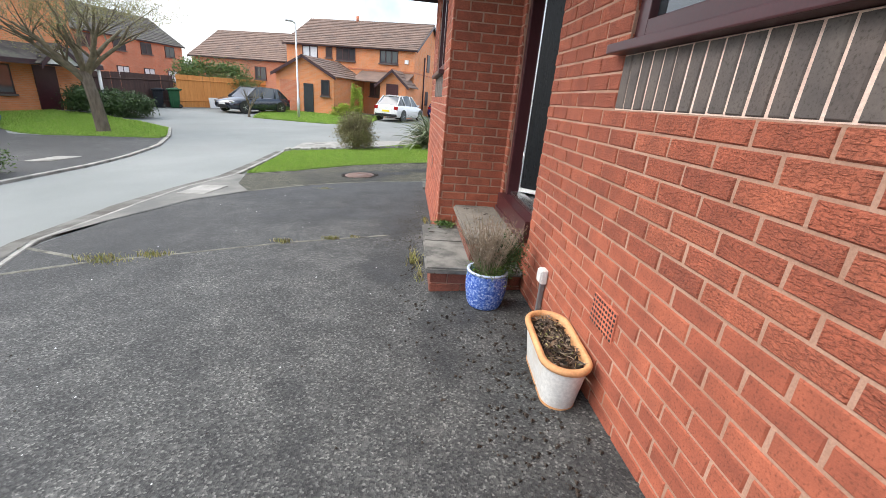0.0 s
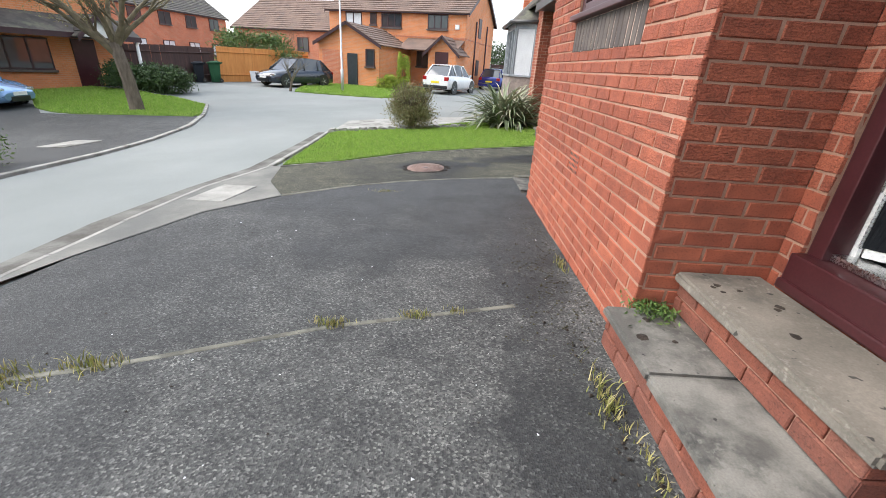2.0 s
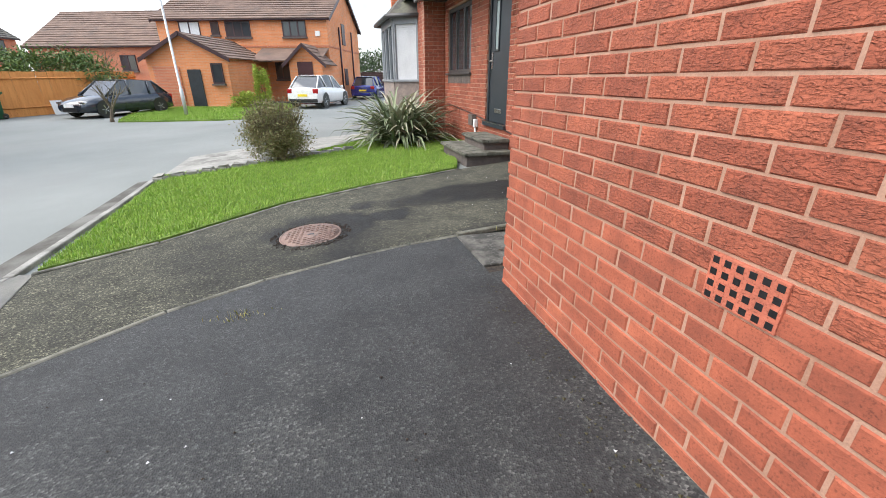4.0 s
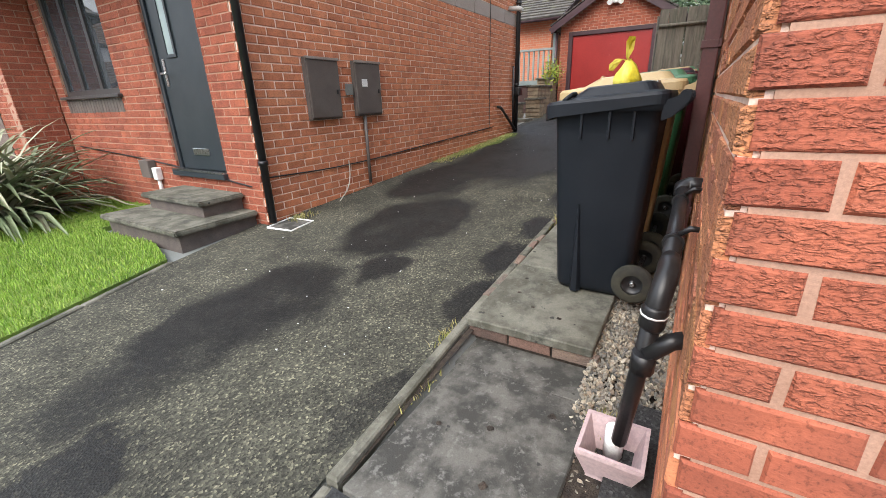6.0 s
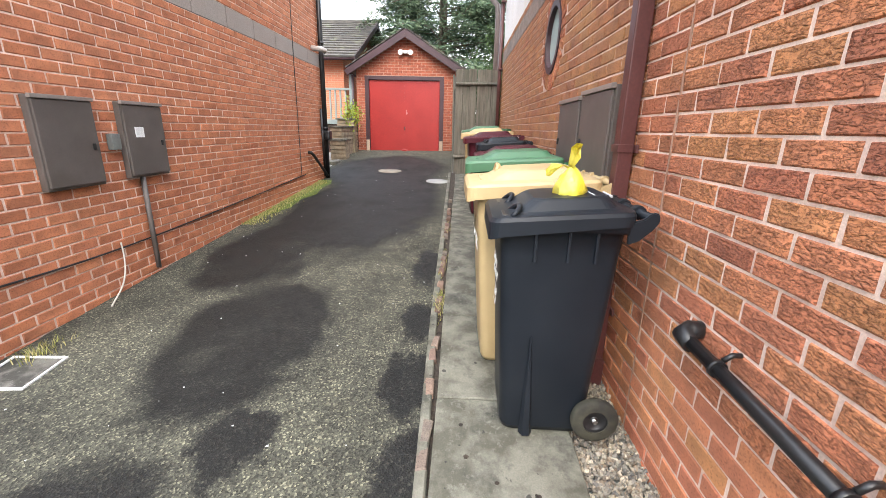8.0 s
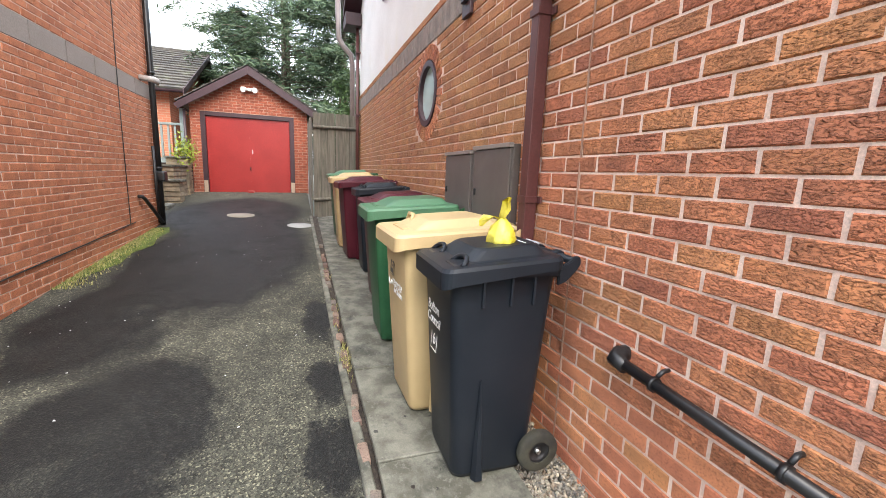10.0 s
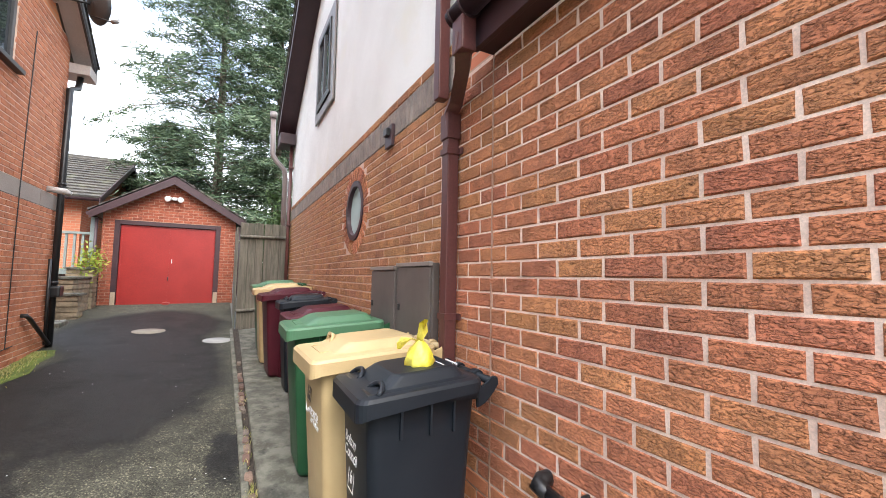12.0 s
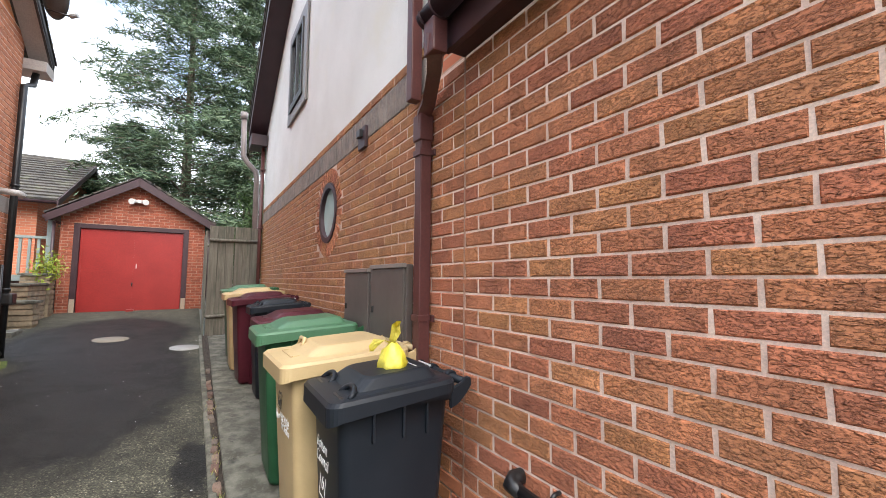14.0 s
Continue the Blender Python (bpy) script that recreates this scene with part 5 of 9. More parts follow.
SB = lambda x: -0.05 + 0.05 * (x - 2.05)
paving("paving_slab", 0.40, 1.16, 6.2, 6.81, -0.192, -0.200, M["slab_dark"], "dark stained flagstone lying in front of a step")
paving("paving_slab", 1.165, 1.42, 6.22, 6.83, -0.206, -0.206, M["slab_dark"], "narrow dark flagstone at the foot of a step")
xs = [1.37, 2.09, 2.95, 3.85, 4.75, 5.65, 6.55, 7.45, 8.35, 9.25]
for p, q in zip(xs, xs[1:]):
    paving("paving_slab", p, q - 0.008, 6.25, 6.86, SB(p), SB(q), M["slab"], "grey weathered flagstone with damp stains", 0.045)
step_b = empty("step_base")
thing(step_b, "red brick course under the edge of the flagstones", "step")
worn = bpy.data.meshes.new("brick")
worn.from_pydata(brick_mesh(0.205, 0.062, 12)[0], [], brick_mesh(0.205, 0.062, 12)[1])
worn.materials.append(M["old_brick"])
for i, y in enumerate((6.33, 6.545, 6.76)):
    PENDING.append(("brick", worn, step_b, Matrix.Translation((1.385, y, -0.158)) @ Matrix(((0, -1, 0), (1, 0, 0), (0, 0, 1))).to_4x4()))
part("bed", boxes((1.40, 9.2, 6.27, 6.84, -0.3, -0.128)), M["soil"], step_b)
# brick-and-soil strip between slabs and edging
strip = [(0.42, 6.83), (9.25, 6.86), (9.25, 6.965), (1.5, 6.91), (0.42, 6.85)]
thing(draped("soil_strip", strip, 0.008, M["soil"], 0.8), "dark soil strip between flagstones and edging", "soil", kind="structure")
setts = empty("brick_strip")
thing(setts, "broken row of old bricks set in soil", "brick edging")
sm = []
for k in range(3):
    me = bpy.data.meshes.new("brick")
    b2 = boxes((-0.065, 0.065, -0.026, 0.026, -0.03, 0.03))
    bmesh.ops.bevel(b2, geom=b2.edges[:], offset=0.008, segments=1, affect="EDGES")
    for v in b2.verts:
        v.co += Vector((random.uniform(-0.006, 0.006), random.uniform(-0.004, 0.004), random.uniform(-0.005, 0.005)))
    b2.to_mesh(me)
    b2.free()
    me.materials.append(M["old_brick"])
    sm.append(me)
x = 1.6
while x < 6.5:
    x += random.uniform(0.135, 0.16)
    if random.random() < 0.72 - 0.09 * max(0.0, x - 2.4):
        PENDING.append(("brick", random.choice(sm), setts, pose(x, 6.905 + random.uniform(-0.006, 0.006), g(x, 6.9) + 0.012, random.uniform(-3, 3), random.uniform(-3, 3), random.uniform(-5, 5))))


def gravel_bed(name, x0, x1, y0, y1, z, n, label, size=(0.012, 0.028)):
    """Rounded stones, six-sided and squashed."""
    rng = random.Random(name)
    v, f = [], []
    for _ in range(n):
        s = rng.uniform(*size)
        c = Vector((rng.uniform(x0, x1), rng.uniform(y0, y1), 0))
        c.z = z(c.x) + rng.uniform(-0.012, 0.012)
        rot = Euler((rng.uniform(0, 6), rng.uniform(0, 6), rng.uniform(0, 6))).to_matrix()
        base = len(v)
        for p in ((1, 0, 0), (-1, 0, 0), (0, 0.8, 0), (0, -0.8, 0), (0, 0, 0.55), (0, 0, -0.55), (0.6, 0.5, 0.35), (-0.6, -0.5, 0.3)):
            v.append(tuple(c + rot @ (Vector(p) * s * rng.uniform(0.8, 1.15))))
        f += [tuple(base + i for i in t) for t in ((0, 6, 4), (6, 2, 4), (0, 2, 6), (2, 1, 4), (1, 7, 4), (7, 3, 4), (1, 3, 7), (3, 0, 4), (2, 0, 5), (1, 2, 5), (3, 1, 5), (0, 3, 5))]
    return tagged(mesh_part(name, v, f, M["gravel"]), label, "gravel", kind="stuff")


GZ = lambda x: g(x, 6.1) + 0.008 - 0.05 * min(max((1.42 - x) / 0.35, 0), 1)
thing(part("gravel_base", boxes((0.36, 3.4, YS - 0.01, 6.30, -0.5, -0.212)), M["soil"]), "dark soil under the gravel strip", "soil", kind="structure")
gravel_bed("gravel", 0.40, 3.3, YS + 0.0, 6.26, GZ, 9500, "loose pale grey and brown gravel along the wall", (0.008, 0.018))


# ---- wheelie bins ----
def wheelie_bin(x, y, z, w, d, h, mat, lidmat, label, rz=0.0, lines=(), number="", handle=False, text_mat=None):
    """Origin at the middle of its base; the lid opens on +y, wheels and handle at -y."""
    ob = empty("wheelie_bin", (x, y, z), rz)
    thing(ob, label, "wheelie bin", "row of wheelie bins")
    a, b = w / 2, d / 2
    hb = h - 0.105
    low = round_rect(a * 0.77, -b * 0.62, b * 0.70, 0.05, 5)
    top = round_rect(a * 0.91, -b * 0.80, b * 0.88, 0.04, 5)
    mid = lambda t: [(p[0] + (q[0] - p[0]) * t, p[1] + (q[1] - p[1]) * t) for p, q in zip(low, top)]
    rim = round_rect(a * 0.99, -b * 0.88, b * 0.95, 0.04, 5)
    part("body", loft([([(px * 0.93, py * 0.95) for px, py in low], 0.0), (low, 0.03), (mid(0.5), hb * 0.5), (mid(0.86), hb * 0.86), (mid(0.865), hb * 0.862), (top, hb - 0.03), (rim, hb - 0.028), (rim, hb)], True, False, True), mat, ob)
    for sx in (-1, 1):
        for yy in (-b * 0.42, -b * 0.05, b * 0.4):
            part("rib", boxes((sx * a * 0.90 - 0.012, sx * a * 0.90 + 0.012, yy - 0.006, yy + 0.006, hb * 0.84, hb - 0.03), bevel=0.003), mat, ob)
        bm = bmesh.new()
        tube(bm, [(sx * a * 0.80, b * 0.30, 0.0), (sx * a * 0.865, b * 0.34, hb * 0.5)], [0.03, 0.003], 6)
        part("rib", bm, mat, ob)
    # lid: a skirt that dips at the front, a dish and a raised panel
    dip = lambda px, py: hb - 0.012 - 0.055 * max(0.0, (py / b)) ** 2 + 0.012 * (py < -b * 0.6)
    o1 = round_rect(a * 1.03, -b * 0.90, b * 1.04, 0.05, 5)
    o2 = round_rect(a * 0.99, -b * 0.88, b * 1.0, 0.05, 5)
    o3 = round_rect(a * 0.86, -b * 0.78, b * 0.86, 0.05, 5)
    o4 = round_rect(a * 0.78, -b * 0.70, b * 0.66, 0.05, 5)
    o5 = round_rect(a * 0.66, -b * 0.62, b * 0.46, 0.05, 5)
    rise = lambda k: (lambda px, py: hb + k - 0.022 * (py / b))
    part("lid", loft([(o1, dip), (o1, rise(0.022)), (o2, rise(0.036)), (o3, rise(0.040)), (o4, rise(0.046)), (o5, rise(0.082)), ([(px * 0.9, py * 0.9) for px, py in o5], rise(0.088))], False, True, False), lidmat, ob)
    if mat is B_GREY:
        for sx in (-1, 1):
            lip = [(sx * a * 0.60 + 0.062 * math.cos(t), b * 0.74 - 0.034 * math.sin(t), hb + 0.018 + 0.034 * math.sin(t)) for t in (k * math.pi / 8 for k in range(9))]
            part("lid_grip", tubes((lip, 0.011)), lidmat, ob)
            part("grip_hollow", boxes((sx * a * 0.60 - 0.052, sx * a * 0.60 + 0.052, b * 0.70, b * 0.86, hb + 0.014, hb + 0.0235), bevel=0.004), M["black"], ob)
        for k in range(4):
            part("print_line", boxes((-a * 0.5, -a * 0.5 + 0.09 + 0.02 * (k % 2), -b * 0.42 - k * 0.022, -b * 0.42 - k * 0.022 + 0.005, hb + 0.09, hb + 0.0985)), M["blind"], ob)
    else:
        part("lid_panel", boxes((-a * 0.42, a * 0.42, b * 0.62, b * 0.645, hb + 0.02, hb + 0.034), (-a * 0.42, a * 0.42, b * 0.80, b * 0.82, hb + 0.014, hb + 0.029), (-a * 0.42, -a * 0.40, b * 0.645, b * 0.80, hb + 0.016, hb + 0.031), (a * 0.40, a * 0.42, b * 0.645, b * 0.80, hb + 0.016, hb + 0.031), bevel=0.004), lidmat, ob)
    if handle:
        hd = part("lid_handle", tubes(([(a * 0.55, b * 0.55, hb + 0.03), (a * 0.55, b * 0.5, hb + 0.085), (a * 0.25, b * 0.5, hb + 0.085), (a * 0.25, b * 0.55, hb + 0.03)], 0.012)), lidmat, ob)
    part("handle_bar", tubes(([(-a * 0.88, -b * 1.08, hb + 0.03), (a * 0.88, -b * 1.08, hb + 0.03)], 0.017)), mat, ob)
    for sx in (-1, 1):
        bm = bmesh.new()
        fin = [(-b * 0.80, hb - 0.07), (-b * 0.80, hb + 0.012), (-b * 0.98, hb + 0.03), (-b * 1.08, hb + 0.056), (-b * 1.16, hb + 0.05), (-b * 1.18, hb + 0.02), (-b * 1.10, hb - 0.012), (-b * 0.94, hb - 0.055)]
        prism(bm, fin, -0.009, 0.009)
        bmesh.ops.recalc_face_normals(bm, faces=bm.faces[:])
        bmesh.ops.bevel(bm, geom=bm.edges[:], offset=0.004, segments=2, affect="EDGES")
        bmesh.ops.transform(bm, matrix=Matrix.Translation((sx * a * 0.93, 0, 0)) @ pose(0, 0, 0, 0, 0, 90), verts=bm.verts[:])
        part("bracket", bm, mat, ob)
    for sx in (-0.35, 0.35):
        part("hinge", tubes(([(sx * a - 0.02, -b * 1.08, hb + 0.03), (sx * a + 0.02, -b * 1.08, hb + 0.03)], 0.028)), lidmat, ob)
    part("axle", tubes(([(-a * 0.98, -b * 0.72, 0.1), (a * 0.98, -b * 0.72, 0.1)], 0.011)), M["steel"], ob)
    for sx in (-1, 1):
        prof = [(0.052, -0.022), (0.086, -0.024), (0.099, -0.014), (0.1, 0.0), (0.099, 0.014), (0.086, 0.024), (0.052, 0.022), (0.052, -0.022)]
        wh = part("wheel", lathe(prof, 28), M["rubber"], ob, "dirty black rubber wheel")
        wh.matrix_basis = pose(sx * (a * 0.90), -b * 0.72, 0.1, 0, 90, 0)
        hub = part("hub", lathe([(0.001, -0.006), (0.018, -0.008), (0.02, 0.004), (0.048, 0.002), (0.053, 0.018), (0.053, -0.018), (0.046, -0.004), (0.001, -0.006)], 20), M["black"], wh)
    if lines or number:
        tm = text_mat or M["white_trim"]
        slope = math.degrees(math.atan2(b * 0.18, hb))
        yat = lambda zz: b * (0.70 + 0.18 * zz / hb) + 0.002
        zz = hb * 0.73
        for t, dz in lines:
            q = pose(0.06, yat(zz + dz), zz + dz, 90 - slope + 0, 0, 180)
            letters("lettering", t, 0.062, tm, ob, q, "white printed lettering")
        if number:
            zz = hb * 0.60 if lines else hb * 0.73
            if mat is B_BEIGE:
                zz = hb * 0.80
                plate = part("number_plate", boxes((-0.045, 0.045, -0.06, 0.06, -0.001, 0.001)), M["black"], ob, "black printed panel")
                plate.matrix_basis = pose(0.06, yat(zz) - 0.0005, zz, 90 - slope, 0, 180)
                letters("lettering", "recycle", 0.075, M["white_trim"], ob, pose(-0.03, yat(hb * 0.70), hb * 0.70, 90 - slope, 0, 180), "white printed lettering")
                letters("lettering", "for Bolton", 0.045, M["white_trim"], ob, pose(-0.045, yat(hb * 0.65), hb * 0.65, 90 - slope, 0, 180), "white printed lettering")
                swirl = part("swirl", tubes(([(0.035 * math.cos(k * 0.5), 0.035 * math.sin(k * 0.5), 0) for k in range(2, 13)], [0.001 + 0.0005 * k for k in range(11)])), M["white_trim"], ob, "white printed swirl")
                swirl.matrix_basis = pose(0.135, yat(hb * 0.70) - 0.003, hb * 0.70, 90 - slope, 0, 180)
            letters("number", number, 0.085, tm, ob, pose(0.06, yat(zz), zz, 90 - slope, 0, 180), "white printed house number")
            bm = boxes((-0.04, 0.04, -0.055, -0.051, -0.0004, 0.0012), (-0.04, 0.04, 0.051, 0.055, -0.0004, 0.0012), (-0.042, -0.038, -0.055, 0.055, -0.0004, 0.0012), (0.038, 0.042, -0.055, 0.055, -0.0004, 0.0012))
            fr = part("number_frame", bm, tm, ob, "white printed frame")
            fr.matrix_basis = pose(0.06, yat(zz), zz, 90 - slope, 0, 180)
    return ob


B_GREY = surf("bin_charcoal_plastic", (0.0105, 0.0135, 0.0185), (0.0145, 0.018, 0.0235), 4, 0.42, 0.10, 300, dist=0.001)
B_BEIGE = surf("bin_beige_plastic", (0.45, 0.33, 0.165), (0.52, 0.385, 0.20), 4, 0.45, 0.10, 300, dist=0.001)
B_GREEN = surf("bin_green_plastic", (0.019, 0.078, 0.034), (0.028, 0.10, 0.045), 4, 0.42, 0.10, 300, dist=0.001)
B_GREENL = surf("bin_faded_green_lid", (0.055, 0.145, 0.075), (0.07, 0.175, 0.09), 4, 0.45, 0.10, 300, dist=0.001)
B_MAROON = surf("bin_maroon_plastic", (0.055, 0.008, 0.014), (0.075, 0.012, 0.02), 4, 0.4, 0.10, 300, dist=0.001)
BROWN_TXT = plain_paint("beige_print", (0.5, 0.38, 0.2))
for mt in (B_GREY, B_MAROON, B_GREEN):
    mt.node_tree.nodes["Principled BSDF"].inputs["Specular IOR Level"].default_value = 0.22
wheelie_bin(2.05, 6.37, SB(2.05) + 0.004, 0.465, 0.56, 1.06, B_GREY, B_GREY, "charcoal plastic wheelie bin with white lettering", -1, [("Bolton", 0.03), ("Council", -0.03)], "6")
wheelie_bin(2.60, 6.395, SB(2.60) + 0.004, 0.54, 0.68, 1.09, B_BEIGE, B_BEIGE, "beige plastic wheelie bin with a scuffed muddy base", 1, [], "6", True, BROWN_TXT)
wheelie_bin(3.50, 6.375, SB(3.50) + 0.004, 0.58, 0.70, 1.09, B_GREEN, B_GREENL, "green plastic wheelie bin with a faded green lid", -1)
wheelie_bin(4.30, 6.30, SB(4.3) + 0.004, 0.58, 0.66, 1.05, B_MAROON, B_MAROON, "maroon plastic wheelie bin behind the green one", 0)
wheelie_bin(5.30, 6.30, SB(5.3) + 0.004, 0.48, 0.56, 1.06, B_GREY, B_GREY, "charcoal plastic wheelie bin between maroon ones", 0)
wheelie_bin(5.98, 6.38, SB(5.98) + 0.004, 0.58, 0.68, 1.08, B_MAROON, B_MAROON, "dark maroon plastic wheelie bin", 2)
wheelie_bin(6.66, 6.42, SB(6.66) + 0.004, 0.57, 0.68, 1.09, B_BEIGE, B_BEIGE, "beige plastic wheelie bin near the fence", 0)
wheelie_bin(7.34, 6.40, SB(7.34) + 0.004, 0.58, 0.70, 1.09, B_GREEN, B_GREENL, "green plastic wheelie bin next to the fence", 1)

# knotted yellow bag on the nearest lid
bag = empty("carrier_bag")
bag.matrix_basis = pose(2.02, 6.33, 0.985) @ Matrix.Scale(0.85, 4)
thing(bag, "small knotted yellow plastic bag lying on a bin lid", "plastic bag")
YEL = surf("yellow_film", (0.70, 0.60, 0.03), (0.82, 0.74, 0.14), 12, 0.32, 0.5, 40, dist=0.01)
bm = bmesh.new()
rng = random.Random(4)
rings = []
for r, zz in ((0.08, 0.0), (0.097, 0.012), (0.1, 0.035), (0.092, 0.062), (0.072, 0.09), (0.048, 0.112), (0.026, 0.13), (0.016, 0.142)):
    rings.append([bm.verts.new((r * (1 + 0.16 * math.sin(6 * a + zz * 20) + rng.uniform(-0.06, 0.06)) * 0.86 * math.cos(a), r * (1 + 0.16 * math.sin(6 * a + zz * 20) + rng.uniform(-0.06, 0.06)) * 0.7 * math.sin(a), zz + rng.uniform(-0.006, 0.006) * (zz > 0))) for a in (2 * math.pi * k / 14 for k in range(22))])
for p, q in zip(rings, rings[1:]):
    for k in range(22):
        bm.faces.new((p[k], p[(k + 1) % 22], q[(k + 1) % 22], q[k])).smooth = True
bm.faces.new(rings[0])
part("sack", bm, YEL, bag)


def ribbon(pts, widths, mat, parent, name):
    bm = bmesh.new()
    prev = None
    for i, (p, w) in enumerate(zip(pts, widths)):
        p = Vector(p)
        side_v = Vector((math.cos(i * 0.5), math.sin(i * 0.5), 0.1)) * w
        cur = (bm.verts.new(p - side_v), bm.verts.new(p + Vector((0, 0.004, 0.002))), bm.verts.new(p + side_v))
        if prev:
            bm.faces.new((prev[0], prev[1], cur[1], cur[0]))
            bm.faces.new((prev[1], prev[2], cur[2], cur[1]))
        prev = cur
    bmesh.ops.solidify(bm, geom=bm.faces[:], thickness=0.002)
    return part(name, bm, mat, parent)


ribbon([(0.0, 0, 0.12), (-0.015, 0.01, 0.15), (-0.03, 0.0, 0.19), (-0.03, 0.0, 0.23), (-0.045, -0.01, 0.25), (-0.05, 0.0, 0.22), (-0.04, 0.0, 0.19)], [0.014, 0.022, 0.026, 0.022, 0.018, 0.014, 0.012], YEL, bag, "ear")
ribbon([(0.0, 0, 0.12), (0.02, 0.03, 0.145), (0.04, 0.06, 0.15), (0.045, 0.09, 0.12), (0.05, 0.1, 0.09)], [0.014, 0.026, 0.03, 0.024, 0.012], YEL, bag, "ear")
part("knot", tubes(([(-0.014, 0, 0.125), (0.014, 0.004, 0.13)], 0.014)), YEL, bag)

# ---- garage at the end of the drive ----
GX = 13.45
garage = empty("garage", (0, -0.11, -0.09))
thing(garage, "small brick garage with a red up-and-over door", "garage")
def under_gable(a, z):
    return z < 3.0 + (1 - abs(a - 8.55) / 1.5) * 0.92 - 0.05
gw = brick_wall("garage_front_wall", "x", GX, -1, 7.05, 10.05, 0.3, 3.86, "red", 7.2, 0.22, [(7.42, 9.80, 0.3, 2.80)], None, "red brick garage gable", rake=under_gable, trim=(0.0, 0.0))
gw.parent = garage
for key in ("kind", "category"):
    del gw[key]
body = gw.data
bm = bmesh.new()
bm.from_mesh(body)
for s in (-1, 1):
    bmesh.ops.bisect_plane(bm, geom=bm.verts[:] + bm.edges[:] + bm.faces[:], plane_co=(GX, 8.55, 3.9), plane_no=(0, s * 0.92, 1.5), clear_outer=True)
bm.to_mesh(body)
bm.free()
part("side_wall", boxes((GX + 0.23, GX + 5.4, 7.05, 7.28, 0.3, 3.0), (GX + 0.23, GX + 5.4, 9.82, 10.05, 0.3, 3.0), (GX + 5.2, GX + 5.4, 7.28, 9.82, 0.3, 3.0)), M["far_brick2"], garage)
for s in (-1, 1):
    y0, z0 = 8.55 + s * 1.72, 2.93
    bm = bmesh.new()
    plane_box(bm, [(GX - 0.22, y0, z0), (GX + 5.5, y0, z0), (GX + 5.5, 8.55, 3.98), (GX - 0.22, 8.55, 3.98)], 0.05)
    part("roof", bm, M["tile"], garage)
    tiled_roof("t", (GX - 0.25, y0 + s * 0.03, z0 + 0.045), (GX + 5.5, y0 + s * 0.03, z0 + 0.045), (0, -s * 1.72, 1.05), 2.03, garage, M["tile"], 0.25, 0.28)
    bm = bmesh.new()
    plane_box(bm, [(GX - 0.24, y0, z0 - 0.16), (GX - 0.24, 8.55, 3.98 - 0.17), (GX - 0.24, 8.55, 4.02), (GX - 0.24, y0, z0 + 0.03)], 0.03)
    part("barge_board", bm, M["purple_dark"], garage)
    bm = bmesh.new()
    plane_box(bm, [(GX - 0.22, y0, z0 - 0.02), (GX - 0.22, 8.55, 3.93), (GX, 8.55, 3.93), (GX, y0, z0 - 0.02)], 0.015)
    part("barge_soffit", bm, M["purple_dark"], garage)
    part("gutter", tubes(([(GX - 0.2, y0 + s * 0.03, z0 - 0.03), (GX + 5.4, y0 + s * 0.03, z0 - 0.03)], 0.05)), M["purple_dark"], garage)
    part("rain_pipe", tubes(([(GX - 0.08, y0 - s * 0.12, 0.5), (GX - 0.08, y0 - s * 0.12, 2.8)], 0.034)), M["purple_dark"], garage)
part("door_surround", boxes((GX - 0.02, GX + 0.1, 7.42, 7.54, 0.45, 2.80), (GX - 0.02, GX + 0.1, 9.68, 9.80, 0.45, 2.80), (GX - 0.02, GX + 0.1, 7.54, 9.68, 2.69, 2.80), bevel=0.006), M["purple_dark"], garage)
BARE = plain_paint("bare_timber", (0.35, 0.27, 0.2))
for y in (7.43, 9.69):
    part("post_foot", boxes((GX - 0.026, GX + 0.0, y, y + 0.1, 0.45, 0.95), bevel=0.004), BARE, garage, "bare repaired foot of the door post")
gd = part("garage_door", boxes((GX + 0.03, GX + 0.07, 7.545, 9.675, 0.53, 2.685), bevel=0.004), M["garage_red"], garage, "flat red painted steel garage door")
part("centre_seam", boxes((GX + 0.026, GX + 0.032, 8.602, 8.608, 0.56, 2.66)), M["garage_red"], gd)
part("door_frame_rib", boxes((GX + 0.024, GX + 0.032, 7.56, 9.66, 0.54, 0.575), (GX + 0.024, GX + 0.032, 7.56, 9.66, 2.64, 2.67), (GX + 0.024, GX + 0.032, 7.56, 7.59, 0.575, 2.64), (GX + 0.024, GX + 0.032, 9.63, 9.66, 0.575, 2.64), bevel=0.003), M["garage_red"], gd)
part("handle", tubes(([(GX + 0.035, 8.6, 1.33), (GX - 0.03, 8.6, 1.33)], 0.016), ([(GX - 0.028, 8.6, 1.36), (GX - 0.028, 8.6, 1.26)], 0.012)), M["black"], gd, "black turning handle")
part("sticker", boxes((GX + 0.024, GX + 0.0285, 8.53, 8.545, 1.72, 1.84)), M["white_trim"], gd)
stop = part("door_stop", boxes((GX - 0.16, GX - 0.02, 8.41, 8.57, 0.52, 0.60), bevel=0.02), M["garage_red"], None)
thing(stop, "red painted metal door stop at the garage threshold", "door stop")
flood = empty("flood_light", (GX - 0.06, 8.44, 3.36))
thing(flood, "twin white security lamps on the garage gable", "light")
part("base", boxes((-0.03, 0.05, -0.05, 0.05, -0.04, 0.04), bevel=0.008), M["white_trim"], flood)
for s in (-1, 1):
    part("lamp_head", tubes(([(0.0, s * 0.05, 0.0), (-0.06, s * 0.12, -0.01), (-0.13, s * 0.15, -0.03)], [0.03, 0.06, 0.075])), M["white_trim"], flood)

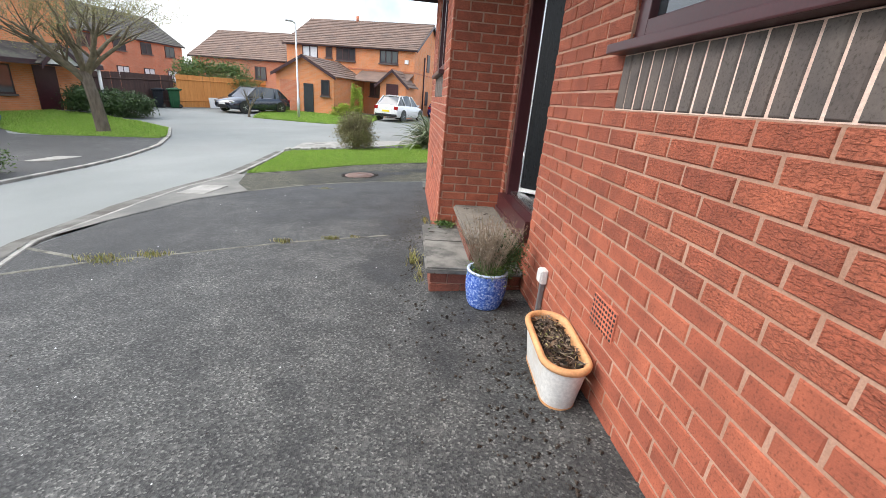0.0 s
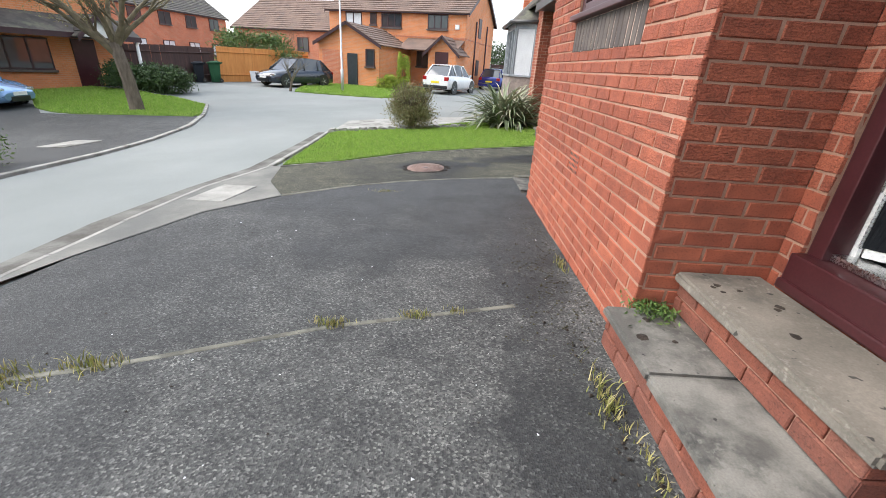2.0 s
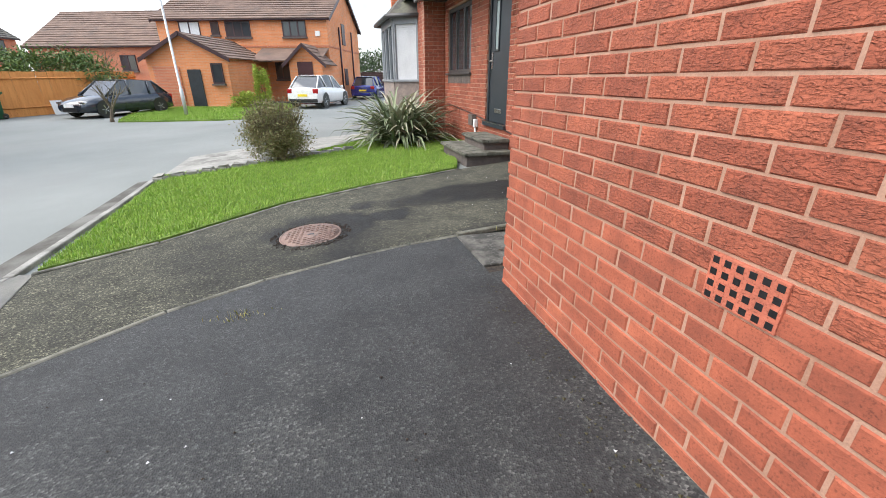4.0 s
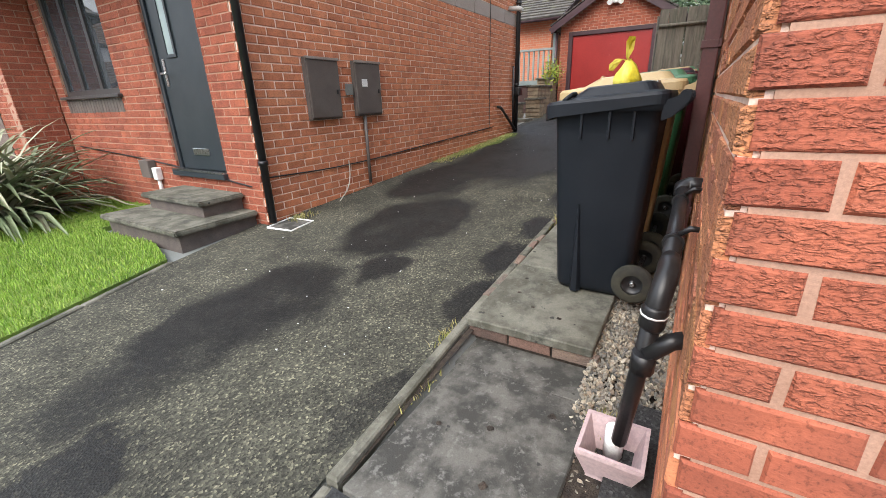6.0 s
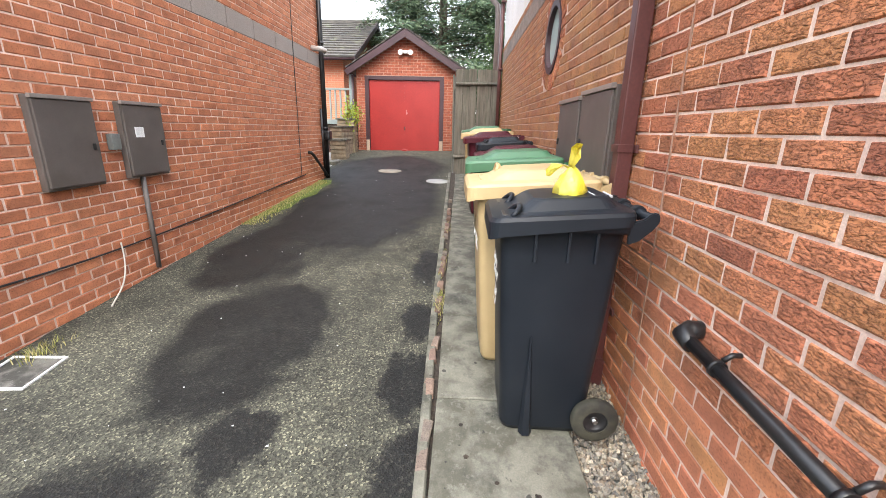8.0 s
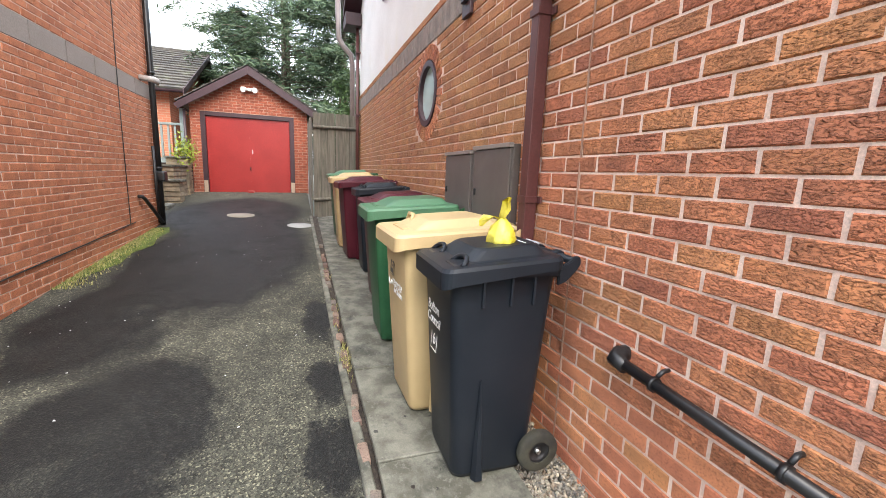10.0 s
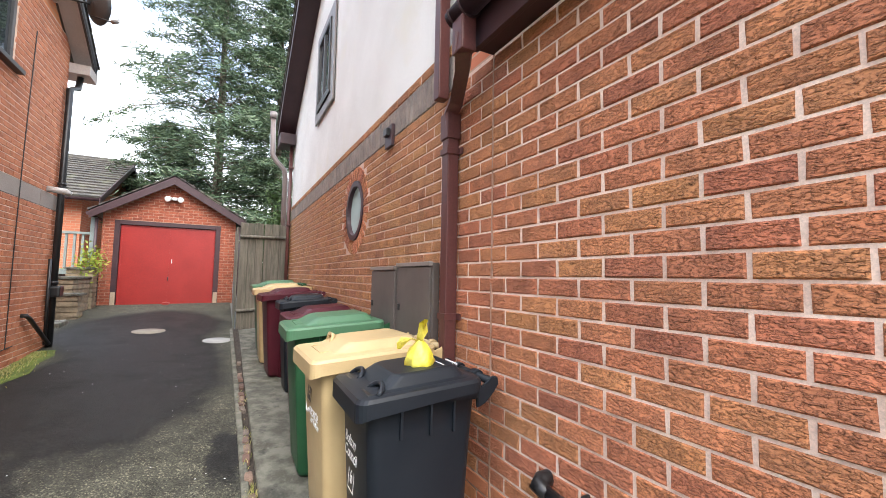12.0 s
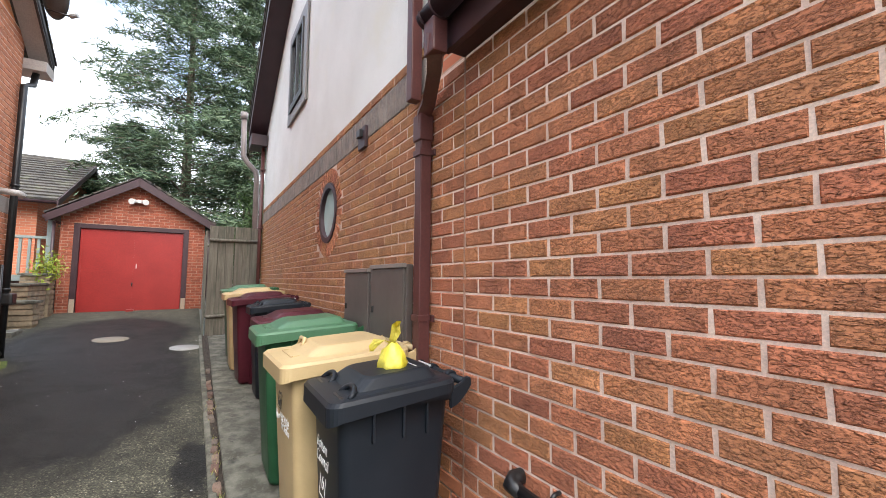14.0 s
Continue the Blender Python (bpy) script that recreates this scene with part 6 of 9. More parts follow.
# timber fence and gate beside the garage
def boarded_fence(name, p, q, h, mat, label, board=0.14, lean=0.0, cap=False, rng_seed=3, gap=0.004):
    """Upright boards on a line from p to q, standing on the ground, and two rails behind."""
    rng = random.Random(rng_seed)
    ob = empty(name)
    thing(ob, label, "fence")
    p, q = Vector((*p, 0)), Vector((*q, 0))
    d = (q - p).normalized()
    n = Vector((-d.y, d.x, 0))
    k = max(2, round((q - p).length / board))
    step = (q - p).length / k
    datas = []
    for i in range(3):
        b = boxes((-step / 2 + gap / 2, step / 2 - gap / 2, -0.011, 0.011, 0, h + rng.uniform(-0.02, 0.02)), bevel=0.003)
        me = bpy.data.meshes.new("board")
        b.to_mesh(me)
        b.free()
        me.materials.append(mat)
        datas.append(me)
    rz = math.degrees(math.atan2(d.y, d.x))
    for i in range(k):
        c = p + d * step * (i + 0.5)
        o = new("board", rng.choice(datas))
        o.parent = ob
        o.matrix_basis = pose(c.x, c.y, g(c.x, c.y) - 0.02, rng.uniform(-0.6, 0.6), rng.uniform(-0.5, 0.5) + lean, rz)
    for zz in (0.35, h - 0.3):
        a, b2 = p - n * 0.03, q - n * 0.03
        part("rail", tubes(([(a.x, a.y, g(a.x, a.y) + zz), (b2.x, b2.y, g(b2.x, b2.y) + zz)], 0.035), sides=4), mat, ob)
    return ob


boarded_fence("timber_gate", (9.30, 6.91), (9.58, 6.03), 2.1, M["fence_old"], "tall weathered grey-brown timber gate beside the house", 0.155)
boarded_fence("timber_fence", (9.33, 6.94), (13.4, 6.92), 2.0, M["fence_old"], "tall weathered timber fence beside the garage", 0.15)

# covers in the drive
def cover(x, y, r, mat, label, studs=True):
    ob = empty("manhole_cover", (x, y, g(x, y) + 0.004))
    ob.matrix_basis = pose(x, y, g(x, y) + 0.006, 0, -3.5, 20)
    thing(ob, label, "manhole cover")
    part("rim", lathe([(r, 0), (r, 0.008), (r * 0.95, 0.010), (r * 0.94, 0.004)], 40), mat, ob)
    part("lid", lathe([(r * 0.94, 0.002), (r * 0.94, 0.009), (0.001, 0.010)], 40), mat, ob)
    if studs:
        v = []
        for i in range(-5, 6):
            for j in range(-5, 6):
                px, py = (i + 0.5 * (j % 2)) * r * 0.17, j * r * 0.16
                if math.hypot(px, py) < r * 0.85 and math.hypot(px, py) > 0.05:
                    v.append((px, py))
        bm = bmesh.new()
        for px, py in v:
            box(bm, px - 0.014, px + 0.014, py - 0.012, py + 0.012, 0.008, 0.016)
        tagged(part("studs", bm, mat, ob), kind="stuff")
        part("key_slot", boxes((-0.03, 0.03, -0.012, 0.012, 0.0095, 0.0125)), M["black"], ob)
    return ob


IRON = surf("rusty_iron", (0.16, 0.10, 0.08), (0.24, 0.16, 0.13), 8, 0.7, 0.4, 90, dirt=(0.11, 0.085, 0.075))
cover(-0.80, 7.46, 0.275, IRON, "round rusty studded iron manhole cover in the tarmac")
cover(9.45, 8.30, 0.26, plain_paint("worn_iron", (0.22, 0.19, 0.15), 0.8), "round worn manhole cover near the garage", False)
cover(8.28, 7.19, 0.22, plain_paint("grey_iron", (0.30, 0.30, 0.29), 0.7), "small round grey drain cover beside the edging", False)

# ---- neighbouring house ----
YN, XN, XNE = 9.465, 2.18, 8.65
nside = brick_wall("neighbour_wall_side", "y", YN, -1, XN + 0.012, XNE, -0.45, 5.0, "orange", 2.4, 0.25, [(5.7, 6.9, 3.75, 5.0), (XN, XNE, 2.2875, 2.5125)], (2.3, 4.9, -0.2, 1.45), "orange-red brick side wall of the neighbouring house", zrow=1.2)
band = part("neighbour_band", boxes(*[(a, b, YN + 0.0, YN + 0.2, 2.29, 2.51) for a, b in zip([XN + 0.01 + 0.645 * i for i in range(10)], [XN + 0.645 * (i + 1) for i in range(10)])], bevel=0.004), plain_paint("band_stone", (0.30, 0.255, 0.225), 0.85))
thing(band, "plain grey-brown stone band along the brick wall", "trim", kind="structure")
nwin, ndoor = (11.7, 13.2, 0.92, 2.33), (9.98, 10.88, 0.26, 2.33)
nfront = brick_wall("neighbour_wall_front", "x", XN, -1, YN, 13.45, -0.45, 2.6, "red", 9.6, 0.25, [nwin, ndoor], (9.3, 11.7, -0.2, 1.9), "red brick front wall of the neighbouring house", trim=(0.02, 0.0))
backing(nfront, (XN + 0.012, XN + 0.25, 11.7, 13.2, 0.92, 1.09))
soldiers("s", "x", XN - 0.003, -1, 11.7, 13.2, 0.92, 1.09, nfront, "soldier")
npier = brick_wall("neighbour_wall_pier", "y", 13.45, -1, 1.72, XN - 0.005, -0.4, 2.6, "red", 1.8, 0.2, [], None, "red brick pier between window and bay")
npier2 = brick_wall("neighbour_wall_pier_front", "x", 1.72, -1, 13.45, 14.1, -0.4, 2.6, "red", 13.5, 0.2, [], None, "red brick pier front beside the bay", trim=(0.02, 0.0))
window("window_3", "x", XN, -1, 11.7, 13.2, 1.12, 2.33, M["grey_frame"], M["glass"], "dark framed neighbouring window with three lights", [12.2, 12.7], [], 0.07, 0.07, (0.05, 0.05, 0.03), 0.03)
thing(part("window_3_back", boxes((XN + 0.22, XN + 0.25, 11.7, 13.2, 1.1, 2.33)), M["blind"]), "pale blind behind the window", "blind", kind="structure")
nd = empty("door_2")
thing(nd, "slate grey front door with a narrow glazed strip", "door", kind="structure")
part("door_frame", boxes((XN + 0.03, XN + 0.11, 9.98, 10.04, 0.3, 2.33), (XN + 0.03, XN + 0.11, 10.82, 10.88, 0.3, 2.33), (XN + 0.03, XN + 0.11, 10.04, 10.82, 2.27, 2.33), bevel=0.005), M["slate_door"], nd)
lf = part("door_leaf", boxes((XN + 0.05, XN + 0.1, 10.045, 10.815, 0.33, 2.265), bevel=0.004), M["slate_door"], nd)
part("door_glass", boxes((XN + 0.045, XN + 0.052, 10.50, 10.62, 1.45, 2.12)), M["glass_frosted"], lf)
part("glass_trim", boxes((XN + 0.036, XN + 0.05, 10.47, 10.50, 1.42, 2.15), (XN + 0.036, XN + 0.05, 10.62, 10.65, 1.42, 2.15), (XN + 0.036, XN + 0.05, 10.50, 10.62, 1.42, 1.45), (XN + 0.036, XN + 0.05, 10.50, 10.62, 2.12, 2.15)), M["slate_door"], lf)
part("letter_plate", boxes((XN + 0.038, XN + 0.05, 10.28, 10.56, 0.48, 0.55), bevel=0.005), M["steel"], lf)
part("door_handle", tubes(([(XN + 0.05, 10.74, 1.28), (XN + 0.0, 10.74, 1.28), (XN + 0.0, 10.64, 1.28)], 0.011)), M["steel"], lf)
part("handle_plate", boxes((XN + 0.04, XN + 0.05, 10.72, 10.76, 1.16, 1.42), bevel=0.004), M["steel"], lf)
part("door_sill", boxes((XN - 0.05, XN + 0.12, 9.96, 10.90, 0.26, 0.32), bevel=0.006), M["slate_door"], nd)
part("sill_trim", boxes((XN - 0.052, XN - 0.03, 9.97, 10.89, 0.318, 0.334)), M["steel"], nd)
part("house_number", boxes((XN + 0.044, XN + 0.05, 10.56, 10.6, 2.17, 2.23)), M["steel"], lf)
nst = empty("neighbour_step")
thing(nst, "pair of dark stone doorsteps below the grey door", "step")
part("upper_slab", slab_bm(1.72, XN - 0.01, 9.75, 10.80, 0.10, 0.15), M["slab"], nst)
part("upper_core", boxes((1.77, XN - 0.01, 9.80, 10.75, -0.1, 0.101)), M["soldier"], nst)
part("lower_slab", slab_bm(1.38, XN - 0.01, 9.58, 10.95, -0.06, -0.01), M["slab"], nst)
part("lower_core", boxes((1.43, XN - 0.01, 9.63, 10.90, -0.4, -0.059)), M["soldier"], nst)

tap = empty("meter_housing", (XN, 11.42, 0.2))
thing(tap, "small brown box with a white cap low on the brick wall", "utility box")
part("casing", boxes((-0.09, -0.001, -0.1, 0.1, 0.0, 0.2), bevel=0.01), M["meter"], tap)
part("cap", boxes((-0.07, -0.002, -0.2, -0.11, -0.02, 0.12), bevel=0.012), M["white_trim"], tap, "white plastic cap")
part("stub", tubes(([(-0.035, -0.155, -0.02), (-0.035, -0.155, -0.22)], 0.02)), M["white_trim"], tap)

# bay window
bay = empty("bay_window")
thing(bay, "pale grey framed canted bay window with a small lead roof", "bay window")
BP = [(1.75, 14.15), (1.25, 14.55), (1.25, 16.3), (1.75, 16.7)]
for (xa, ya), (xb, yb) in zip(BP, BP[1:]):
    d = Vector((xb - xa, yb - ya, 0))
    ln = d.length
    rz = math.degrees(math.atan2(d.y, d.x))
    k = 1 if ln < 1 else 3
    sideo = empty("bay_side", (xa, ya, 0), rz)
    sideo.parent = bay
    part("base_wall", boxes((0, ln, -0.1, 0.05, -0.4, 0.95)), M["soldier_joined"], sideo)
    part("sill", boxes((-0.02, ln + 0.02, -0.12, 0.09, 0.95, 1.0), bevel=0.006), M["lightgrey"], sideo)
    part("head", boxes((0, ln, -0.06, 0.05, 2.18, 2.34), bevel=0.005), M["lightgrey"], sideo)
    for i in range(k + 1):
        c = ln * i / k
        part("mullion", boxes((c - 0.045, c + 0.045, -0.05, 0.045, 1.0, 2.18), bevel=0.005), M["lightgrey"], sideo)
    part("pane", boxes((0.03, ln - 0.03, -0.015, 0.0, 1.0, 2.18)), M["blind"] if k == 1 else M["glass"], sideo)
    if k == 1:
        bm = bmesh.new()
        for i in range(26):
            box(bm, 0.06, ln - 0.06, 0.001, 0.012, 1.04 + i * 0.043, 1.04 + i * 0.043 + 0.03)
        tagged(part("blind_slats", bm, M["blind"], sideo), kind="stuff")
bm = bmesh.new()
lo = [bm.verts.new((x, y, 2.34)) for x, y in ((1.85, 13.95), (1.08, 14.45), (1.08, 16.4), (1.85, 16.9))]
hi = [bm.verts.new((x, y, 3.05)) for x, y in ((1.85, 14.75), (1.75, 14.9), (1.75, 15.95), (1.85, 16.1))]
for k in range(3):
    bm.faces.new((lo[k], lo[k + 1], hi[k + 1], hi[k]))
bm.faces.new(hi)
bm.faces.new((lo[3], lo[0], hi[0], hi[3]))
bm.faces.new(lo)
part("bay_roof", bm, M["tile"], bay)
part("bay_gutter", tubes(([(1.85, 13.95, 2.34), (1.06, 14.43, 2.34), (1.06, 16.42, 2.34), (1.85, 16.9, 2.34)], 0.05)), M["grey_frame"], bay)

nh = empty("neighbour_house")
thing(nh, "two-storey orange brick neighbouring house with grey roof tiles", "house")
part("front_block", boxes((2.3, 2.5, 13.47, 20, 2.62, 4.7), (2.24, 2.4, 9.72, 13.4, 2.62, 5.0), (1.95, 2.1, 14.12, 20.0, -0.4, 2.6), (XNE - 0.2, XNE - 0.01, 9.74, 20, -0.3, 5.0), (2.1, XNE, 19.8, 20, -0.4, 5.0)), M["far_brick2"], nh)
part("lean_roof_board", boxes((1.55, 2.22, 9.3, 13.44, 2.52, 2.60), (1.5, 1.55, 9.3, 13.44, 2.48, 2.66), bevel=0.004), M["grey_frame"], nh)
bm = bmesh.new()
plane_box(bm, [(1.5, 9.25, 2.66), (2.6, 9.25, 3.25), (2.6, 20, 3.25), (1.5, 20, 2.66)], 0.05)
part("lean_roof", bm, M["tile"], nh)
bm = bmesh.new()
prism(bm, [(XN + 0.01, 5.0), (XNE, 5.0), (XNE, 4.7), (5.3, 7.1), (XN + 0.01, 5.0)][:1] + [(XNE, 5.0), (5.3, 6.85)], 0, 0.2)
gab = part("gable", bm, M["far_brick"], nh)
gab.matrix_basis = pose(0, YN + 0.03, 0)
for x0, x1 in ((XNE + 0.35, 5.3), (XN - 0.35, 5.3)):
    bm = bmesh.new()
    plane_box(bm, [(x0, 9.2, 4.72), (x1, 9.2, 6.95), (x1, 20.2, 6.95), (x0, 20.2, 4.72)], 0.06)
    part("roof", bm, M["tile"], nh)
    bm = bmesh.new()
    plane_box(bm, [(x0, 9.2, 4.62), (x1, 9.2, 6.85), (x1, 9.2, 7.03), (x0, 9.2, 4.80)], 0.03)
    part("verge_board", bm, M["grey_frame"], nh)
    bm = bmesh.new()
    plane_box(bm, [(x0, 9.22, 4.66), (x1, 9.22, 6.89), (x1, YN + 0.0, 6.89), (x0, YN + 0.0, 4.66)], 0.015)
    part("verge_soffit", bm, plain_paint("soffit_paint", (0.40, 0.36, 0.33)), nh)
tiled_roof("t", (XNE + 0.37, 9.18, 4.77), (XNE + 0.37, 20.2, 4.77), (-3.4, 0, 2.23), 4.0, nh, M["tile"], 0.32, 0.32)
part("eave_box", boxes((XNE - 0.02, XNE + 0.36, 9.2, YN + 0.3, 4.5, 4.66), bevel=0.006), plain_paint("soffit_paint_end", (0.40, 0.36, 0.33)), nh)
window("window_4", "y", YN, -1, 5.7, 6.9, 3.78, 5.0, M["grey_frame"], M["glass"], "dark framed upper side window of the neighbouring house", [], [], 0.07, 0.07, (0.08, 0.08, 0.05), 0.02)


def round_pipe(name, pts, r, mat, label, clips=()):
    ob = empty(name)
    thing(ob, label, "downpipe")
    part("pipe", tubes((pts, r)), mat, ob)
    for c in clips:
        c = Vector(c)
        part("clip", tubes(([c - Vector((0, 0, 0.02)), c + Vector((0, 0, 0.02))], r * 1.25)), mat, ob)
    return ob


round_pipe("corner_downpipe", [(XN + 0.02, YN - 0.055, -0.12), (XN + 0.02, YN - 0.055, 2.45), (XN - 0.1, YN - 0.08, 2.6)], 0.036, M["black"], "black round downpipe at the neighbouring house's front corner", [(XN + 0.02, YN - 0.055, 0.45), (XN + 0.02, YN - 0.055, 1.9)])
round_pipe("rear_corner_downpipe", [(8.55, YN - 0.06, 0.2), (8.55, YN - 0.06, 4.2), (8.75, YN - 0.1, 4.3), (8.8, YN - 0.12, 4.6)], 0.045, M["black"], "black round downpipe at the neighbouring house's rear corner", [(8.55, YN - 0.06, 1.2), (8.55, YN - 0.06, 2.7)])
round_pipe("kitchen_drain_pipe", [(7.70, YN - 0.0, 0.78), (7.70, YN - 0.05, 0.78), (7.78, YN - 0.06, 0.74), (8.47, YN - 0.08, 0.3)], 0.028, M["black"], "black waste pipe running down to the drain")
round_pipe("thin_overflow_pipe", [(8.42, YN - 0.05, 0.3), (8.37, YN - 0.05, 1.55)], 0.022, M["black"], "thin black pipe beside the rear corner")
round_pipe("overflow_pipe", [(8.2, YN, 2.56), (8.2, YN - 0.2, 2.54), (8.25, YN - 0.24, 2.51)], 0.045, plain_paint("grey_plastic", (0.45, 0.42, 0.40)), "short grey overflow pipe near the band")
hop = part("hopper_head", boxes((8.46, 8.66, YN - 0.16, YN - 0.01, 0.98, 1.15), bevel=0.03), M["black"])
thing(hop, "black plastic hopper head on the downpipe", "drain")
meter_box(2.86, 3.31, YN, -1, 0.79, 1.39, "brown meter box on the neighbouring brick wall", True)
meter_box(3.56, 4.01, YN, -1, 0.80, 1.39, "brown meter box with a peeled white label", True)
lab = part("label_patch", boxes((3.66, 3.75, YN - 0.072, YN - 0.067, 1.12, 1.2)), M["white_trim"])
thing(lab, "peeled white paper patch on the meter box", "label")
sw = part("switch_box", boxes((3.44, 3.52, YN - 0.05, YN - 0.001, 1.03, 1.15), bevel=0.006), plain_paint("grey_box", (0.16, 0.17, 0.16)))
thing(sw, "small grey junction box between the meter boxes", "junction box")
round_pipe("meter_conduit", [(3.70, YN - 0.03, 0.8), (3.70, YN - 0.03, 0.0)], 0.02, M["meter"], "brown conduit below the meter box")


def cable(name, pts, r, mat, label):
    cu = bpy.data.curves.new(name, "CURVE")
    cu.dimensions, cu.bevel_depth, cu.bevel_resolution = "3D", r, 2
    sp = cu.splines.new("BEZIER")
    sp.bezier_points.add(len(pts) - 1)
    for b, p in zip(sp.bezier_points, pts):
        b.co, b.handle_left_type, b.handle_right_type = p, "AUTO", "AUTO"
    tmp = bpy.data.objects.new(name, cu)
    me = bpy.data.meshes.new_from_object(tmp)
    bpy.data.objects.remove(tmp)
    me.materials.append(mat)
    return thing(new(name, me), label, "cable")


cable("wall_cable", [(XN + 0.1, YN - 0.008, 0.3), (3.2, YN - 0.008, 0.27), (5.0, YN - 0.008, 0.32), (7.5, YN - 0.008, 0.42)], 0.007, M["black"], "thin black cable running along the neighbouring wall")
cable("upright_cable", [(7.3, YN - 0.008, 0.42), (7.32, YN - 0.008, 2.5), (7.4, YN - 0.008, 4.5)], 0.006, M["black"], "thin black cable rising up the neighbouring wall")
cable("loose_cable", [(3.36, YN - 0.02, 0.32), (3.34, YN - 0.04, 0.2), (3.26, YN - 0.07, 0.04), (3.05, YN - 0.12, g(3.05, 9.3) + 0.01)], 0.006, plain_paint("pale_cable", (0.5, 0.46, 0.4)), "loose pale cable hanging to the ground")
cable("front_cable", [(XN - 0.01, 9.6, 0.22), (XN - 0.01, 11, 0.36), (XN - 0.01, 13.2, 0.5)], 0.008, M["black"], "thin black cable along the front wall")

dish = empty("satellite_dish", (7.72, YN - 0.465, 5.24))
thing(dish, "dark grey mesh satellite dish on a wall bracket", "satellite dish")
bm = lathe([(0.001, 0.0), (0.12, 0.012), (0.22, 0.04), (0.28, 0.07), (0.285, 0.066), (0.22, 0.03), (0.001, -0.008)], 32)
o = part("reflector", bm, plain_paint("dish_grey", (0.06, 0.06, 0.062)), dish)
o.matrix_basis = pose(0, 0, 0, 75, 0, 40)
part("wall_arm", tubes(([(0.05, 0.445, -0.0), (0.05, 0.05, 0.0)], 0.018)), M["black"], dish)
part("feed_arm", tubes(([(0.0, 0.02, -0.2), (-0.12, -0.28, -0.28)], 0.012)), M["black"], dish)
part("lnb", tubes(([(-0.10, -0.25, -0.27), (-0.15, -0.34, -0.25)], 0.03)), plain_paint("lnb_grey", (0.3, 0.3, 0.3)), dish)
part("bracket", boxes((-0.02, 0.12, 0.415, 0.463, -0.08, 0.08), bevel=0.005), M["steel"], dish)

# garden wall, steps and rails beyond the neighbouring house
gwall = empty("garden_wall")
thing(gwall, "low tawny stone garden wall with flat copings", "garden wall")
ST = surf("garden_stone", (0.20, 0.16, 0.11), (0.34, 0.27, 0.18), 7, 0.9, 0.5, 60)
zz = g(11, 9.9)
for i, (x0, x1, y0, y1, h) in enumerate([(11.2, 11.6, 9.75, 10.15, 0.5), (10.6, 11.2, 10.2, 10.6, 0.45), (11.6, 12.8, 9.95, 10.25, 0.85), (12.8, 13.2, 9.9, 10.4, 1.1)]):
    rows = round(h / 0.11)
    for r in range(rows):
        part("stone_course", slab_bm(x0 + random.uniform(-0.01, 0.01), x1 + random.uniform(-0.01, 0.01), y0 + random.uniform(-0.008, 0.008), y1, zz - 0.06 + r * 0.11, zz - 0.06 + r * 0.11 + 0.104, 0.012), ST, gwall)
    part("coping", slab_bm(x0 - 0.04, x1 + 0.04, y0 - 0.04, y1 + 0.04, zz - 0.06 + rows * 0.11, zz - 0.01 + rows * 0.11, 0.01), M["slab"], gwall)
gst = part("garden_step", slab_bm(10.2, 10.75, 9.75, 10.3, zz - 0.2, zz + 0.04), M["slab"])
thing(gst, "pale stone step at the garden entrance", "step")
thing(draped("garden_path", [(8.4, 9.62), (13.3, 10.12), (13.3, 12), (8.4, 12)], 0.012, M["concrete"], 1.0), "pale concrete path behind the neighbouring house", "path", kind="structure")
rail = empty("garden_rail")
thing(rail, "grey-green painted timber balustrade on a raised deck", "railing")
RM = plain_paint("grey_green_paint", (0.22, 0.27, 0.26), 0.6)
for i in range(14):
    part("baluster", boxes((13.6, 13.65, 10.15 + i * 0.16, 10.2 + i * 0.16, 1.45, 2.3)), RM, rail)
part("top_rail", boxes((13.57, 13.68, 10.1, 12.5, 2.3, 2.36), bevel=0.006), RM, rail)
part("post", boxes((13.56, 13.70, 10.08, 10.2, 0.6, 2.75), bevel=0.006), RM, rail)
part("deck", boxes((13.5, 17, 10.1, 13, 1.3, 1.44)), RM, rail)
part("deck_base", boxes((13.55, 16.9, 10.12, 12.9, 0.3, 1.3)), M["fence_brown"], rail)
pl = empty("garden_shrub", (12.9, 10.0, zz + 1.0))
thing(pl, "small yellow-green shrub on the garden wall", "shrub")
rng = np.random.default_rng(8)
leaf_cloud("foliage", rng.normal(size=(500, 3)) * (0.14, 0.14, 0.18) + (0, 0, 0.2), M["leaf_lime"], pl, (0.03, 0.06), 4)
part("stem", tubes(([(0, 0, 0.0), (0.02, 0.01, 0.3)], 0.012)), M["bark"], pl)

gully = empty("drain_gully", (2.26, 9.24, g(2.26, 9.24) + 0.006))
gully.matrix_basis = pose(2.26, 9.24, g(2.26, 9.24) + 0.008, 0, -3.5, 4)
thing(gully, "square drain gully with a white plastic rim at the downpipe", "drain")
part("rim", boxes((-0.15, 0.15, -0.16, -0.148, -0.03, 0.012), (-0.15, 0.15, 0.148, 0.16, -0.03, 0.012), (-0.15, -0.138, -0.148, 0.148, -0.03, 0.012), (0.138, 0.15, -0.148, 0.148, -0.03, 0.012), bevel=0.003), M["white_trim"], gully)
part("grate", boxes((-0.137, 0.137, -0.147, 0.147, -0.03, 0.002)), M["slab_dark"], gully)

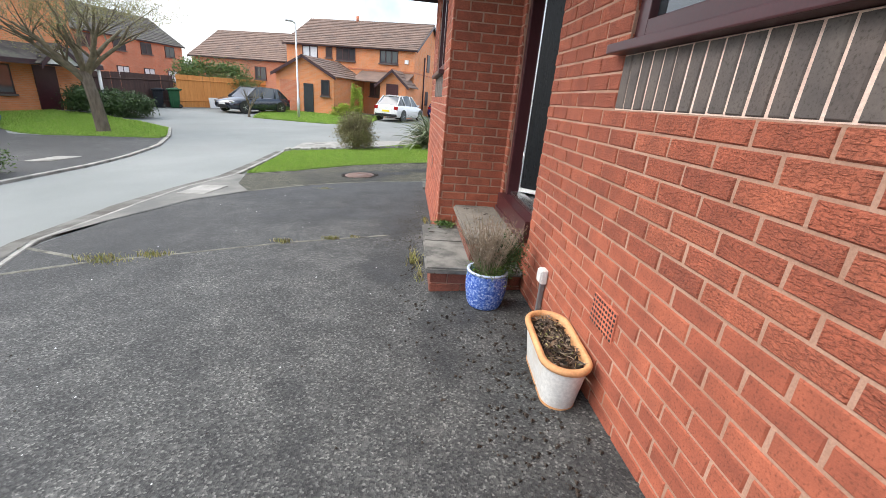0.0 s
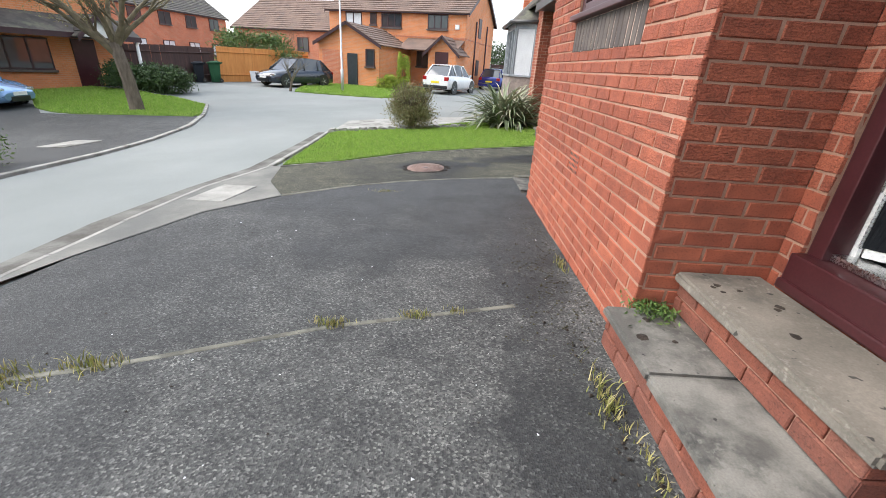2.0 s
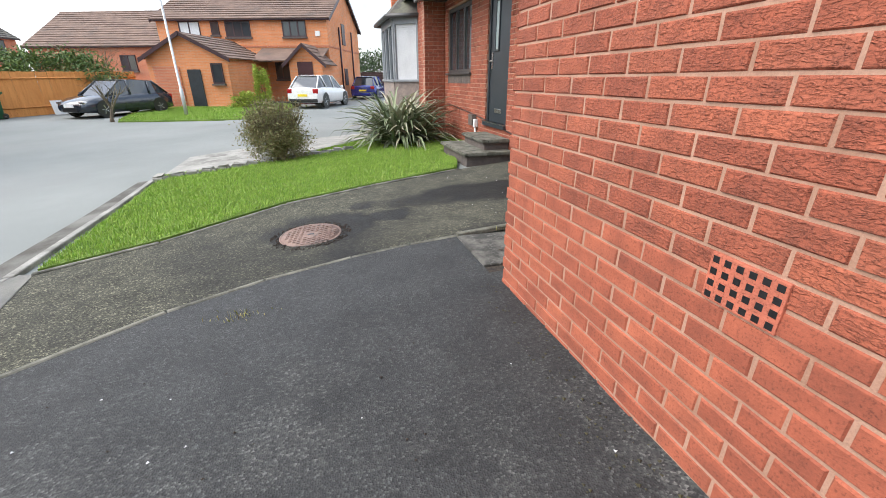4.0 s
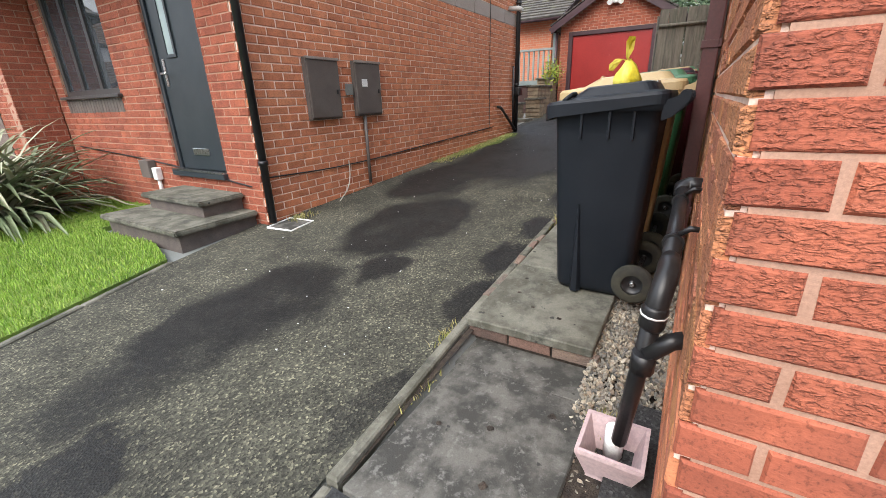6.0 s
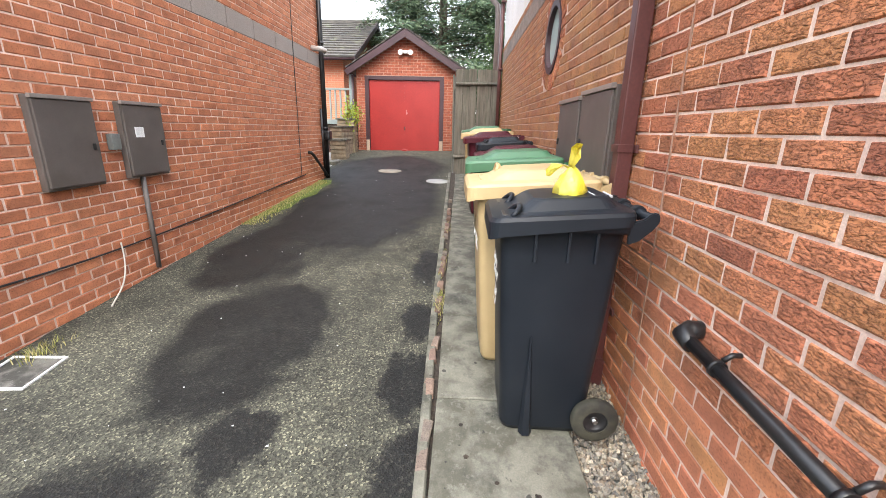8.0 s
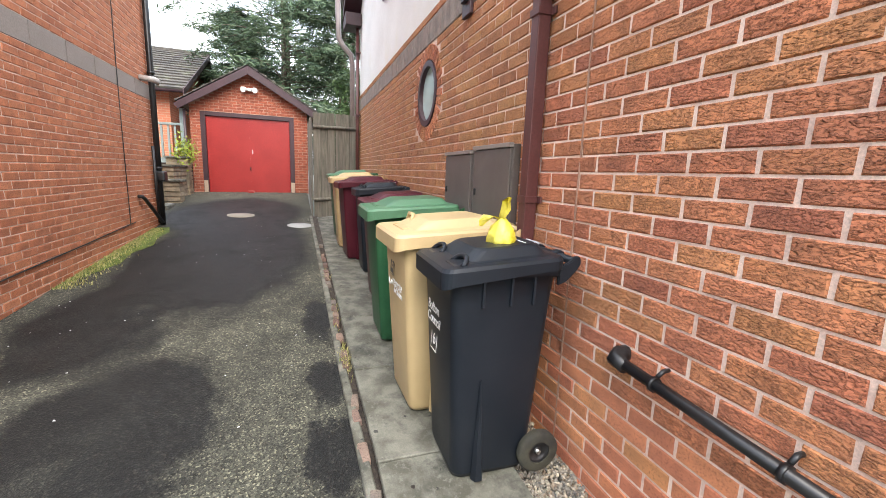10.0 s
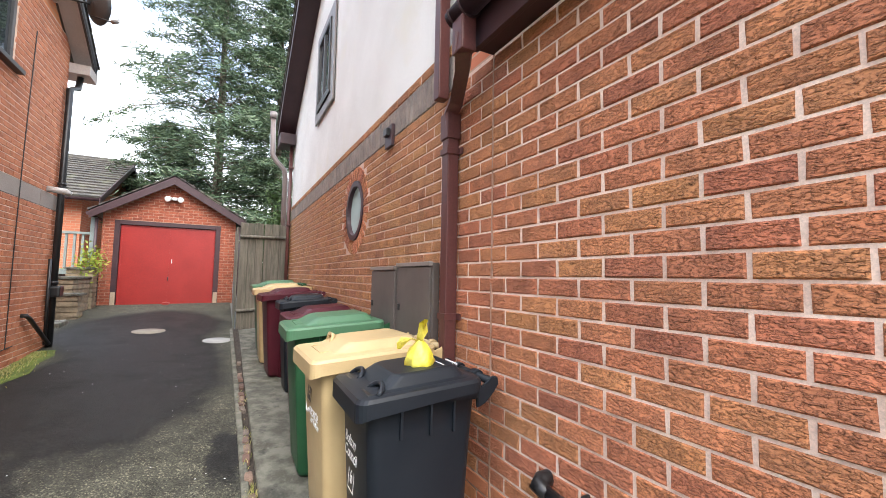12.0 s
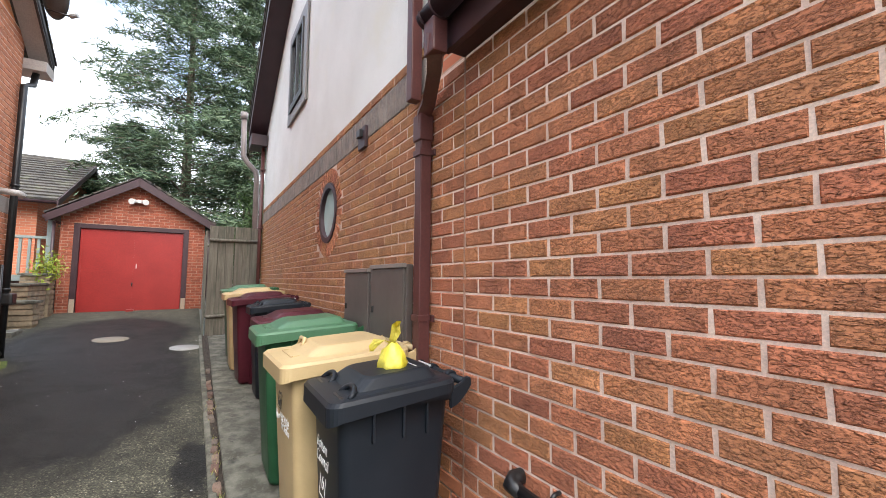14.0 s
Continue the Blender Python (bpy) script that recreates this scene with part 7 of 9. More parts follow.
# ---- houses across the road ----
def far_window(ob, x0, x1, y, z0, z1, frame_mat, k=3, back=None):
    w = empty("window", (0, 0, 0))
    w.parent = ob
    part("frame", boxes((x0, x1, y - 0.05, y + 0.02, z1 - 0.07, z1), (x0, x1, y - 0.05, y + 0.02, z0, z0 + 0.07), *[(x0 + (x1 - x0) * i / k - 0.04 * (i > 0), x0 + (x1 - x0) * i / k + 0.04 * (i < k) + (0.04 if i == 0 else 0), y - 0.05, y + 0.02, z0 + 0.07, z1 - 0.07) for i in range(k + 1)]), frame_mat, w)
    part("pane", boxes((x0 + 0.04, x1 - 0.04, y - 0.03, y - 0.02, z0 + 0.06, z1 - 0.06)), back or M["glass"], w)
    part("sill", boxes((x0 - 0.06, x1 + 0.06, y - 0.12, y + 0.02, z0 - 0.09, z0)), M["soldier"], w)


def gabled(ob, x0, x1, y0, y1, base, eave, ridge, wall_mat, roof_mat, along="x", board=None, over=0.25):
    """A gabled block with its ridge along local x or y: walls, two roof slopes with tile courses, boards."""
    board = board or M["purple_dark"]
    bm = bmesh.new()
    if along == "x":
        ym = (y0 + y1) / 2
        v = [(x, y, z) for x in (x0, x1) for y, z in ((y0, base), (y1, base), (y1, eave), (ym, ridge), (y0, eave))]
    else:
        xm = (x0 + x1) / 2
        v = [(x, y, z) for y in (y0, y1) for x, z in ((x0, base), (x1, base), (x1, eave), (xm, ridge), (x0, eave))]
    vs = [bm.verts.new(p) for p in v]
    bm.faces.new(vs[:5])
    bm.faces.new(vs[5:])
    for k in range(5):
        bm.faces.new((vs[k], vs[(k + 1) % 5], vs[5 + (k + 1) % 5], vs[5 + k]))
    part("wall", bm, wall_mat, ob)
    if along == "x":
        rise, run = ridge - eave, (y1 - y0) / 2
        for s, ye in ((-1, y0), (1, y1)):
            e = Vector((0, ye + s * over, eave - rise / run * over))
            ln = math.hypot(run + over, rise * (1 + over / run))
            tiled_roof("t", (x0 - over, e.y, e.z + 0.03), (x1 + over, e.y, e.z + 0.03), (0, -s * run, rise), ln, ob, roof_mat, 0.34, 0.9, joined_name="roof", thick=0.04)
            part("gutter", tubes(([(x0 - over, e.y - 0.05 * -s * -1, e.z), (x1 + over, e.y - 0.05 * -s * -1, e.z)], 0.06), sides=6), board, ob)
            for xe in (x0 - over, x1 + over):
                bm = bmesh.new()
                plane_box(bm, [(xe, e.y, e.z - 0.14), (xe, (y0 + y1) / 2, ridge - 0.12), (xe, (y0 + y1) / 2, ridge + 0.08), (xe, e.y, e.z + 0.06)], 0.03)
                part("verge_board", bm, board, ob)
        part("ridge", tubes(([(x0 - over, ym, ridge + 0.03), (x1 + over, ym, ridge + 0.03)], 0.09), sides=6), roof_mat, ob)
    else:
        rise, run = ridge - eave, (x1 - x0) / 2
        for s, xe in ((-1, x0), (1, x1)):
            e = Vector((xe + s * over, 0, eave - rise / run * over))
            ln = math.hypot(run + over, rise * (1 + over / run))
            tiled_roof("t", (e.x, y0 - over, e.z + 0.03), (e.x, y1, e.z + 0.03), (-s * run, 0, rise), ln, ob, roof_mat, 0.34, 0.9, joined_name="roof", thick=0.04)
            bm = bmesh.new()
            plane_box(bm, [(e.x, y0 - over, e.z - 0.14), ((x0 + x1) / 2, y0 - over, ridge - 0.12), ((x0 + x1) / 2, y0 - over, ridge + 0.08), (e.x, y0 - over, e.z + 0.06)], 0.03)
            part("verge_board", bm, board, ob)


hr = empty("detached_house", (0.25, 33.0, 0), -17.5)
thing(hr, "two-storey orange brick house with a gabled garage and porch", "house")
gabled(hr, -10.6, 0, 0, 8.5, -0.8, 4.5, 6.75, M["far_brick"], M["tile_brown"])
gabled(hr, -8.3, -4.0, -5.0, 0.05, -0.8, 2.1, 3.2, M["far_brick"], M["tile_brown"], "y")
gabled(hr, -1.85, 0.1, -2.1, 0.05, -0.6, 2.0, 2.85, M["far_brick"], M["tile_brown"], "y", over=0.3)
bm = bmesh.new()
plane_box(bm, [(-4.2, -1.9, 1.98), (0.0, -1.9, 1.98), (0.0, 0.0, 2.75), (-4.2, 0.0, 2.75)], 0.06)
part("lean_to_roof", bm, M["tile_brown"], hr)
for a, b, z0, z1, k in ((-2.75, -1.3, 3.42, 4.32, 3), (-6.3, -4.75, 3.42, 4.32, 3), (-9.2, -7.9, 3.42, 4.32, 2), (-7.2, -6.7, 3.55, 4.3, 1)):
    far_window(hr, a, b, -0.01, z0, z1, M["purple_dark"], k, M["blind"] if k == 2 else None)
far_window(hr, -3.5, -2.2, -0.02, 1.0, 2.0, M["purple_dark"], 3)
far_window(hr, -4.9, -4.3, -5.02, 0.8, 1.8, M["purple_dark"], 1)
part("garage_door", boxes((-8.0, -6.6, -5.06, -5.0, -0.6, 1.65)), M["far_brick2"], hr, "brown garage door")
part("arched_door", boxes((-6.2, -5.5, -5.06, -5.0, -0.5, 1.5)), M["slate_door"], hr)
part("porch_door", boxes((-1.35, -0.45, -2.16, -2.08, -0.4, 1.95)), M["purple"], hr, "maroon panelled porch door")
part("string_course", boxes((-10.62, 0.02, -0.03, 0.0, 2.86, 2.95), (0.0, 0.03, 0, 8.5, 2.86, 2.95)), M["far_brick2"], hr)
for yy in (2.6, 6.0):
    part("rain_pipe", tubes(([(0.06, yy, -0.5), (0.06, yy, 4.2)], 0.05)), M["purple_dark"], hr)
part("alarm_box", boxes((-0.75, -0.45, -0.08, 0.0, 3.45, 3.75), bevel=0.03), M["white_trim"], hr)
for y0, y1, z0, z1 in ((3.4, 4.2, 3.2, 4.5), (3.4, 4.2, 0.6, 1.7)):
    part("side_window", boxes((0.0, 0.05, y0, y1, z0, z1)), M["purple_dark"], hr)
part("chimney_flue", tubes(([(-6.5, 4.25, 6.7), (-6.5, 4.25, 7.2)], 0.12)), M["far_brick2"], hr)

hl = empty("corner_house", (-16.0, 22.0, 0), 64)
thing(hl, "orange brick house with a tiled porch canopy and dark door", "house")
gabled(hl, -12.5, 0.2, 0.0, 7.5, -1.4, 5.2, 7.5, M["far_brick"], M["tile"])
bm = bmesh.new()
plane_box(bm, [(-4.9, -1.2, 1.35), (0.6, -1.2, 1.35), (0.6, 0.0, 2.0), (-4.9, 0.0, 2.0)], 0.08)
part("canopy", bm, M["tile"], hl)
gabled(hl, -1.9, -0.5, -1.5, 0.0, 1.3, 1.35, 2.1, M["white_trim"], M["tile"], "y", over=0.12)
part("canopy_board", boxes((-4.95, 0.6, -1.26, -1.2, 1.22, 1.42)), M["purple_dark"], hl)
far_window(hl, -4.5, -2.4, -0.02, -0.05, 1.15, M["purple_dark"], 3, M["glass"])
part("front_door", boxes((-1.6, -0.75, -0.06, 0.0, -0.85, 1.2)), M["purple"], hl, "maroon front door")
far_window(hl, -4.6, -2.4, -0.02, 2.6, 3.7, M["purple_dark"], 3)
bm = boxes((-9.0, -5.2, -2.2, 0.0, 1.2, 5.3))
part("white_gable", bm, M["render"], hl, "white rendered projecting upper floor")
part("lower_gable", boxes((-8.9, -5.3, -2.1, 0.0, -1.4, 1.2)), M["far_brick"], hl)
part("porch_post", tubes(([(0.45, -1.1, -0.8), (0.45, -1.1, 1.3)], 0.07)), M["white_trim"], hl)

hrow = empty("terrace_house", (-27.0, 55.0, 0), 78)
thing(hrow, "long red brick house with a grey tiled roof", "house")
gabled(hrow, -24, 0, 0, 8, -1.0, 4.6, 7.2, M["far_brick2"], M["tile"])
for i in range(7):
    far_window(hrow, -22.5 + i * 3.3, -21.1 + i * 3.3, -0.02, 3.2, 4.3, M["purple_dark"], 2)
    far_window(hrow, -22.5 + i * 3.3, -21.1 + i * 3.3, -0.02, 0.6, 1.8, M["purple_dark"], 2, M["blind"])
hm = empty("gabled_house", (-18.5, 44.0, 0), -20)
thing(hm, "red brick house with a brown tiled roof behind a fence", "house")
gabled(hm, -3, 7.5, 0, 8, -1.0, 3.4, 6.0, M["far_brick2"], M["tile_brown"])
far_window(hm, 4.2, 5.4, -0.02, 1.6, 2.7, M["purple_dark"], 2)
hm2 = empty("distant_house", (-13.5, 52.0, 0), 10)
thing(hm2, "distant red brick house with a brown tiled roof", "house")
gabled(hm2, -4, 4, 0, 8, -1.0, 3.8, 6.0, M["far_brick2"], M["tile_brown"], "y")
hb = empty("bungalow", (22.0, 11.0, 0), 90)
thing(hb, "brick bungalow with mottled grey roof tiles behind the garage", "house")
gabled(hb, 0, 9, -2.0, 6, 0.2, 3.7, 5.5, M["far_brick2"], M["tile"], over=0.5)
far_window(hb, 0.6, 1.4, -2.02, 2.0, 3.1, M["white_trim"], 1)
hb2 = empty("rear_house", (30.0, 14.0, 0), 90)
thing(hb2, "orange brick house with a grey tiled roof far behind the garage", "house")
gabled(hb2, -2, 8, 0, 8, 0.2, 4.6, 6.9, M["far_brick"], M["tile"], over=0.4)

# fences, kerbside things
boarded_fence("dark_fence", (-16.2, 22.2), (-13.9, 26.6), 1.75, M["fence_brown"], "dark brown stained timber fence", 0.24)
boarded_fence("orange_fence", (-13.7, 26.6), (-10.4, 32.3), 1.85, M["fence_orange"], "bright orange stained timber fence", 0.24)
boarded_fence("back_fence", (3.2, 45.0), (12, 47), 1.9, M["fence_brown"], "brown timber fence behind the parked cars", 0.3)
gb = wheelie_bin(-13.6, 26.0, g(-13.6, 26.0), 0.58, 0.7, 1.1, B_GREEN, B_GREEN, "green wheelie bin standing against the far fence", 120)
gb2 = wheelie_bin(-14.1, 25.3, g(-14.1, 25.3), 0.5, 0.6, 1.05, B_GREY, B_GREY, "dark wheelie bin standing against the far fence", 120)
wb = part("white_board", boxes((-0.55, 0.55, -0.02, 0.02, 0, 0.62), bevel=0.006), M["white_trim"])
wb.matrix_basis = pose(-12.0, 27.9, g(-12, 27.9), -8, 0, 62)
thing(wb, "white board leaning against the orange fence", "board")
lamp = empty("street_lamp", (-6.28, 24.9, g(-6.28, 24.9)))
thing(lamp, "slim grey steel street lamp on the lawn", "street lamp")
GALV = surf("galvanised_steel", (0.42, 0.43, 0.43), (0.52, 0.53, 0.53), 6, 0.5, 0.05, 80, metal=0.6)
part("column", tubes(([(0, 0, -0.1), (0, 0, 1.1), (0, 0, 1.12), (0, 0, 4.9)], [0.075, 0.075, 0.05, 0.04])), GALV, lamp)
part("lantern", tubes(([(0, 0, 4.85), (-0.12, -0.02, 4.98), (-0.5, -0.05, 5.02)], [0.03, 0.05, 0.09])), GALV, lamp)


def wheel(parent, x, y, r):
    w = part("wheel", lathe([(r * 0.62, -0.1), (r * 0.95, -0.1), (r, -0.05), (r, 0.05), (r * 0.95, 0.1), (r * 0.62, 0.1)], 24), M["rubber"], parent)
    w.matrix_basis = pose(x, y, r, 90, 0, 0)
    bm = lathe([(0.001, 0.06), (r * 0.2, 0.07), (r * 0.25, 0.05)], 20)
    for k in range(5):
        a = 2 * math.pi * k / 5
        tube(bm, [(0, 0, 0.06), (r * 0.6 * math.cos(a), r * 0.6 * math.sin(a), 0.08)], [0.05, 0.035], 5)
    tube(bm, [(0, 0, -0.08), (0, 0, 0.03)], r * 0.62, 20)
    part("rim", bm, M["steel"], w)
    bm = lathe([(0.001, -0.06), (r * 0.2, -0.07), (r * 0.25, -0.05)], 20)
    for k in range(5):
        a = 2 * math.pi * k / 5
        tube(bm, [(0, 0, -0.06), (r * 0.6 * math.cos(a), r * 0.6 * math.sin(a), -0.08)], [0.05, 0.035], 5)
    part("rim", bm, M["steel"], w)


def car(x, y, rz, length, width, height, paint, label, tail="hatch", suv=False):
    """A hatchback; local +x is the way it faces."""
    z = g(x, y)
    ob = empty("car", (x, y, z), rz)
    thing(ob, label, "car", "parked cars")
    L, W, H = length / 2, width / 2, height
    clear = 0.22 if suv else 0.17
    belt = H * (0.62 if suv else 0.60)
    secs = [(-L, 0.86, clear + 0.18, belt * 0.86), (-L + 0.06, 0.94, clear + 0.05, belt * 0.98), (-L * 0.6, 1.0, clear, belt * 1.02), (0, 1.0, clear, belt * 1.0), (L * 0.42, 1.0, clear, belt * 0.97), (L * 0.72, 0.97, clear, belt * 0.88), (L * 0.93, 0.9, clear + 0.03, belt * 0.72), (L, 0.72, clear + 0.12, belt * 0.55)]
    bm = bmesh.new()
    rings = []
    for px, k, z0, z1 in secs:
        w = W * k
        o = [(w * 0.9, z0), (w, z0 + 0.12), (w, z0 + (z1 - z0) * 0.55), (w * 0.965, z1 - 0.06), (w * 0.86, z1), (0, z1 + 0.03)]
        o = o + [(-a, b) for a, b in o[-2::-1]]
        rings.append([bm.verts.new((px, a, b)) for a, b in o])
    for a, b in zip(rings, rings[1:]):
        for k in range(len(a)):
            f = bm.faces.new((a[k], a[(k + 1) % len(a)], b[(k + 1) % len(a)], b[k]))
            f.smooth = True
    bm.faces.new(rings[0])
    bm.faces.new(rings[-1])
    part("body", bm, paint, ob)
    # cabin
    bm = bmesh.new()
    base = [(L * 0.50, 0.80, belt * 0.93), (L * 0.14, 0.70, H * 0.97), (-L * 0.2, 0.70, H), (-L * 0.62, 0.66, H * 0.96), (-L * 0.92, 0.76, belt * 0.98)]
    top = []
    lo = []
    for px, k, z1 in base:
        top.append([bm.verts.new((px, s * W * k, z1)) for s in (-1, 1)])
        lo.append([bm.verts.new((px, s * W * 0.9, belt * 0.93)) for s in (-1, 1)])
    for i in range(4):
        bm.faces.new((top[i][0], top[i][1], top[i + 1][1], top[i + 1][0]))
        for s in (0, 1):
            bm.faces.new((lo[i][s], top[i][s], top[i + 1][s], lo[i + 1][s]))
    part("glasshouse", bm, M["glass"], ob, "dark tinted glass")
    bm = bmesh.new()
    plane_box(bm, [(L * 0.15, -W * 0.69, H * 0.972), (L * 0.15, W * 0.69, H * 0.972), (-L * 0.2, W * 0.69, H * 1.003), (-L * 0.2, -W * 0.69, H * 1.003)], 0.015)
    plane_box(bm, [(-L * 0.2, -W * 0.69, H * 1.003), (-L * 0.2, W * 0.69, H * 1.003), (-L * 0.64, W * 0.65, H * 0.965), (-L * 0.64, -W * 0.65, H * 0.965)], 0.015)
    part("roof", bm, paint, ob)
    for s in (-1, 1):
        for (xa, ka, za), (xb, kb, zb) in (((L * 0.52, 0.87, belt * 0.95), (L * 0.14, 0.705, H * 0.975)), ((0, 0.915, belt * 0.97), (-L * 0.03, 0.705, H * 0.99)), ((-L * 0.45, 0.915, belt * 0.98), (-L * 0.52, 0.68, H * 0.975)), ((-L * 0.93, 0.82, belt * 0.98), (-L * 0.64, 0.665, H * 0.965))):
            part("pillar", tubes(([(xa, s * W * ka, za), (xb, s * W * kb, zb)], 0.035), sides=6), paint, ob)
    for s in (-1, 1):
        part("mirror", boxes((L * 0.34, L * 0.42, s * W * 0.98 - 0.02, s * W * 1.12, belt * 0.96, belt * 0.96 + 0.13), bevel=0.02), paint, ob)
        part("headlight", boxes((L * 0.84, L * 0.965, s * W * 0.52 if s > 0 else -W * 0.86, s * W * 0.86 if s > 0 else -W * 0.52, belt * 0.60, belt * 0.72), bevel=0.03), M["steel"], ob, "clear headlight")
        part("tail_light", boxes((-L - 0.005, -L + 0.12, W * 0.62 if s > 0 else -W * 0.92, W * 0.92 if s > 0 else -W * 0.62, belt * 0.72, belt * 0.95), bevel=0.03), plain_paint("tail_red", (0.3, 0.01, 0.01), 0.2), ob, "red tail light")
        for px in (-L * 0.62, L * 0.62):
            wheel(ob, px, s * (W - 0.1), 0.34 if suv else 0.31)
            bm = bmesh.new()
            bmesh.ops.create_circle(bm, cap_ends=True, radius=0.40 if suv else 0.365, segments=24, matrix=pose(px, s * (W + 0.004), 0.35 if suv else 0.32, 90, 0, 0))
            part("wheel_arch", bm, M["black"], ob)
    part("grille", boxes((L * 0.955, L + 0.01, -W * 0.45, W * 0.45, clear + 0.06, clear + 0.22), bevel=0.02), M["black"], ob)
    part("front_plate", boxes((L, L + 0.02, -0.26, 0.26, clear + 0.24, clear + 0.35)), M["white_trim"], ob, "white number plate")
    part("rear_plate", boxes((-L - 0.02, -L, -0.26, 0.26, belt * 0.58, belt * 0.58 + 0.11)), plain_paint("plate_yellow", (0.75, 0.6, 0.03)), ob, "yellow number plate")
    part("bumper", boxes((-L - 0.03, -L + 0.1, -W * 0.86, W * 0.86, clear + 0.06, clear + 0.24), bevel=0.04), M["black"] if suv else paint, ob)
    return ob


car(-9.5, 27.0, 239, 4.3, 1.8, 1.47, plain_paint("car_dark_grey", (0.035, 0.042, 0.055), 0.2, 0.4, 0.6), "dark grey hatchback parked by the orange fence")
car(-0.55, 29.0, 65, 4.2, 1.8, 1.58, plain_paint("car_white", (0.75, 0.75, 0.74), 0.2, 0, 0.6), "white crossover car parked outside the brick house", suv=True)
car(3.0, 36.5, 70, 4.2, 1.78, 1.47, plain_paint("car_blue", (0.02, 0.03, 0.20), 0.2, 0.3, 0.6), "dark blue hatchback parked beside the brick house")
car(-16.2, 14.9, 8, 4.0, 1.7, 1.45, plain_paint("car_light_blue", (0.20, 0.34, 0.55), 0.22, 0.4, 0.6), "light metallic blue hatchback parked on a drive")

# ---- lawns ----
LAWN = [(-2.95, 7.56), (-2.16, 7.93), (-1.1, 8.76), (-0.07, 9.14), (1.24, 9.5), (1.4, 10.0), (1.4, 11.2), (2.2, 11.2), (2.2, 13.4), (1.6, 13.9), (0.4, 14.0), (-1.2, 12.2), (-2.2, 11.7), (-3.2, 11.5)]
LAWN_L = [(-8.25, 14.3), (-8.35, 15.0), (-9.4, 17.1), (-11.5, 18.9), (-14.0, 20.3), (-16.3, 20.6), (-17.2, 18.6), (-14.0, 15.3), (-13.0, 14.8)]
LAWN_R = [(-8.3, 23.3), (-3.5, 22.4), (-2.2, 24.0), (-1.9, 30.6), (-5, 31.5), (-8.6, 30.0), (-9.0, 27.0)]


def lawn(name, poly, n, h, label, seed, w=0.006):
    ob = draped(name, poly, 0.03, M["grass_ground"], 0.6, skirt=0.08)
    thing(ob, label, "lawn", kind="structure")
    rng = np.random.default_rng(seed)
    xs, ys = [p[0] for p in poly], [p[1] for p in poly]
    roots = []
    while len(roots) < n:
        for x, y in zip(rng.uniform(min(xs), max(xs), 2000), rng.uniform(min(ys), max(ys), 2000)):
            if inside(x, y, poly):
                roots.append((x, y, g(x, y) + 0.025))
    roots = roots[:n]
    bl = blades("grass", roots, rng.uniform(h * 0.5, h, n), M["grass"], None, w, 0.6, seed)
    thing(bl, "short bright green lawn grass", "grass", kind="stuff")


lawn("lawn", LAWN, 90000, 0.05, "bright green front lawn beside the dark drive", 1, 0.0035)
lawn("lawn_opposite", LAWN_L, 26000, 0.09, "bright green lawn under a bare tree", 2, 0.012)
lawn("lawn_far", LAWN_R, 22000, 0.09, "green lawn in front of the brick house", 3, 0.014)
thing(draped("concrete_apron", [(-3.25, 11.55), (-2.2, 11.8), (-1.3, 12.4), (0.4, 14.2), (0.6, 15.6), (-1.2, 15.0), (-3.3, 13.4)], 0.02, M["concrete"], 0.6), "pale concrete apron beyond the lawn", "pavement", kind="structure")
rock = empty("rockery_edge")
thing(rock, "row of pale broken kerb stones at the lawn's edge", "stones")
rng0 = random.Random(5)
for i in range(15):
    t = i / 14
    x, y = -3.15 + 3.0 * t, 11.15 + 1.3 * t + rng0.uniform(-0.04, 0.04)
    bm = slab_bm(-0.11, 0.11, -0.07, 0.07, -0.06, 0.07, 0.03)
    for v in bm.verts:
        v.co += Vector((rng0.uniform(-0.02, 0.02), rng0.uniform(-0.02, 0.02), rng0.uniform(-0.02, 0.02)))
    o = part("stone", bm, M["concrete"], rock)
    o.matrix_basis = pose(x, y, g(x, y) + 0.03, rng0.uniform(-8, 8), rng0.uniform(-8, 8), rng0.uniform(-25, 25))


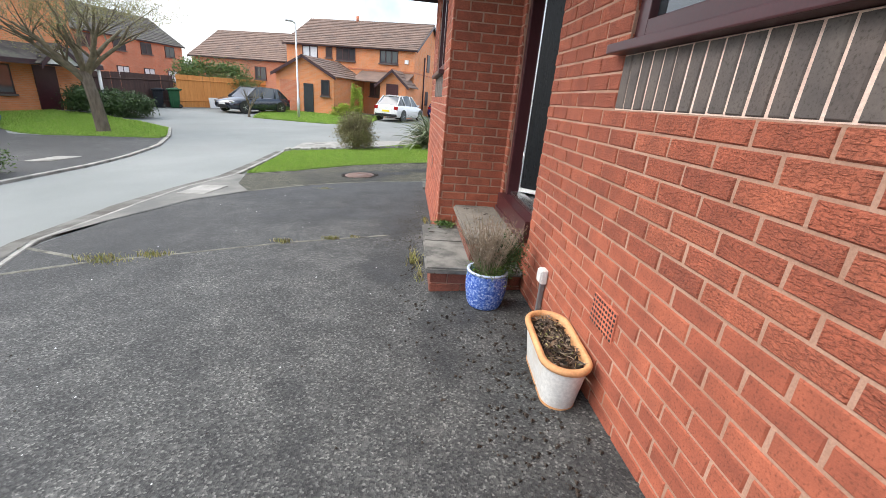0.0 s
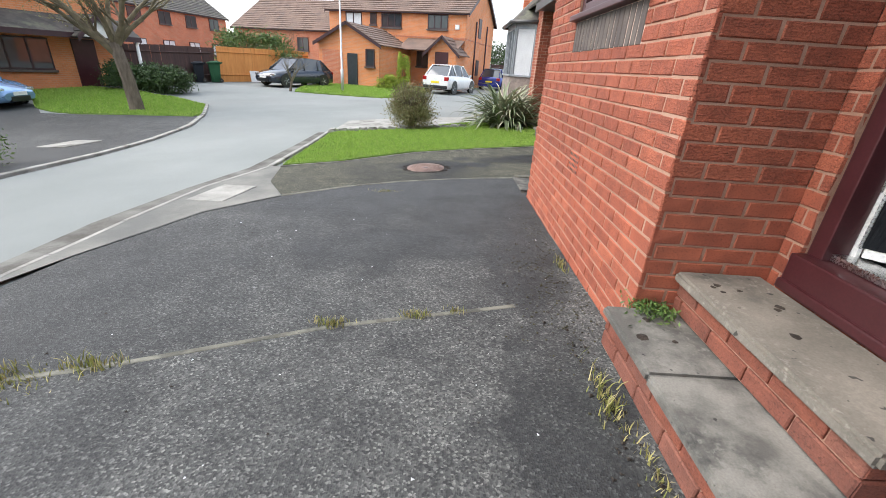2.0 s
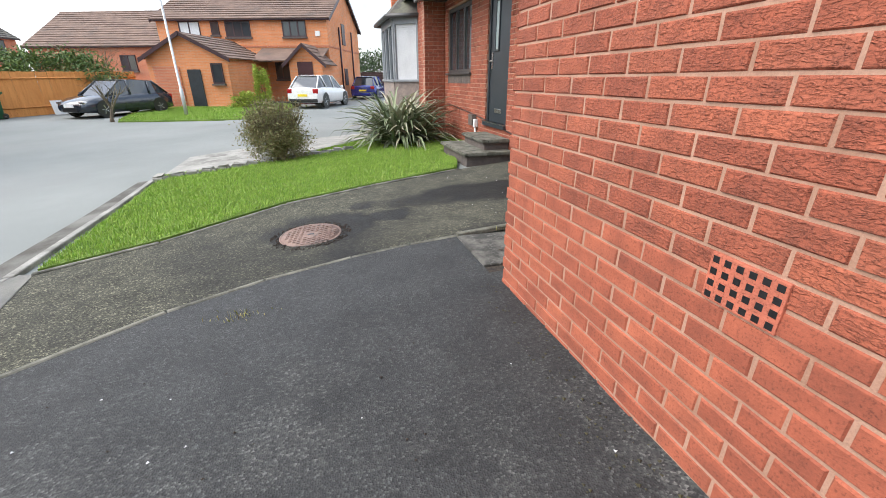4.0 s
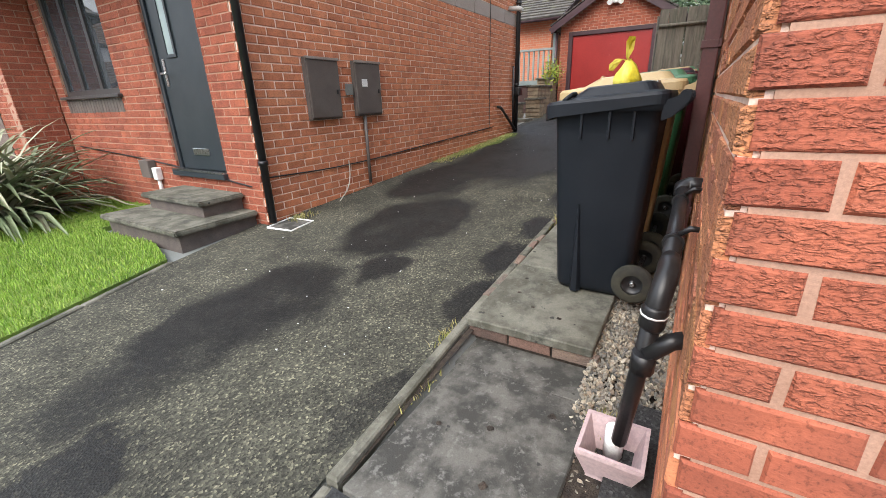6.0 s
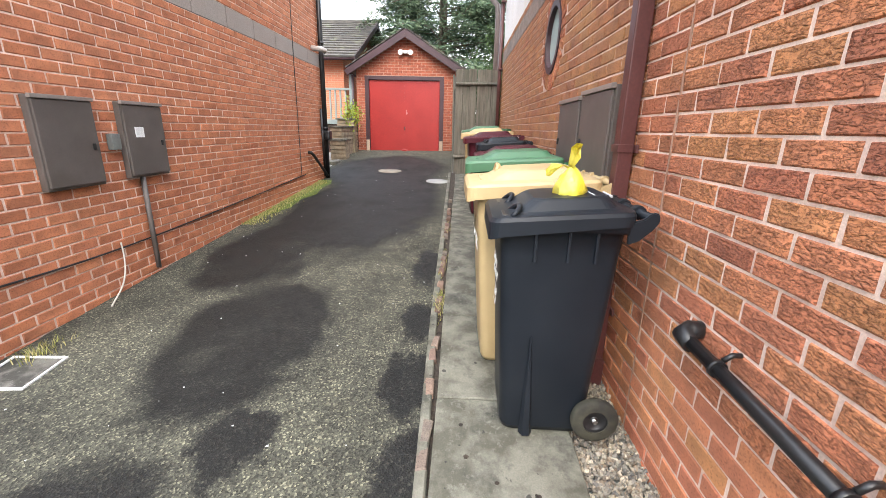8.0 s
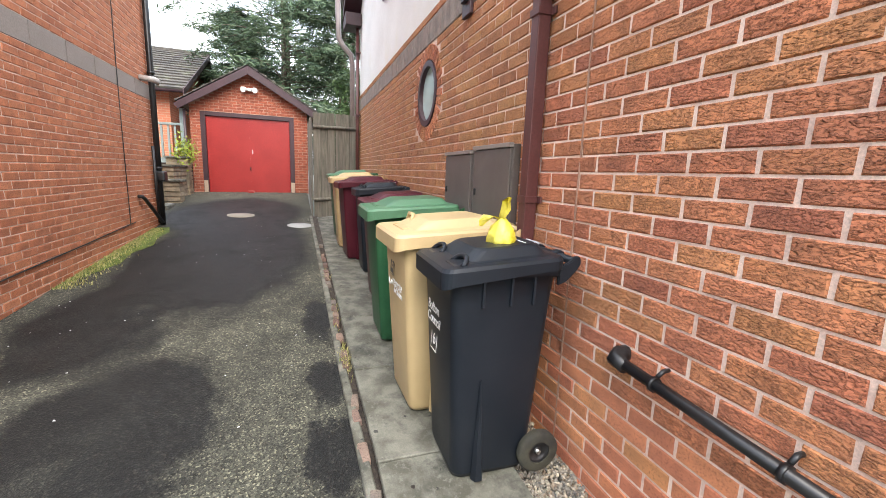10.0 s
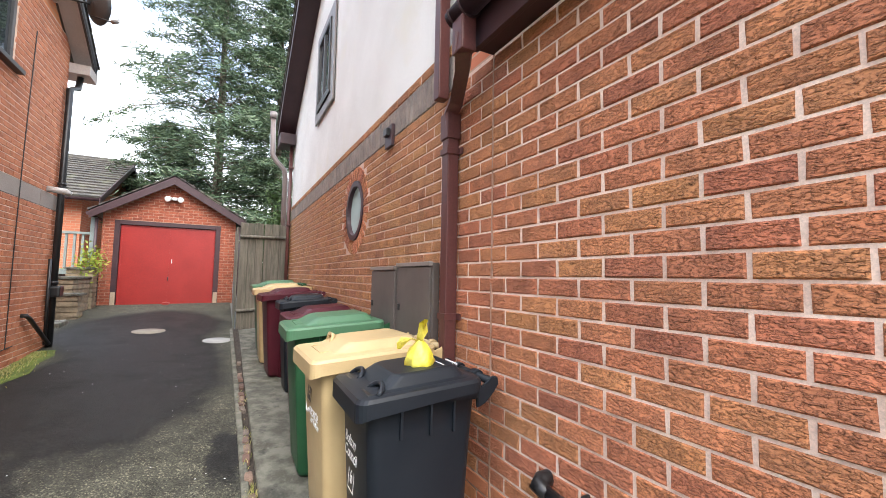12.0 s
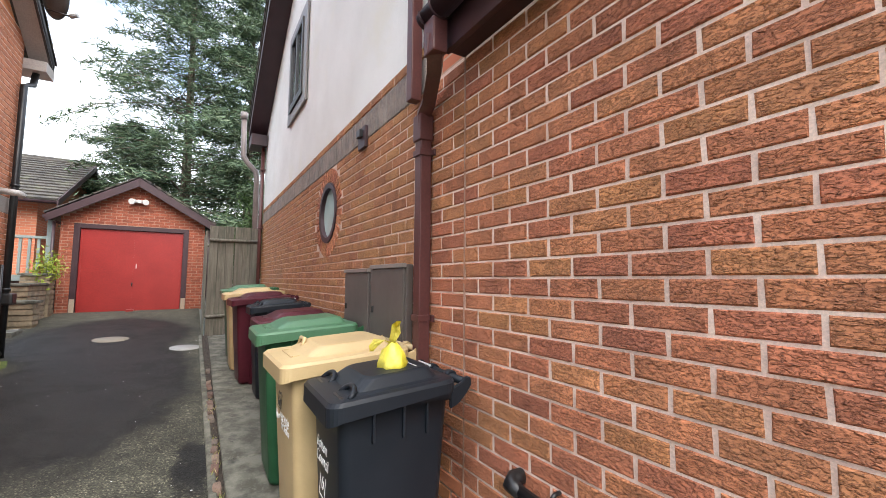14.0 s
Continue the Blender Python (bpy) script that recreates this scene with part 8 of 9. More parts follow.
# ---- trees and shrubs ----
def branch_tree(name, at, trunk_h, height, spread, label, seed, leafy, leaf_size, limbs=7, twigs=5, r0=0.14, lean=0.0, leaf="bud", depth=4):
    rng = random.Random(seed)
    ob = empty(name, at)
    thing(ob, label, "tree")
    bm_t, bm_l, tips = bmesh.new(), bmesh.new(), []
    top = Vector((lean, 0.0, trunk_h))
    tube(bm_t, [(0, 0, -0.15), (0.0, 0, 0.08), (lean * 0.4, 0.02, trunk_h * 0.5), top], [r0 * 1.7, r0 * 1.1, r0 * 0.95, r0 * 0.85], 10)

    def grow(p, d, ln, r, lev):
        pts, rad = [p], [r]
        q, dd = p.copy(), d.copy()
        for i in range(3):
            dd = (dd + Vector((rng.gauss(0, 0.16), rng.gauss(0, 0.16), rng.gauss(0.03, 0.10)))).normalized()
            q = q + dd * ln / 3
            pts.append(q.copy())
            rad.append(r * (1 - 0.22 * (i + 1)))
        tube(bm_l, pts, rad, 6 if lev < 2 else 4 if lev < 3 else 3, False)
        if lev >= depth:
            tips.extend([pts[1], pts[2], pts[3]])
            return
        for k in range(twigs if lev else twigs + 1):
            t = rng.choice((1, 2, 2, 3))
            a = rng.uniform(0, 2 * math.pi)
            side_d = Vector((math.cos(a), math.sin(a), rng.uniform(-0.15, 0.75)))
            grow(pts[t], (dd * 0.75 + side_d * 0.75).normalized(), ln * rng.uniform(0.5, 0.74), rad[t] * 0.58, lev + 1)

    for k in range(limbs):
        a = 2 * math.pi * (k + rng.uniform(-0.3, 0.3)) / limbs
        out = spread / height
        grow(top - Vector((0, 0, rng.uniform(0, trunk_h * 0.25))), Vector((math.cos(a) * out, math.sin(a) * out, rng.uniform(0.55, 1.1))).normalized(), (height - trunk_h) * 0.46, r0 * 0.5, 1)
    for bm in (bm_t, bm_l):
        for f in bm.faces:
            f.smooth = True
    part("trunk", bm_t, M["bark"], ob)
    tagged(part("limbs", bm_l, M["twig"], ob), kind="stuff")
    if leafy:
        npr = np.random.default_rng(seed)
        c = np.array([tuple(p) for p in tips])
        c = c[npr.integers(0, len(c), leafy)] + npr.normal(size=(leafy, 3)) * 0.10
        tagged(leaf_cloud("crown", c, M[leaf], ob, leaf_size, seed), kind="stuff")
    return ob


branch_tree("bare_tree", (-10.7, 15.4, g(-10.7, 15.4)), 2.0, 6.9, 4.8, "bare spreading tree with yellow-green buds on a lawn", 11, 16000, (0.02, 0.045), 9, 4, 0.2, -0.25)
branch_tree("young_tree", (-8.6, 23.6, g(-8.6, 23.6)), 0.5, 2.6, 1.2, "small bare many-stemmed tree on the lawn", 12, 0, (0.02, 0.04), 6, 4, 0.06, 0.1, depth=3)
branch_tree("distant_bare_tree", (-13.5, 35.0, g(-13.5, 35)), 1.5, 5.4, 3.6, "bare grey tree behind the orange fence", 13, 0, (0.02, 0.04), 7, 4, 0.1, 0.1, depth=4)


def shrub(name, at, radii, label, mat, n, size, seed, stems=14, category="shrub", boxy=False, clumps=26):
    """A shrub of many small leaves gathered in clumps, with an uneven outline and stems."""
    npr, rng = np.random.default_rng(seed), random.Random(seed)
    ob = empty(name, at)
    thing(ob, label, category)
    cl = []
    for _ in range(clumps):
        d = npr.normal(size=3)
        d /= np.linalg.norm(d)
        if boxy:
            d = np.clip(d * 1.6, -1, 1)
        cl.append(d * npr.uniform(0.35, 0.92) ** 0.6)
    cl = np.array(cl)
    pick = cl[npr.integers(0, len(cl), n)] + npr.normal(size=(n, 3)) * 0.17
    pts = pick * np.array(radii) + (0, 0, radii[2] * 0.95)
    pts[:, 2] = np.maximum(pts[:, 2], 0.02)
    tagged(leaf_cloud("foliage", pts, mat, ob, size, seed), kind="stuff")
    bm = bmesh.new()
    for _ in range(stems):
        a, k = rng.uniform(0, 6.28), rng.uniform(0.3, 0.95)
        tube(bm, [(rng.uniform(-0.05, 0.05), rng.uniform(-0.05, 0.05), -0.03), (radii[0] * k * 0.5 * math.cos(a), radii[1] * k * 0.5 * math.sin(a), radii[2] * 0.8), (radii[0] * k * math.cos(a), radii[1] * k * math.sin(a), radii[2] * rng.uniform(1.2, 2.0))], [0.014, 0.009, 0.003], 5)
    tagged(part("stems", bm, M["twig"], ob), kind="stuff")
    return ob


shrub("lawn_bush", (-1.42, 12.0, g(-1.42, 12.0)), (0.58, 0.54, 0.56), "rounded twiggy brown-green bush on the lawn's edge", M["bush_leaf"], 15000, (0.014, 0.030), 21, 220, clumps=70)
shrub("clipped_shrub", (-14.6, 20.9, g(-14.6, 20.9)), (1.25, 1.0, 0.62), "rounded dark green clipped shrub by the fence", M["leaf_dark"], 9000, (0.04, 0.08), 22)
shrub("clipped_shrub", (-12.9, 20.6, g(-12.9, 20.6)), (1.1, 0.9, 0.6), "rounded dark green clipped shrub by the tree", M["leaf_dark"], 8000, (0.04, 0.08), 23)
shrub("golden_conifer", (-3.5, 29.2, g(-3.5, 29.2)), (0.36, 0.36, 0.95), "upright golden-green conifer in front of the house", M["leaf_lime"], 6000, (0.03, 0.07), 24, 6, "conifer", True)
shrub("golden_shrub", (-4.5, 28.6, g(-4.5, 28.6)), (0.75, 0.5, 0.42), "low golden-green shrub in front of the house", M["leaf_lime"], 5000, (0.03, 0.07), 25)
shrub("fence_shrub", (-13.2, 31.0, g(-13.2, 31)), (2.6, 1.6, 1.5), "large light green shrub rising behind the fence", M["leaf"], 12000, (0.06, 0.12), 26)
shrub("boundary_hedge", (-7.9, 6.5, g(-7.9, 6.5)), (0.7, 1.2, 0.62), "clipped green hedge beside the far pavement", M["leaf"], 14000, (0.02, 0.045), 27, 10, "hedge", True)
shrub("back_hedge", (8.0, 52.0, g(8, 52)), (6, 2, 2.2), "dark green hedge behind the far houses", M["leaf_dark"], 12000, (0.1, 0.2), 28, 10, "hedge", True)
shrub("tall_conifer", (3.4, 21.5, g(3.4, 21.5)), (0.75, 0.75, 3.4), "tall narrow dark green conifer beside the bay", M["leaf_dark"], 16000, (0.06, 0.12), 29, 6, "conifer", True, 60)


def flax(name, at, n, ln, label, seed):
    rng = random.Random(seed)
    ob = empty(name, at)
    thing(ob, label, "plant")
    v, f = [], []
    for k in range(n):
        a, el, l = rng.uniform(0, 6.28), rng.uniform(0.35, 1.35), ln * rng.uniform(0.6, 1.1)
        d = Vector((math.cos(a), math.sin(a), 0))
        s = Vector((-d.y, d.x, 0))
        p = Vector((rng.gauss(0, 0.16), rng.gauss(0, 0.16), 0))
        base, steps = len(v), 6
        for i in range(steps + 1):
            t = i / steps
            e = el - t * t * rng.uniform(0.7, 1.5)
            if i:
                p = p + (d * math.cos(e) + Vector((0, 0, math.sin(e)))) * l / steps
            w = 0.033 * (1 - t ** 3) + 0.002
            p.z = max(p.z, 0.01)
            v += [tuple(p - s * w + Vector((0, 0, w * 0.5))), tuple(p), tuple(p + s * w + Vector((0, 0, w * 0.5)))]
            if i:
                b = base + 3 * (i - 1)
                f += [(b, b + 1, b + 4, b + 3), (b + 1, b + 2, b + 5, b + 4)]
        if k < 240:
            mesh_part("leaf", v, f, M["flax_leaf"], ob)
            v, f = [], []
    tagged(mesh_part("inner_leaves", v, f, M["flax"], ob), kind="stuff")
    return ob


flax("flax_plant", (1.0, 12.75, g(1.0, 12.75)), 450, 1.45, "large spiky New Zealand flax with striped grey-green leaves", 31)


def conifer(name, at, height, radius, label, seed, leaves):
    """Tall conifer with layered, drooping boughs and many gaps."""
    rng, npr = random.Random(seed), np.random.default_rng(seed)
    ob = empty(name, at)
    thing(ob, label, "tree")
    bm, bb, pts = bmesh.new(), bmesh.new(), []
    tube(bm, [(0, 0, -0.2), (0.05, 0, height * 0.4), (0, 0.05, height * 0.98)], [0.22, 0.15, 0.03], 9)
    z = height * 0.12
    while z < height * 0.99:
        t = (z / height)
        ln = radius * (1.05 - t) ** 0.75 * rng.uniform(0.45, 1.2)
        a = rng.uniform(0, 6.28)
        d = Vector((math.cos(a), math.sin(a), 0))
        droop = rng.uniform(0.05, 0.34)
        ps = [Vector((0, 0, z)) + d * ln * k + Vector((0, 0, ln * (0.32 * k - droop * k * k * 2.0))) for k in (0, 0.35, 0.7, 1.0)]
        tube(bb, ps, [0.045 * (1.1 - t), 0.03 * (1.1 - t), 0.016, 0.005], 4, False)
        s = Vector((-d.y, d.x, 0))
        m = int(leaves * (0.4 + ln / radius))
        for _ in range(m):
            k = rng.uniform(0.22, 1.0) ** 0.8
            i = min(int(k / 0.34), 2)
            p = ps[i].lerp(ps[i + 1], (k - (0, 0.35, 0.7)[i]) / (0.35, 0.35, 0.3)[i])
            w = (1.05 - k) * ln * 0.38 + 0.06
            q = p + s * rng.gauss(0, w * 0.75) + Vector((0, 0, -abs(rng.gauss(0, 0.10)) + 0.03)) + d * rng.gauss(0, 0.14)
            pts.append(tuple(q))
        z += rng.uniform(0.035, 0.085) * height / 14
    for b in (bm, bb):
        for f in b.faces:
            f.smooth = True
    part("trunk", bm, M["bark"], ob)
    tagged(part("bough", bb, M["bark"], ob), kind="stuff")
    tagged(leaf_cloud("needles", np.array(pts), M["needle"], ob, (0.06, 0.17), seed, 0.55, "", 0.15), kind="stuff")
    return ob


conifer("fir_tree", (18.5, 7.6, 0.4), 16.0, 5.4, "tall dark blue-green fir with drooping open boughs", 41, 330)
conifer("fir_tree", (19.0, 5.4, 0.4), 14.0, 3.8, "tall dark green fir standing behind the garage", 42, 320)
conifer("fir_tree", (21.5, 9.6, 0.4), 7.5, 4.4, "smaller dark green fir behind the garage roof", 43, 260)
shrub("rear_shrub", (16.2, 5.2, g(14, 5)), (1.2, 1.4, 2.0), "dense dark green shrub behind the timber gate", M["leaf_dark"], 12000, (0.05, 0.1), 44)

# ---- pots, plants and small things by the front door ----
planter = empty("planter")
planter.matrix_basis = pose(0.872, 1.02, -0.053, 0, 0, -4) @ Matrix.Scale(0.87, 4)
thing(planter, "long white glazed planter with a terracotta rim", "planter")
GLAZE = surf("white_glaze", (0.66, 0.64, 0.61), (0.74, 0.73, 0.70), 5, 0.35, 0.05, 60, dirt=(0.58, 0.52, 0.45))
TERRA = surf("terracotta", (0.55, 0.27, 0.11), (0.66, 0.35, 0.16), 8, 0.7, 0.15, 90)


def stadium(hx, hy, n=10):
    out = []
    for k in range(n + 1):
        a = math.pi * k / n
        out.append((hx * math.cos(a), hy - hx + hx * math.sin(a)))
    for k in range(n + 1):
        a = math.pi + math.pi * k / n
        out.append((hx * math.cos(a), -(hy - hx) + hx * math.sin(a)))
    return out


part("body", loft([(stadium(0.085, 0.255), 0.0), (stadium(0.09, 0.262), 0.02), (stadium(0.12, 0.30), 0.255)], True, False, True), GLAZE, planter)
part("foot_band", loft([(stadium(0.088, 0.258), 0.001), (stadium(0.094, 0.267), 0.012), (stadium(0.092, 0.264), 0.024)], False, False, True), TERRA, planter)
part("rim", loft([(stadium(0.118, 0.298), 0.25), (stadium(0.134, 0.315), 0.256), (stadium(0.137, 0.318), 0.272), (stadium(0.128, 0.309), 0.286), (stadium(0.106, 0.287), 0.284), (stadium(0.1, 0.28), 0.262), (stadium(0.098, 0.278), 0.2)], False, False, True), TERRA, planter, "unglazed terracotta rim")
bm = bmesh.new()
gr = [[bm.verts.new((-0.1 + 0.2 * i / 8, -0.28 + 0.56 * j / 20, 0.235 + random.uniform(-0.014, 0.018))) for j in range(21)] for i in range(9)]
for i in range(8):
    for j in range(20):
        c = ((gr[i][j].co + gr[i + 1][j + 1].co) / 2)
        if abs(c.y) < 0.18 + math.sqrt(max(0.0098 - c.x * c.x, 0)):
            bm.faces.new((gr[i][j], gr[i + 1][j], gr[i + 1][j + 1], gr[i][j + 1]))
bmesh.ops.delete(bm, geom=[v for v in bm.verts if not v.link_faces], context="VERTS")
part("soil", bm, M["soil"], planter)


def litter(name, n, half, z, mat, parent, size, seed, stems=False):
    rng = np.random.default_rng(seed)
    c = rng.uniform(-1, 1, (n, 3)) * (half[0], half[1], half[2]) + (0, 0, z)
    return tagged(leaf_cloud(name, c, mat, parent, size, seed, 0.6), kind="stuff")


litter("dead_leaves", 300, (0.085, 0.25, 0.018), 0.262, leaf_mat("withered_leaves", [(0.03, 0.02, 0.014), (0.07, 0.045, 0.03), (0.14, 0.09, 0.06), (0.2, 0.15, 0.1)]), planter, (0.010, 0.026), 51)
litter("sprigs", 60, (0.085, 0.25, 0.02), 0.265, M["weed"], planter, (0.006, 0.014), 52)
bm = bmesh.new()
rs = random.Random(6)
for _ in range(60):
    p = Vector((rs.uniform(-0.08, 0.08), rs.uniform(-0.24, 0.24), 0.25))
    d = Vector((rs.gauss(0, 0.05), rs.gauss(0, 0.06), rs.uniform(0.01, 0.05)))
    tube(bm, [p, p + d * 0.6, p + d + Vector((0, 0, -0.01))], [0.0022, 0.0018, 0.001], 4)
tagged(part("dry_stems", bm, M["dead"], planter), kind="stuff")

pot = empty("plant_pot", (0.69, 1.87, -0.085))
thing(pot, "round cobalt blue glazed pot with a pale rim", "plant pot")
m, n, l, b = nodes_of("blue_glaze")
v = coords(n, l, (1, 1, 1), True)
spots = noise_tex(n, l, v, 70, 4)
tone = noise_tex(n, l, v, 9, 3)
c = ramp_of(n, l, spots, [(0.36, (0.035, 0.085, 0.36)), (0.52, (0.11, 0.20, 0.54)), (0.66, (0.42, 0.52, 0.74))])
l.new(mixed(n, l, 0.4, c, ramp_of(n, l, tone, [(0.3, (0.7, 0.75, 0.9)), (0.7, (1.1, 1.1, 1.05))]), "MULTIPLY"), b.inputs["Base Color"])
b.inputs["Roughness"].default_value = 0.16
bumped(n, l, b, spots, 0.25, 0.004)
M["blue_glaze"] = m
sides = 72
bm = bmesh.new()
prof = [(0.098, 0.0), (0.112, 0.012)]
prof += [(0.112 + 0.026 * math.sin(math.pi * 0.62 * k / 15), 0.012 + 0.215 * k / 15) for k in range(1, 16)]
prof += [(0.137, 0.235), (0.141, 0.25), (0.137, 0.262), (0.127, 0.262), (0.12, 0.24), (0.115, 0.2)]
rings = []
for i, (r, z) in enumerate(prof):
    ring_v = []
    for k in range(sides):
        a = 2 * math.pi * k / sides
        knit = 0.0032 * math.cos(18 * a + (0.9 if i % 2 else -0.9)) + 0.0014 * (i % 2) if 1 < i < 17 else 0
        ring_v.append(bm.verts.new(((r + knit) * math.cos(a), (r + knit) * math.sin(a), z)))
    rings.append(ring_v)
for p, q in zip(rings, rings[1:]):
    for k in range(sides):
        f = bm.faces.new((p[k], p[(k + 1) % sides], q[(k + 1) % sides], q[k]))
        f.smooth = True
bm.faces.new(rings[0])
part("body", bm, M["blue_glaze"], pot)
part("rim", lathe([(0.128, 0.258), (0.138, 0.260), (0.142, 0.252), (0.139, 0.264), (0.13, 0.268), (0.12, 0.262)], 48), surf("pale_blue_glaze", (0.36, 0.46, 0.66), (0.55, 0.62, 0.74), 20, 0.2, 0.05, 60), pot, "pale worn blue rim")
part("soil", lathe([(0.122, 0.222), (0.06, 0.232), (0.001, 0.236)], 24), M["soil"], pot)
shrubby = empty("pot_shrub", (0.69, 1.87, 0.15))
thing(shrubby, "half-dead lavender with dry brown stems and green base", "plant")
bm = bmesh.new()
rs, heads = random.Random(61), []
for _ in range(230):
    a, k = rs.uniform(0, 6.28), rs.uniform(0.1, 1.0)
    p = Vector((0.07 * k * math.cos(a), 0.07 * k * math.sin(a), 0.0))
    h = rs.uniform(0.14, 0.40)
    out = 0.19 * k * (h / 0.34)
    q = Vector((p.x + out * math.cos(a), p.y + out * math.sin(a), h))
    mid = p.lerp(q, 0.5) + Vector((rs.gauss(0, 0.012), rs.gauss(0, 0.012), 0.02))
    tube(bm, [p, mid, q], [0.0022, 0.0017, 0.0011], 4, False)
    for j in range(3):
        s = mid.lerp(q, rs.uniform(0.1, 1.0))
        e = s + Vector((rs.gauss(0, 0.02), rs.gauss(0, 0.02), rs.uniform(0.0, 0.035)))
        tube(bm, [s, e], [0.0012, 0.0007], 3, False)
        heads.append(tuple(e))
    heads.append(tuple(q))
tagged(part("dry_stems", bm, M["dead"], shrubby), kind="stuff")
tagged(leaf_cloud("seed_heads", np.array(heads), leaf_mat("dry_heads", [(0.16, 0.12, 0.09), (0.26, 0.2, 0.15), (0.34, 0.28, 0.2)]), shrubby, (0.005, 0.012), 62), kind="stuff")
npr = np.random.default_rng(63)
c = npr.normal(size=(2600, 3)) * (0.055, 0.055, 0.035) + (0.02, 0.0, 0.035)
tagged(leaf_cloud("green_leaves", c, M["leaf"], shrubby, (0.006, 0.015), 64), kind="stuff")
c = npr.normal(size=(1900, 3)) * (0.05, 0.05, 0.06) + (0.13, -0.02, 0.14)
tagged(leaf_cloud("green_side_growth", c, M["leaf_dark"], shrubby, (0.006, 0.014), 65), kind="stuff")

# air bricks, outdoor socket
def air_brick(name, axis, plane, out, a, z, w, h, cols, rows, label):
    ob = empty(name)
    thing(ob, label, "vent")
    place = Vector((plane, a, z)) if axis == "x" else Vector((a, plane, z))
    rz = 90 if out < 0 else -90
    ob.matrix_basis = Matrix.Translation(place) @ pose(0, 0, 0, 0, 0, rz)
    part("plate", boxes((-w / 2, w / 2, -0.02, 0.006, -h / 2, h / 2), bevel=0.003), M["smooth"], ob)
    for i in range(cols):
        for j in range(rows):
            cx, cz = -w / 2 + w * (i + 0.5) / cols, -h / 2 + h * (j + 0.5) / rows
            part("hole", boxes((cx - w / cols * 0.27, cx + w / cols * 0.27, 0.0055, 0.0072, cz - h / rows * 0.27, cz + h / rows * 0.27)), M["black"], ob)
    return ob


air_brick("air_brick", "x", XW, -1, 0.88, 0.39, 0.215, 0.14, 9, 6, "terracotta air brick with square holes low in the wall")
air_brick("air_brick", "x", XF, -1, 4.46, 0.50, 0.215, 0.14, 6, 4, "terracotta air brick in the projecting room's wall")
sock = empty("outdoor_socket", (XW, 1.62, 0.22))
thing(sock, "white weatherproof socket box with a grey cable", "socket")
part("casing", boxes((-0.04, -0.001, -0.036, 0.036, -0.01, 0.08), bevel=0.007), M["white_trim"], sock)
part("cover", boxes((-0.048, -0.039, -0.032, 0.032, -0.002, 0.072), bevel=0.004), M["white_trim"], sock)
part("conduit", boxes((-0.03, -0.002, -0.014, 0.014, -0.26, -0.009), bevel=0.004), plain_paint("grey_conduit", (0.16, 0.16, 0.165)), sock)

# weeds and moss in the joints
def tuft(x, y, z, n, h, spread, label, seed, mat="weed", w=0.003):
    npr = np.random.default_rng(seed)
    r = npr.normal(size=(n, 3)) * (spread[0], spread[1], 0) + (x, y, z)
    ob = blades("weed_tuft", r, npr.uniform(h * 0.4, h, n), M[mat], None, w, 0.9, seed)
    return tagged(ob, label, "weed", "weeds in the joints", "stuff")


for i, (x, y, n, h, s) in enumerate([(-2.42, 2.82, 260, 0.05, (0.12, 0.05)), (-2.05, 2.93, 120, 0.06, (0.07, 0.03)), (-1.05, 3.3, 90, 0.05, (0.05, 0.02)), (-0.62, 3.4, 80, 0.05, (0.04, 0.02)), (-0.4, 3.45, 40, 0.04, (0.03, 0.02)), (0.22, 2.75, 140, 0.07, (0.03, 0.12)), (0.26, 2.4, 60, 0.05, (0.02, 0.08)), (0.36, 4.1, 60, 0.05, (0.02, 0.05)), (-1.2, 6.14, 60, 0.03, (0.1, 0.03)), (0.9, 6.82, 30, 0.035, (0.12, 0.01)), (1.3, 6.93, 70, 0.04, (0.08, 0.02)), (3.2, 6.9, 160, 0.07, (0.12, 0.02)), (4.2, 6.9, 90, 0.05, (0.2, 0.02)), (5.2, 6.91, 80, 0.05, (0.2, 0.02)), (2.45, 9.3, 120, 0.07, (0.08, 0.05)), (1.05, 6.14, 120, 0.05, (0.05, 0.03))]):
    z = g(x, y) + 0.005
    if (x, y) == (1.05, 6.14):
        z = -0.19
    tuft(x, y, z, n, h, s, "small green weeds growing in a joint", 100 + i)
npr = np.random.default_rng(77)
c = npr.normal(size=(420, 3)) * (0.05, 0.05, 0.012) + (0.50, 3.09, 0.12)
wd = empty("corner_weed", (0, 0, 0))
thing(wd, "low green leafy weed in the corner of the step", "weed")
tagged(leaf_cloud("leaves", c, M["leaf"], wd, (0.008, 0.018), 78), kind="stuff")
for i, (poly, off) in enumerate([([(5.6, 9.36), (6.1, 9.2), (6.6, 9.24), (7.0, 9.12), (7.5, 9.2), (7.9, 9.15), (8.3, 9.25), (8.3, 9.47), (5.2, 9.47)], 0.010)]):
    thing(draped("moss_patch", poly, off, M["moss"], 0.5), "bright green moss along the foot of the wall", "moss", kind="structure")
npr = np.random.default_rng(79)
r = np.stack([npr.uniform(5.2, 8.2, 2500), 9.46 - np.abs(npr.normal(size=2500)) * 0.10, np.zeros(2500)], 1)
r[:, 2] = [g(x, y) + 0.008 for x, y, _ in r]
tagged(blades("moss_grass", r, npr.uniform(0.01, 0.035, 2500), M["weed"], None, 0.004, 0.9, 5), "short moss and weeds along the wall", "moss", kind="stuff")

